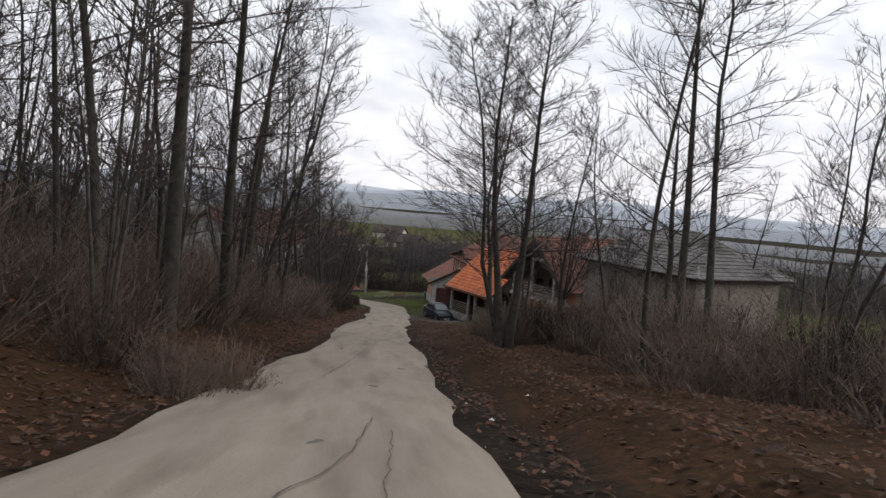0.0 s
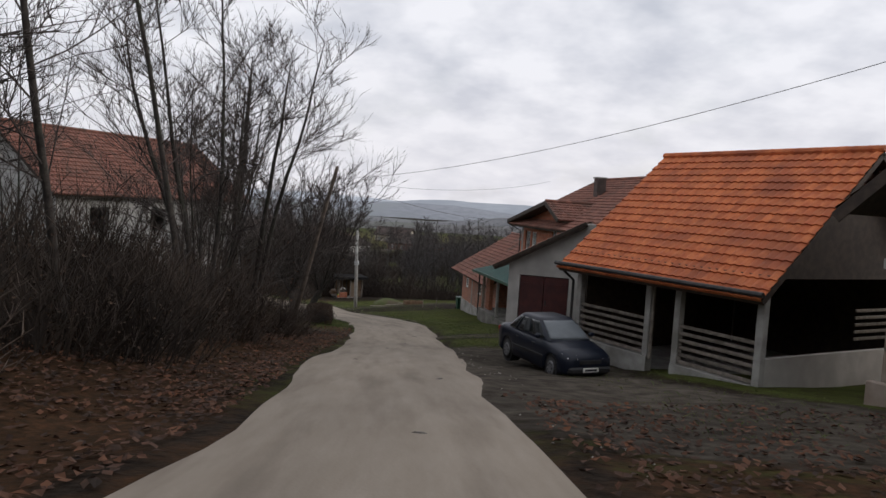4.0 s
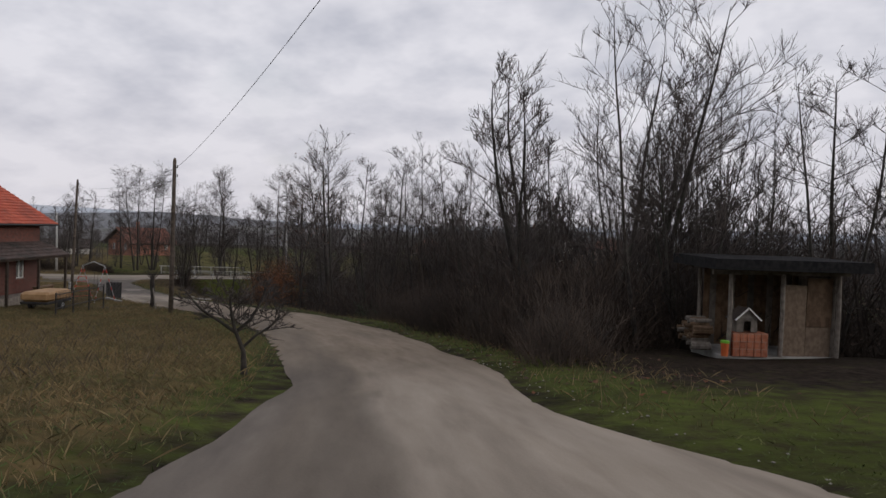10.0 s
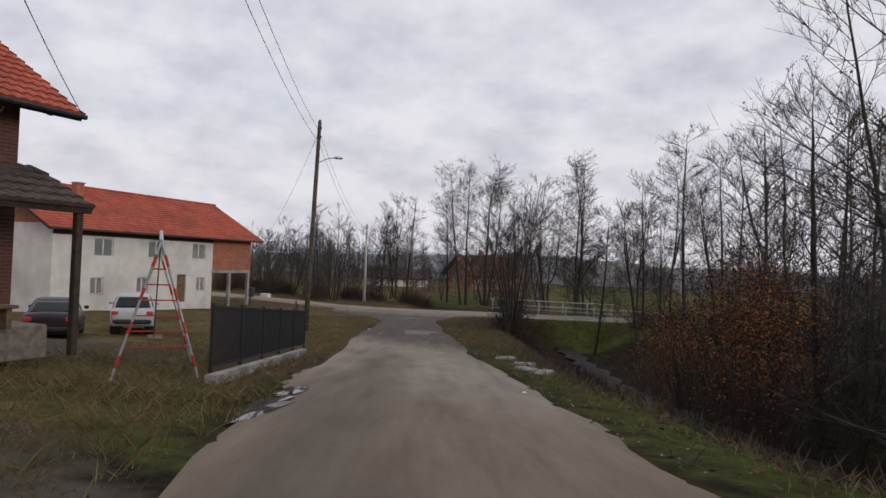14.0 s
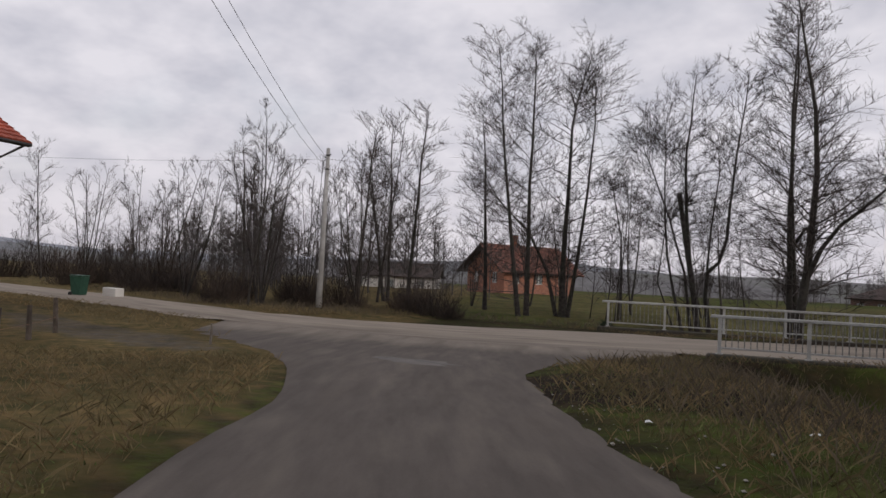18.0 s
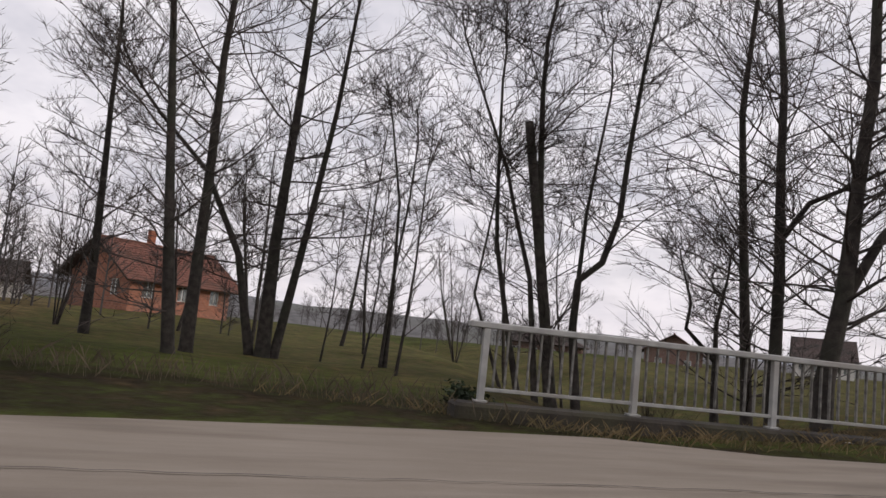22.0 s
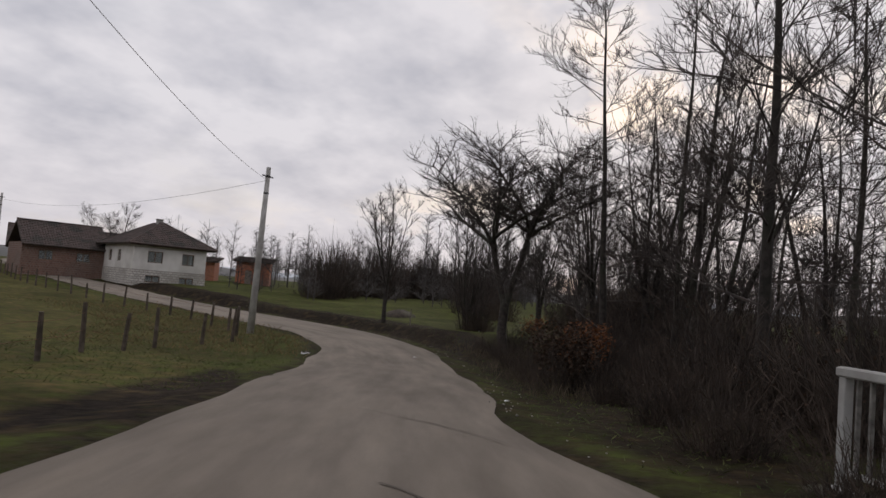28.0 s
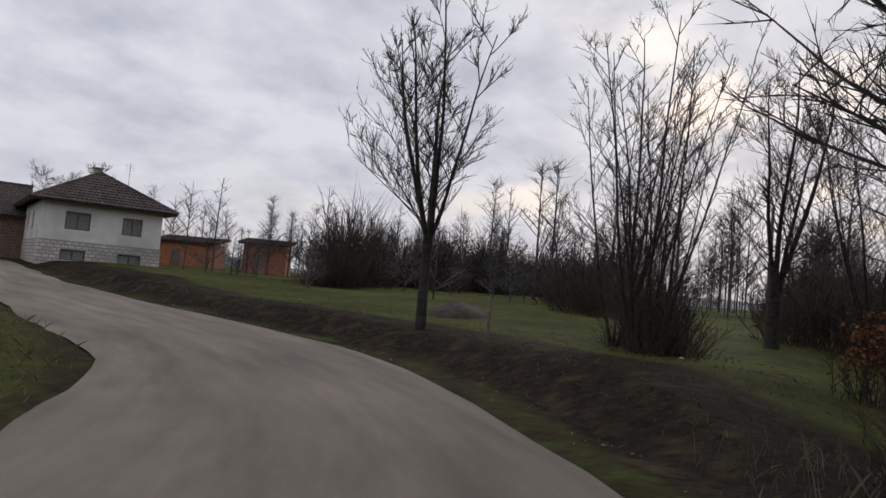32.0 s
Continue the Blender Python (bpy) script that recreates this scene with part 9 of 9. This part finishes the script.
# ---- yard things in the middle stretch ----
def wheelie_bin(x, y, turn):
    root = thing("rubbish_bin", on_ground(x, y, turn), "dark green plastic wheeled bin with a hinged lid", "bin")
    s = Shape().add([(-0.24, -0.25, 0.06), (0.24, -0.25, 0.06), (0.24, 0.25, 0.06), (-0.24, 0.25, 0.06), (-0.29, -0.33, 0.95), (0.29, -0.33, 0.95), (0.29, 0.31, 0.95), (-0.29, 0.31, 0.95)], [(3, 2, 1, 0), (4, 5, 6, 7), (0, 1, 5, 4), (1, 2, 6, 5), (2, 3, 7, 6), (3, 0, 4, 7)])
    part("body", s, GREEN_PLASTIC, root)
    part("lid", Shape().box(-0.31, -0.36, 0.955, 0.31, 0.36, 1.03, 0.03), GREEN_PLASTIC, root)
    part("handle", Shape().tube([(-0.25, 0.37, 0.93), (0.25, 0.37, 0.93)], 0.018, 6), BLACK_PLASTIC, root)
    for sx in (-0.27, 0.27):
        part("wheel", Shape().tube([(sx - 0.03, 0.27, 0.1), (sx + 0.03, 0.27, 0.1)], 0.1, 12), RUBBER, root)


wheelie_bin(-0.9, 53.2, 15)
wheelie_bin(-113.2, 115.5, 130)


def open_shed():
    m = pose(-15.72, 76.6, -10.03, 0, 0, 27) @ Matrix.Diagonal((0.66, 0.8, 0.955, 1))
    root = thing("shed", m, "open lean-to shed of weathered boards under a flat black roof", "shed")
    part("roof", Shape().slab([(-0.95, -0.7, 2.56), (5.0, -0.7, 2.58), (5.0, 3.0, 2.62), (-0.95, 3.0, 2.60)], 0.28), FELT, root, "flat black felt roof")
    part("roof_beam", Shape().bar((-0.7, 0.0, 2.2), (4.6, 0.0, 2.26), 0.12, 0.14), GREY_WOOD, root)
    for x, y in ((0.0, 0.0), (2.05, 0.05), (4.2, 0.0), (0.0, 2.5), (4.2, 2.5)):
        part("post", Shape().tube([(x, y, -0.4), (x + 0.03, y, 1.2), (x, y, 2.2)], [0.09, 0.085, 0.08], 8), GREY_WOOD, root)
    mats = (BROWN_WOOD, GREY_WOOD, BROWN_WOOD)
    for k in range(15):
        x = 0.15 + k * 0.27
        part("board", Shape().box(x, 2.42, -0.2, x + 0.255, 2.45, 2.3, 0.004), mats[k % 3], root)
    for k in range(9):
        part("board", Shape().box(4.18, 0.15 + k * 0.26, -0.2, 4.21, 0.40 + k * 0.26, 2.25, 0.004), GREY_WOOD, root)
    part("panel", Shape().box(2.1, 0.2, -0.1, 3.1, 0.24, 1.9, 0.01), BOARD, root, "pale brown chipboard sheet")
    part("panel", Shape().box(3.15, 0.25, 0.8, 4.15, 0.29, 2.1, 0.01), BROWN_WOOD, root)
    part("panel", Shape().box(3.15, 0.28, -0.1, 4.15, 0.32, 0.8, 0.01), BOARD, root)
    part("floor", Shape().box(-0.2, -0.1, -0.35, 4.4, 2.6, 0.0, 0.02), CONCRETE, root)
    stack = thing("brick_stack", m @ pose(0.12, -0.15, 0.0), "stacked orange hollow clay bricks", "bricks")
    for lay in range(5):
        for k in range(5):
            for d in range(2):
                part("brick", Shape().box(k * 0.27 + 0.01 * (lay % 2), d * 0.28, lay * 0.125, k * 0.27 + 0.255, d * 0.28 + 0.26, lay * 0.125 + 0.12, 0.008), CLAY_BLOCK, stack)
    ken = thing("kennel", m @ pose(0.25, -0.1, 0.64) @ Matrix.Diagonal((1.1, 1, 0.9, 1)), "small grey wooden kennel with a white-edged pitched roof", "kennel")
    part("front", Shape().wall(0.72, 0.42, 0.03, [(0.24, 0.5, 0.0, 0.32)], 0.0), GREY_WOOD, ken)
    part("side", Shape().box(0.0, 0.034, 0, 0.03, 0.6, 0.42), GREY_WOOD, ken)
    part("side", Shape().box(0.69, 0.034, 0, 0.72, 0.6, 0.42), GREY_WOOD, ken)
    part("back", Shape().box(0.034, 0.56, 0, 0.686, 0.6, 0.42), GREY_WOOD, ken)
    part("gable", Shape().add([(0, 0, 0.42), (0.72, 0, 0.42), (0.36, 0, 0.68), (0, 0.03, 0.42), (0.72, 0.03, 0.42), (0.36, 0.03, 0.68)], [(0, 1, 2), (5, 4, 3), (0, 3, 4, 1), (1, 4, 5, 2), (2, 5, 3, 0)]), GREY_WOOD, ken)
    for q in ([(-0.1, -0.08, 0.36), (-0.1, 0.68, 0.36), (0.36, 0.68, 0.72), (0.36, -0.08, 0.72)], [(0.36, -0.08, 0.72), (0.36, 0.68, 0.72), (0.82, 0.68, 0.36), (0.82, -0.08, 0.36)]):
        part("roof_board", Shape().slab(q, 0.025), SOFFIT_AND_SHADE, ken)
    part("roof_trim", Shape().bar((-0.1, -0.095, 0.35), (0.36, -0.095, 0.71), 0.02, 0.045), WHITE_PAINT, ken, "white roof edge")
    part("roof_trim", Shape().bar((0.36, -0.095, 0.71), (0.82, -0.095, 0.35), 0.02, 0.045), WHITE_PAINT, ken)
    buck = thing("bucket", m @ pose(-0.25, -0.25, 0.02), "orange plastic bucket with a green rim", "bucket")
    part("body", Shape().tube([(0, 0, 0), (0, 0, 0.34)], [0.12, 0.15], 12), ORANGE_PLASTIC, buck)
    part("rim", Shape().tube([(0, 0, 0.34), (0, 0, 0.40)], [0.16, 0.16], 12), LIME_PLASTIC, buck)
    pile = thing("log_pile", m @ pose(-1.0, 0.6, 0.0), "heap of split grey firewood", "firewood")
    rng = random.Random(8)
    for k in range(34):
        y, zz = rng.uniform(0, 1.5), rng.uniform(0.05, 0.85)
        part("log", Shape().tube([(rng.uniform(-0.1, 0.1), y, zz), (0.7 + rng.uniform(-0.1, 0.1), y + rng.uniform(-0.1, 0.1), zz)], rng.uniform(0.05, 0.08), 6), BROWN_WOOD if k % 3 else GREY_WOOD, pile)


BOARD = material("pale chipboard", (0.15, 0.105, 0.07), (0.22, 0.16, 0.11), 9, 0.9, 0.2, 40)
ORANGE_PLASTIC = material("orange plastic", (0.50, 0.10, 0.025), (0.58, 0.13, 0.03), 5, 0.5, 0)
LIME_PLASTIC = material("green plastic rim", (0.14, 0.40, 0.03), (0.17, 0.45, 0.04), 5, 0.5, 0)
open_shed()


def mound(x, y, r, h, mat, label, seed):
    s = Shape()
    rng = np.random.default_rng(seed)
    n = 28
    s.v.append((0, 0, h))
    for k in range(1, 7):
        for i in range(n):
            a = 2 * math.pi * i / n
            rr = r * k / 6 * (1 + 0.12 * math.sin(3 * a + seed) + rng.uniform(-0.05, 0.05))
            s.v.append((rr * math.cos(a), rr * math.sin(a) * 0.7, h * (1 - (k / 6) ** 1.7) + rng.uniform(-0.04, 0.04) - (0.3 if k == 6 else 0)))
    s.f = [(0, 1 + i, 1 + (i + 1) % n) for i in range(n)] + [(1 + k * n + i, 1 + (k + 1) * n + i, 1 + (k + 1) * n + (i + 1) % n, 1 + k * n + (i + 1) % n) for k in range(5) for i in range(n)]
    tagged(part("mound", s, mat, smooth=True, m=on_ground(x, y)), label, "mound")


MOSSY = material("grassy earth", (0.06, 0.075, 0.022), (0.09, 0.095, 0.03), 3, 0.95, 0.6, 15, third=(0.07, 0.05, 0.035), third_scale=0.8)
EARTH = material("dark earth", (0.035, 0.026, 0.018), (0.065, 0.05, 0.036), 4, 0.95, 0.6, 15, third=(0.05, 0.052, 0.022), third_scale=0.7)
mound(-8.6, 66.9, 1.8, 0.6, MOSSY, "small grass-grown earth mound behind the pole", 1)
mound(-40.5, 160.5, 1.6, 0.5, EARTH, "low dark earth heap in the meadow", 2)


def old_trough(x, y, turn):
    s = Shape().box(-0.9, -0.3, -0.1, 0.9, -0.22, 0.34, 0.02)
    s.box(-0.9, 0.22, -0.1, 0.9, 0.3, 0.34, 0.02)
    s.box(-0.9, -0.217, -0.1, -0.82, 0.217, 0.34, 0.02)
    s.box(0.82, -0.217, -0.1, 0.9, 0.217, 0.34, 0.02)
    s.box(-0.818, -0.217, -0.1, 0.818, 0.217, 0.06)
    tagged(part("trough", s, BROWN_WOOD, m=on_ground(x, y, turn)), "low dark brown wooden trough lying on the grass", "trough")


old_trough(-5.4, 59.9, 20)


def stake(x, y, h, label="short weathered wooden stake", mat=None):
    ob = part("stake", Shape().tube([(0, 0, -0.2), (0.02, 0.01, h * 0.6), (0.03, 0.0, h)], [0.035, 0.032, 0.02], 6), mat or GREY_WOOD, m=on_ground(x, y))
    tagged(ob, label, "stake")


for x, y, h in ((-47.6, 155.4, 0.9), (-3.0, 55.6, 0.8), (-4.2, 56.0, 0.7), (-42.8, 154.0, 0.9), (-54.5, 141.5, 1.0), (-90.8, 114.4, 0.5)):
    stake(x, y, h)
tagged(part("block", Shape().box(-0.55, -0.25, -0.1, 0.55, 0.25, 0.45, 0.03), WHITE_WALL, m=on_ground(-112.8, 117.0, 20)), "white painted concrete block beside the bin", "block")
for x, y, turn in ((-8.4, 58.6, 20), (-7.2, 59.2, 35), (-6.0, 59.8, 10)):
    tagged(part("plank", Shape().box(-0.8, -0.09, 0, 0.8, 0.09, 0.05, 0.006), GREY_WOOD, m=on_ground(x, y, turn, 0.06)), "grey weathered plank lying on the grass", "plank")


# ---- the road's wear ----
def surface_z(x, y):
    info = land([x], [y], False)[:, 0]
    return float(road_z(np.array([[x]]), np.array([[y]]))[0, 0]) if info[1] < -0.25 else float(info[0]) - 0.035


def flat_patch(name, x, y, w, d, turn, mat, label, category, seed, lift=0.052, ragged=0.15, n=26, square=False):
    """A thin irregular sheet on the road or beside it."""
    rng = random.Random(seed)
    c, s0 = math.cos(radians(turn)), math.sin(radians(turn))
    sh = Shape()
    outer = []
    for i in range(n):
        a = 2 * math.pi * i / n
        k = 1 / max(abs(math.cos(a)), abs(math.sin(a))) if square else 1
        r = k * (1 + rng.uniform(-ragged, ragged))
        u, v = math.cos(a) * r * w / 2, math.sin(a) * r * d / 2
        outer.append((u * c - v * s0, u * s0 + v * c))
    rings = (0.0, 0.5, 1.0)
    z0 = surface_z(x, y)
    sh.v.append((0, 0, 0))
    for f in rings[1:]:
        for p in outer:
            sh.v.append((p[0] * f, p[1] * f, surface_z(x + p[0] * f, y + p[1] * f) - z0 - (0.02 if f == 1.0 else 0)))
    sh.f = [(0, 1 + i, 1 + (i + 1) % n) for i in range(n)] + [(1 + i, 1 + n + i, 1 + n + (i + 1) % n, 1 + (i + 1) % n) for i in range(n)]
    return tagged(part(name, sh, mat, m=pose(x, y, z0 + lift)), label, category, kind="structure")


for k, (x, y, w, d, t) in enumerate(((-50.6, 90.3, 2.6, 0.6, 145), (-52.4, 91.6, 1.6, 0.5, 145), (-73.6, 105.9, 1.7, 0.26, 146), (-75.6, 107.2, 0.9, 0.24, 146), (-62.9, 150.15, 1.5, 0.35, 33))):
    flat_patch("puddle", x, y, w, d, t, WATER, "shallow puddle at the road's edge", "puddle", 100 + k, 0.045, 0.25)
PATCH = material("pale concrete patch", (0.135, 0.113, 0.09), (0.18, 0.154, 0.126), 2.2, 0.9, 0.3, 30)
DARK_PATCH = material("damp dark asphalt", (0.085, 0.078, 0.07), (0.13, 0.115, 0.10), 2.0, 0.8, 0.3, 30)
lx, ly = lane_point(107.3, 0.55)
flat_patch("road_patch", lx, ly, 3.4, 1.3, 146, PATCH, "pale rectangular repair in the asphalt", "road", 120, 0.055, 0.04, 32, True)
flat_patch("road_patch", -72.1, 109.0, 1.4, 0.6, 146, PATCH, "pale rectangular repair in the asphalt", "road", 121, 0.05, 0.08, 32, True)
flat_patch("road_patch", -86.4, 117.2, 2.4, 1.2, 20, DARK_PATCH, "worn uneven repair in the asphalt", "road", 131, 0.05, 0.3)


def crack(points, w, seed):
    rng = random.Random(seed)
    d = dense([(*p, 0.0) for p in points], 0.22)
    nrm = normals(d)
    s = Shape()
    for k in range(len(d)):
        j = rng.uniform(-0.03, 0.03)
        for e in (-1, 1):
            o = j + e * w * rng.uniform(0.25, 0.8)
            x, y = d[k, 0] + nrm[k, 0] * o, d[k, 1] + nrm[k, 1] * o
            s.v.append((x, y, surface_z(x, y) + 0.053))
    s.f = [(2 * k, 2 * k + 1, 2 * k + 3, 2 * k + 2) for k in range(len(d) - 1)]
    tagged(part("road_crack", s, CRACK), "jagged dark crack in the asphalt", "road crack", kind="structure")


CRACK = material("open crack", (0.075, 0.064, 0.052), (0.12, 0.10, 0.08), 5, 0.95, 0)
crack([lane_point(-47.5, -1.2), lane_point(-45.5, -0.8), lane_point(-43, -0.2), lane_point(-40.5, 0.1)], 0.014, 1)
crack([lane_point(-47, -0.1), lane_point(-45, 0.1), lane_point(-42, 0.35)], 0.01, 2)
crack([lane_point(-36, -0.9), lane_point(-31, -0.5), lane_point(-27, -0.2)], 0.016, 3)
crack([(-97.5, 122.5), (-94.5, 125.2), (-90.5, 129.0), (-87.5, 131.4)], 0.016, 4)
crack([(-91.6, 124.8), (-90.6, 126.0), (-89.4, 126.6)], 0.05, 5)


crack([lane_point(28.8, -2.0), lane_point(28.9, -0.6), lane_point(28.8, 0.8), lane_point(28.9, 2.2)], 0.025, 6)
crack([lane_point(33.0, -0.6), lane_point(31.2, -0.2), lane_point(30.2, 0.1)], 0.016, 7)
crack([(-79.0, 134.6), (-78.0, 136.2), (-77.2, 137.8)], 0.025, 8)
crack([(-74.6, 137.8), (-74.0, 139.0), (-73.6, 140.6)], 0.02, 9)
for k in range(20):
    rng_y = -48 + k * 4.9 + (k * 0.73) % 1.7
    x, y = lane_point(rng_y, -1.1 + (k * 0.617) % 2.4)
    flat_patch("road_scar", x, y, 0.12 + (k * 0.37) % 0.2, 0.06 + (k * 0.23) % 0.1, (k * 71) % 180, DARK_PATCH if k % 3 else PATCH, "small worn scar in the asphalt", "road", 150 + k, 0.05, 0.4, 12)


# ---- litter, stones, leaves and grass ----
def litter_bit(x, y, seed):
    rng = random.Random(seed)
    s = Shape()
    n = 7
    s.v = [(0, 0, 0.035)] + [(math.cos(i * 0.9) * rng.uniform(0.03, 0.075), math.sin(i * 0.9) * rng.uniform(0.03, 0.065), rng.uniform(0, 0.03)) for i in range(n)]
    s.f = [(0, 1 + i, 1 + (i + 1) % n) for i in range(n)]
    tagged(part("litter", s, PAPER, m=on_ground(x, y, seed * 50, 0.03)), "crumpled scrap of white litter on the verge", "litter", "litter on the verges")


for k, (x, y) in enumerate([(-72.2, 110.9), (-79, 115.3), (-77.5, 116), (6.2, -39.5), (7.0, -36.0), (-1.5, -24.5), (-58.6, 101.6), (-50.6, 95.2), (-46.9, 151.5), (-89.0, 134.9), (-60.2, 147.5), (-69.8, 139.9)]):
    litter_bit(x, y, k + 1)


def verge_points(seed, count, y0, y1, o0, o1, power=1.0, cross=False):
    rng = np.random.default_rng(seed)
    d, nn = (CROSS_D, CROSS_N) if cross else (LANE_D, LANE_N)
    ok = np.where((d[:, 1] >= y0) & (d[:, 1] <= y1))[0]
    k = rng.choice(ok, count)
    o = o0 + (o1 - o0) * rng.random(count) ** power
    edge = np.where(np.sign(o1) > 0, d[k, 4], -d[k, 3])
    off = edge + o
    jig = rng.uniform(-0.5, 0.5, (count, 2))
    x, y = d[k, 0] + nn[k, 0] * off + jig[:, 0], d[k, 1] + nn[k, 1] * off + jig[:, 1]
    info = land(x, y, False)
    keep = info[1] > 0.03
    return x[keep], y[keep], info[0][keep], rng


def blades(name, batches, mat, label, lo, hi, width, flop=0.35):
    verts, faces, n = [], [], 0
    for batch in batches:
        x, y, z, rng = verge_points(*batch)
        m = len(x)
        a = rng.uniform(0, 6.28, m)
        h = rng.uniform(lo, hi, m)
        lean = rng.normal(0, flop, (m, 2)) * h[:, None]
        w = width * rng.uniform(0.6, 1.4, m)
        dx, dy = np.cos(a) * w, np.sin(a) * w
        base = z - 0.02
        p = np.stack([np.stack([x - dx, y - dy, base], 1), np.stack([x + dx, y + dy, base], 1), np.stack([x + lean[:, 0] * 0.5 + dx * 0.7, y + lean[:, 1] * 0.5 + dy * 0.7, base + h * 0.62], 1), np.stack([x + lean[:, 0], y + lean[:, 1], base + h], 1)], 1)
        verts += p.reshape(-1, 3).tolist()
        i = n + 4 * np.arange(m)
        faces += np.stack([i, i + 1, i + 2], 1).tolist() + np.stack([i, i + 2, i + 3], 1).tolist()
        n += 4 * m
    me = bpy.data.meshes.new(name)
    me.from_pydata(verts, [], faces)
    me.materials.append(mat)
    tagged(new(name, me), label, "grass", kind="stuff")


blades("grass", [(201, 46000, 20, 62, 0.45, 7, 1.2), (208, 3000, 2, 20, 2.6, 7, 1.2), (202, 26000, 30, 62, -0.4, -7, 1.2), (203, 40000, 62, 112, -0.4, -7, 1.2), (204, 11000, 62, 112, 0.6, 2.8, 1.1), (205, 30000, 141, 172, -0.9, -8, 1.2, True), (206, 14000, 134, 172, 0.8, 7, 1.2, True), (207, 8000, 108, 122, 0.3, 4, 1.1)], GREEN_GRASS, "short green winter grass on the verges", 0.025, 0.08, 0.007, 1.1)
blades("dry_grass", [(211, 40000, 58, 90, -0.6, -10, 1.0), (212, 20000, 90, 117, -0.2, -6, 1.3), (213, 22000, 100, 120, 0.5, 6, 1.0), (214, 6000, 116, 134, 0.2, 4, 1.0, True), (215, 7000, 146, 172, -0.5, -8, 1.2, True), (216, 7000, 118, 132, -0.2, -3, 1.2, True), (217, 3500, 64, 100, 0.6, 3.5, 1.0)], DRY_GRASS, "tall dry straw-coloured grass on the banks", 0.07, 0.22, 0.006, 0.7)


blades("tall_weeds", [(241, 9000, 97, 118, 1.2, 6, 0.8), (242, 3000, 72, 97, 1.6, 4, 1.0), (243, 3000, 143, 152, 1.0, 5, 0.8, True), (244, 2500, 62, 82, -2.0, -12, 1.0), (245, 5000, 114, 128, -0.6, -6, 1.0, True)], WEED, "withered brown weeds on the ditch banks", 0.12, 0.42, 0.004)


def scattered_leaves():
    verts, faces, n = [], [], 0
    for batch in ((221, 13000, -60, 8, -0.0, -9, 1.5), (222, 15000, -60, 6, 0.5, 7, 1.3), (223, 7000, 2, 30, -0.1, -6, 1.3), (224, 1600, 66, 110, 0.1, 4, 1.0), (225, 700, -60, 10, 0.05, -1.2, 1.0)):
        x, y, z, rng = verge_points(*batch)
        m = len(x)
        a = rng.uniform(0, 6.28, m)
        s = rng.uniform(0.035, 0.075, m)
        c, d = np.cos(a) * s, np.sin(a) * s
        t = rng.uniform(0.0, 0.05, (m, 4))
        q = [np.stack([x + c * e - d * f, y + d * e + c * f, z + 0.012 + t[:, k]], 1) for k, (e, f) in enumerate(((-1, 0), (0, -0.6), (1, 0), (0, 0.6)))]
        verts += np.stack(q, 1).reshape(-1, 3).tolist()
        i = n + 4 * np.arange(m)
        faces += np.stack([i, i + 1, i + 2], 1).tolist() + np.stack([i, i + 2, i + 3], 1).tolist()
        n += 4 * m
    me = bpy.data.meshes.new("fallen_leaves")
    me.from_pydata(verts, [], faces)
    me.materials.append(LITTER)
    tagged(new("fallen_leaves", me), "rusty brown fallen leaves on the lane's banks", "leaves", kind="stuff")


scattered_leaves()


def stones():
    s = Shape()
    rr = random.Random(17)
    for batch in ((231, 500, 66, 100, -0.6, 0.6, 1.0), (232, 330, 40, 66, -0.3, 0.7, 1.0), (233, 260, 100, 116, -0.3, 0.8, 1.0), (234, 200, 136, 168, -0.2, 0.6, 1.0, True), (235, 260, -50, 20, -0.3, 0.9, 1.0)):
        x, y, z, rng = verge_points(*batch)
        for a, b, c in zip(x, y, z):
            r = rr.uniform(0.008, 0.026) * (1.6 if rr.random() < 0.08 else 1)
            o = [(a + r * rr.uniform(0.7, 1.3) * u, b + r * rr.uniform(0.7, 1.3) * v, c + 0.02 + r * 0.6 * w) for u, v, w in ((1, 0, 0), (0, 1, 0), (-1, 0, 0), (0, -1, 0), (0, 0, 1), (0, 0, -1))]
            s.add(o, [(0, 1, 4), (1, 2, 4), (2, 3, 4), (3, 0, 4), (1, 0, 5), (2, 1, 5), (3, 2, 5), (0, 3, 5)])
    tagged(part("gravel", s, PALE_STONE), "loose pale stones along the road's edges", "gravel", kind="stuff")


stones()
for k, (y, o) in enumerate(((97.5, 3.4), (98.4, 3.6), (99.5, 3.3), (96.8, 3.7))):
    x, y = lane_point(y, o)
    s = Shape().box(-0.35, -0.2, -0.06, 0.35, 0.2, 0.08, 0.04)
    tagged(part("stone_slab", s, PALE_STONE, m=on_ground(x, y, 40 * k, 0.02)), "pale flat stone lying on the verge", "stone", "stones on the verge")
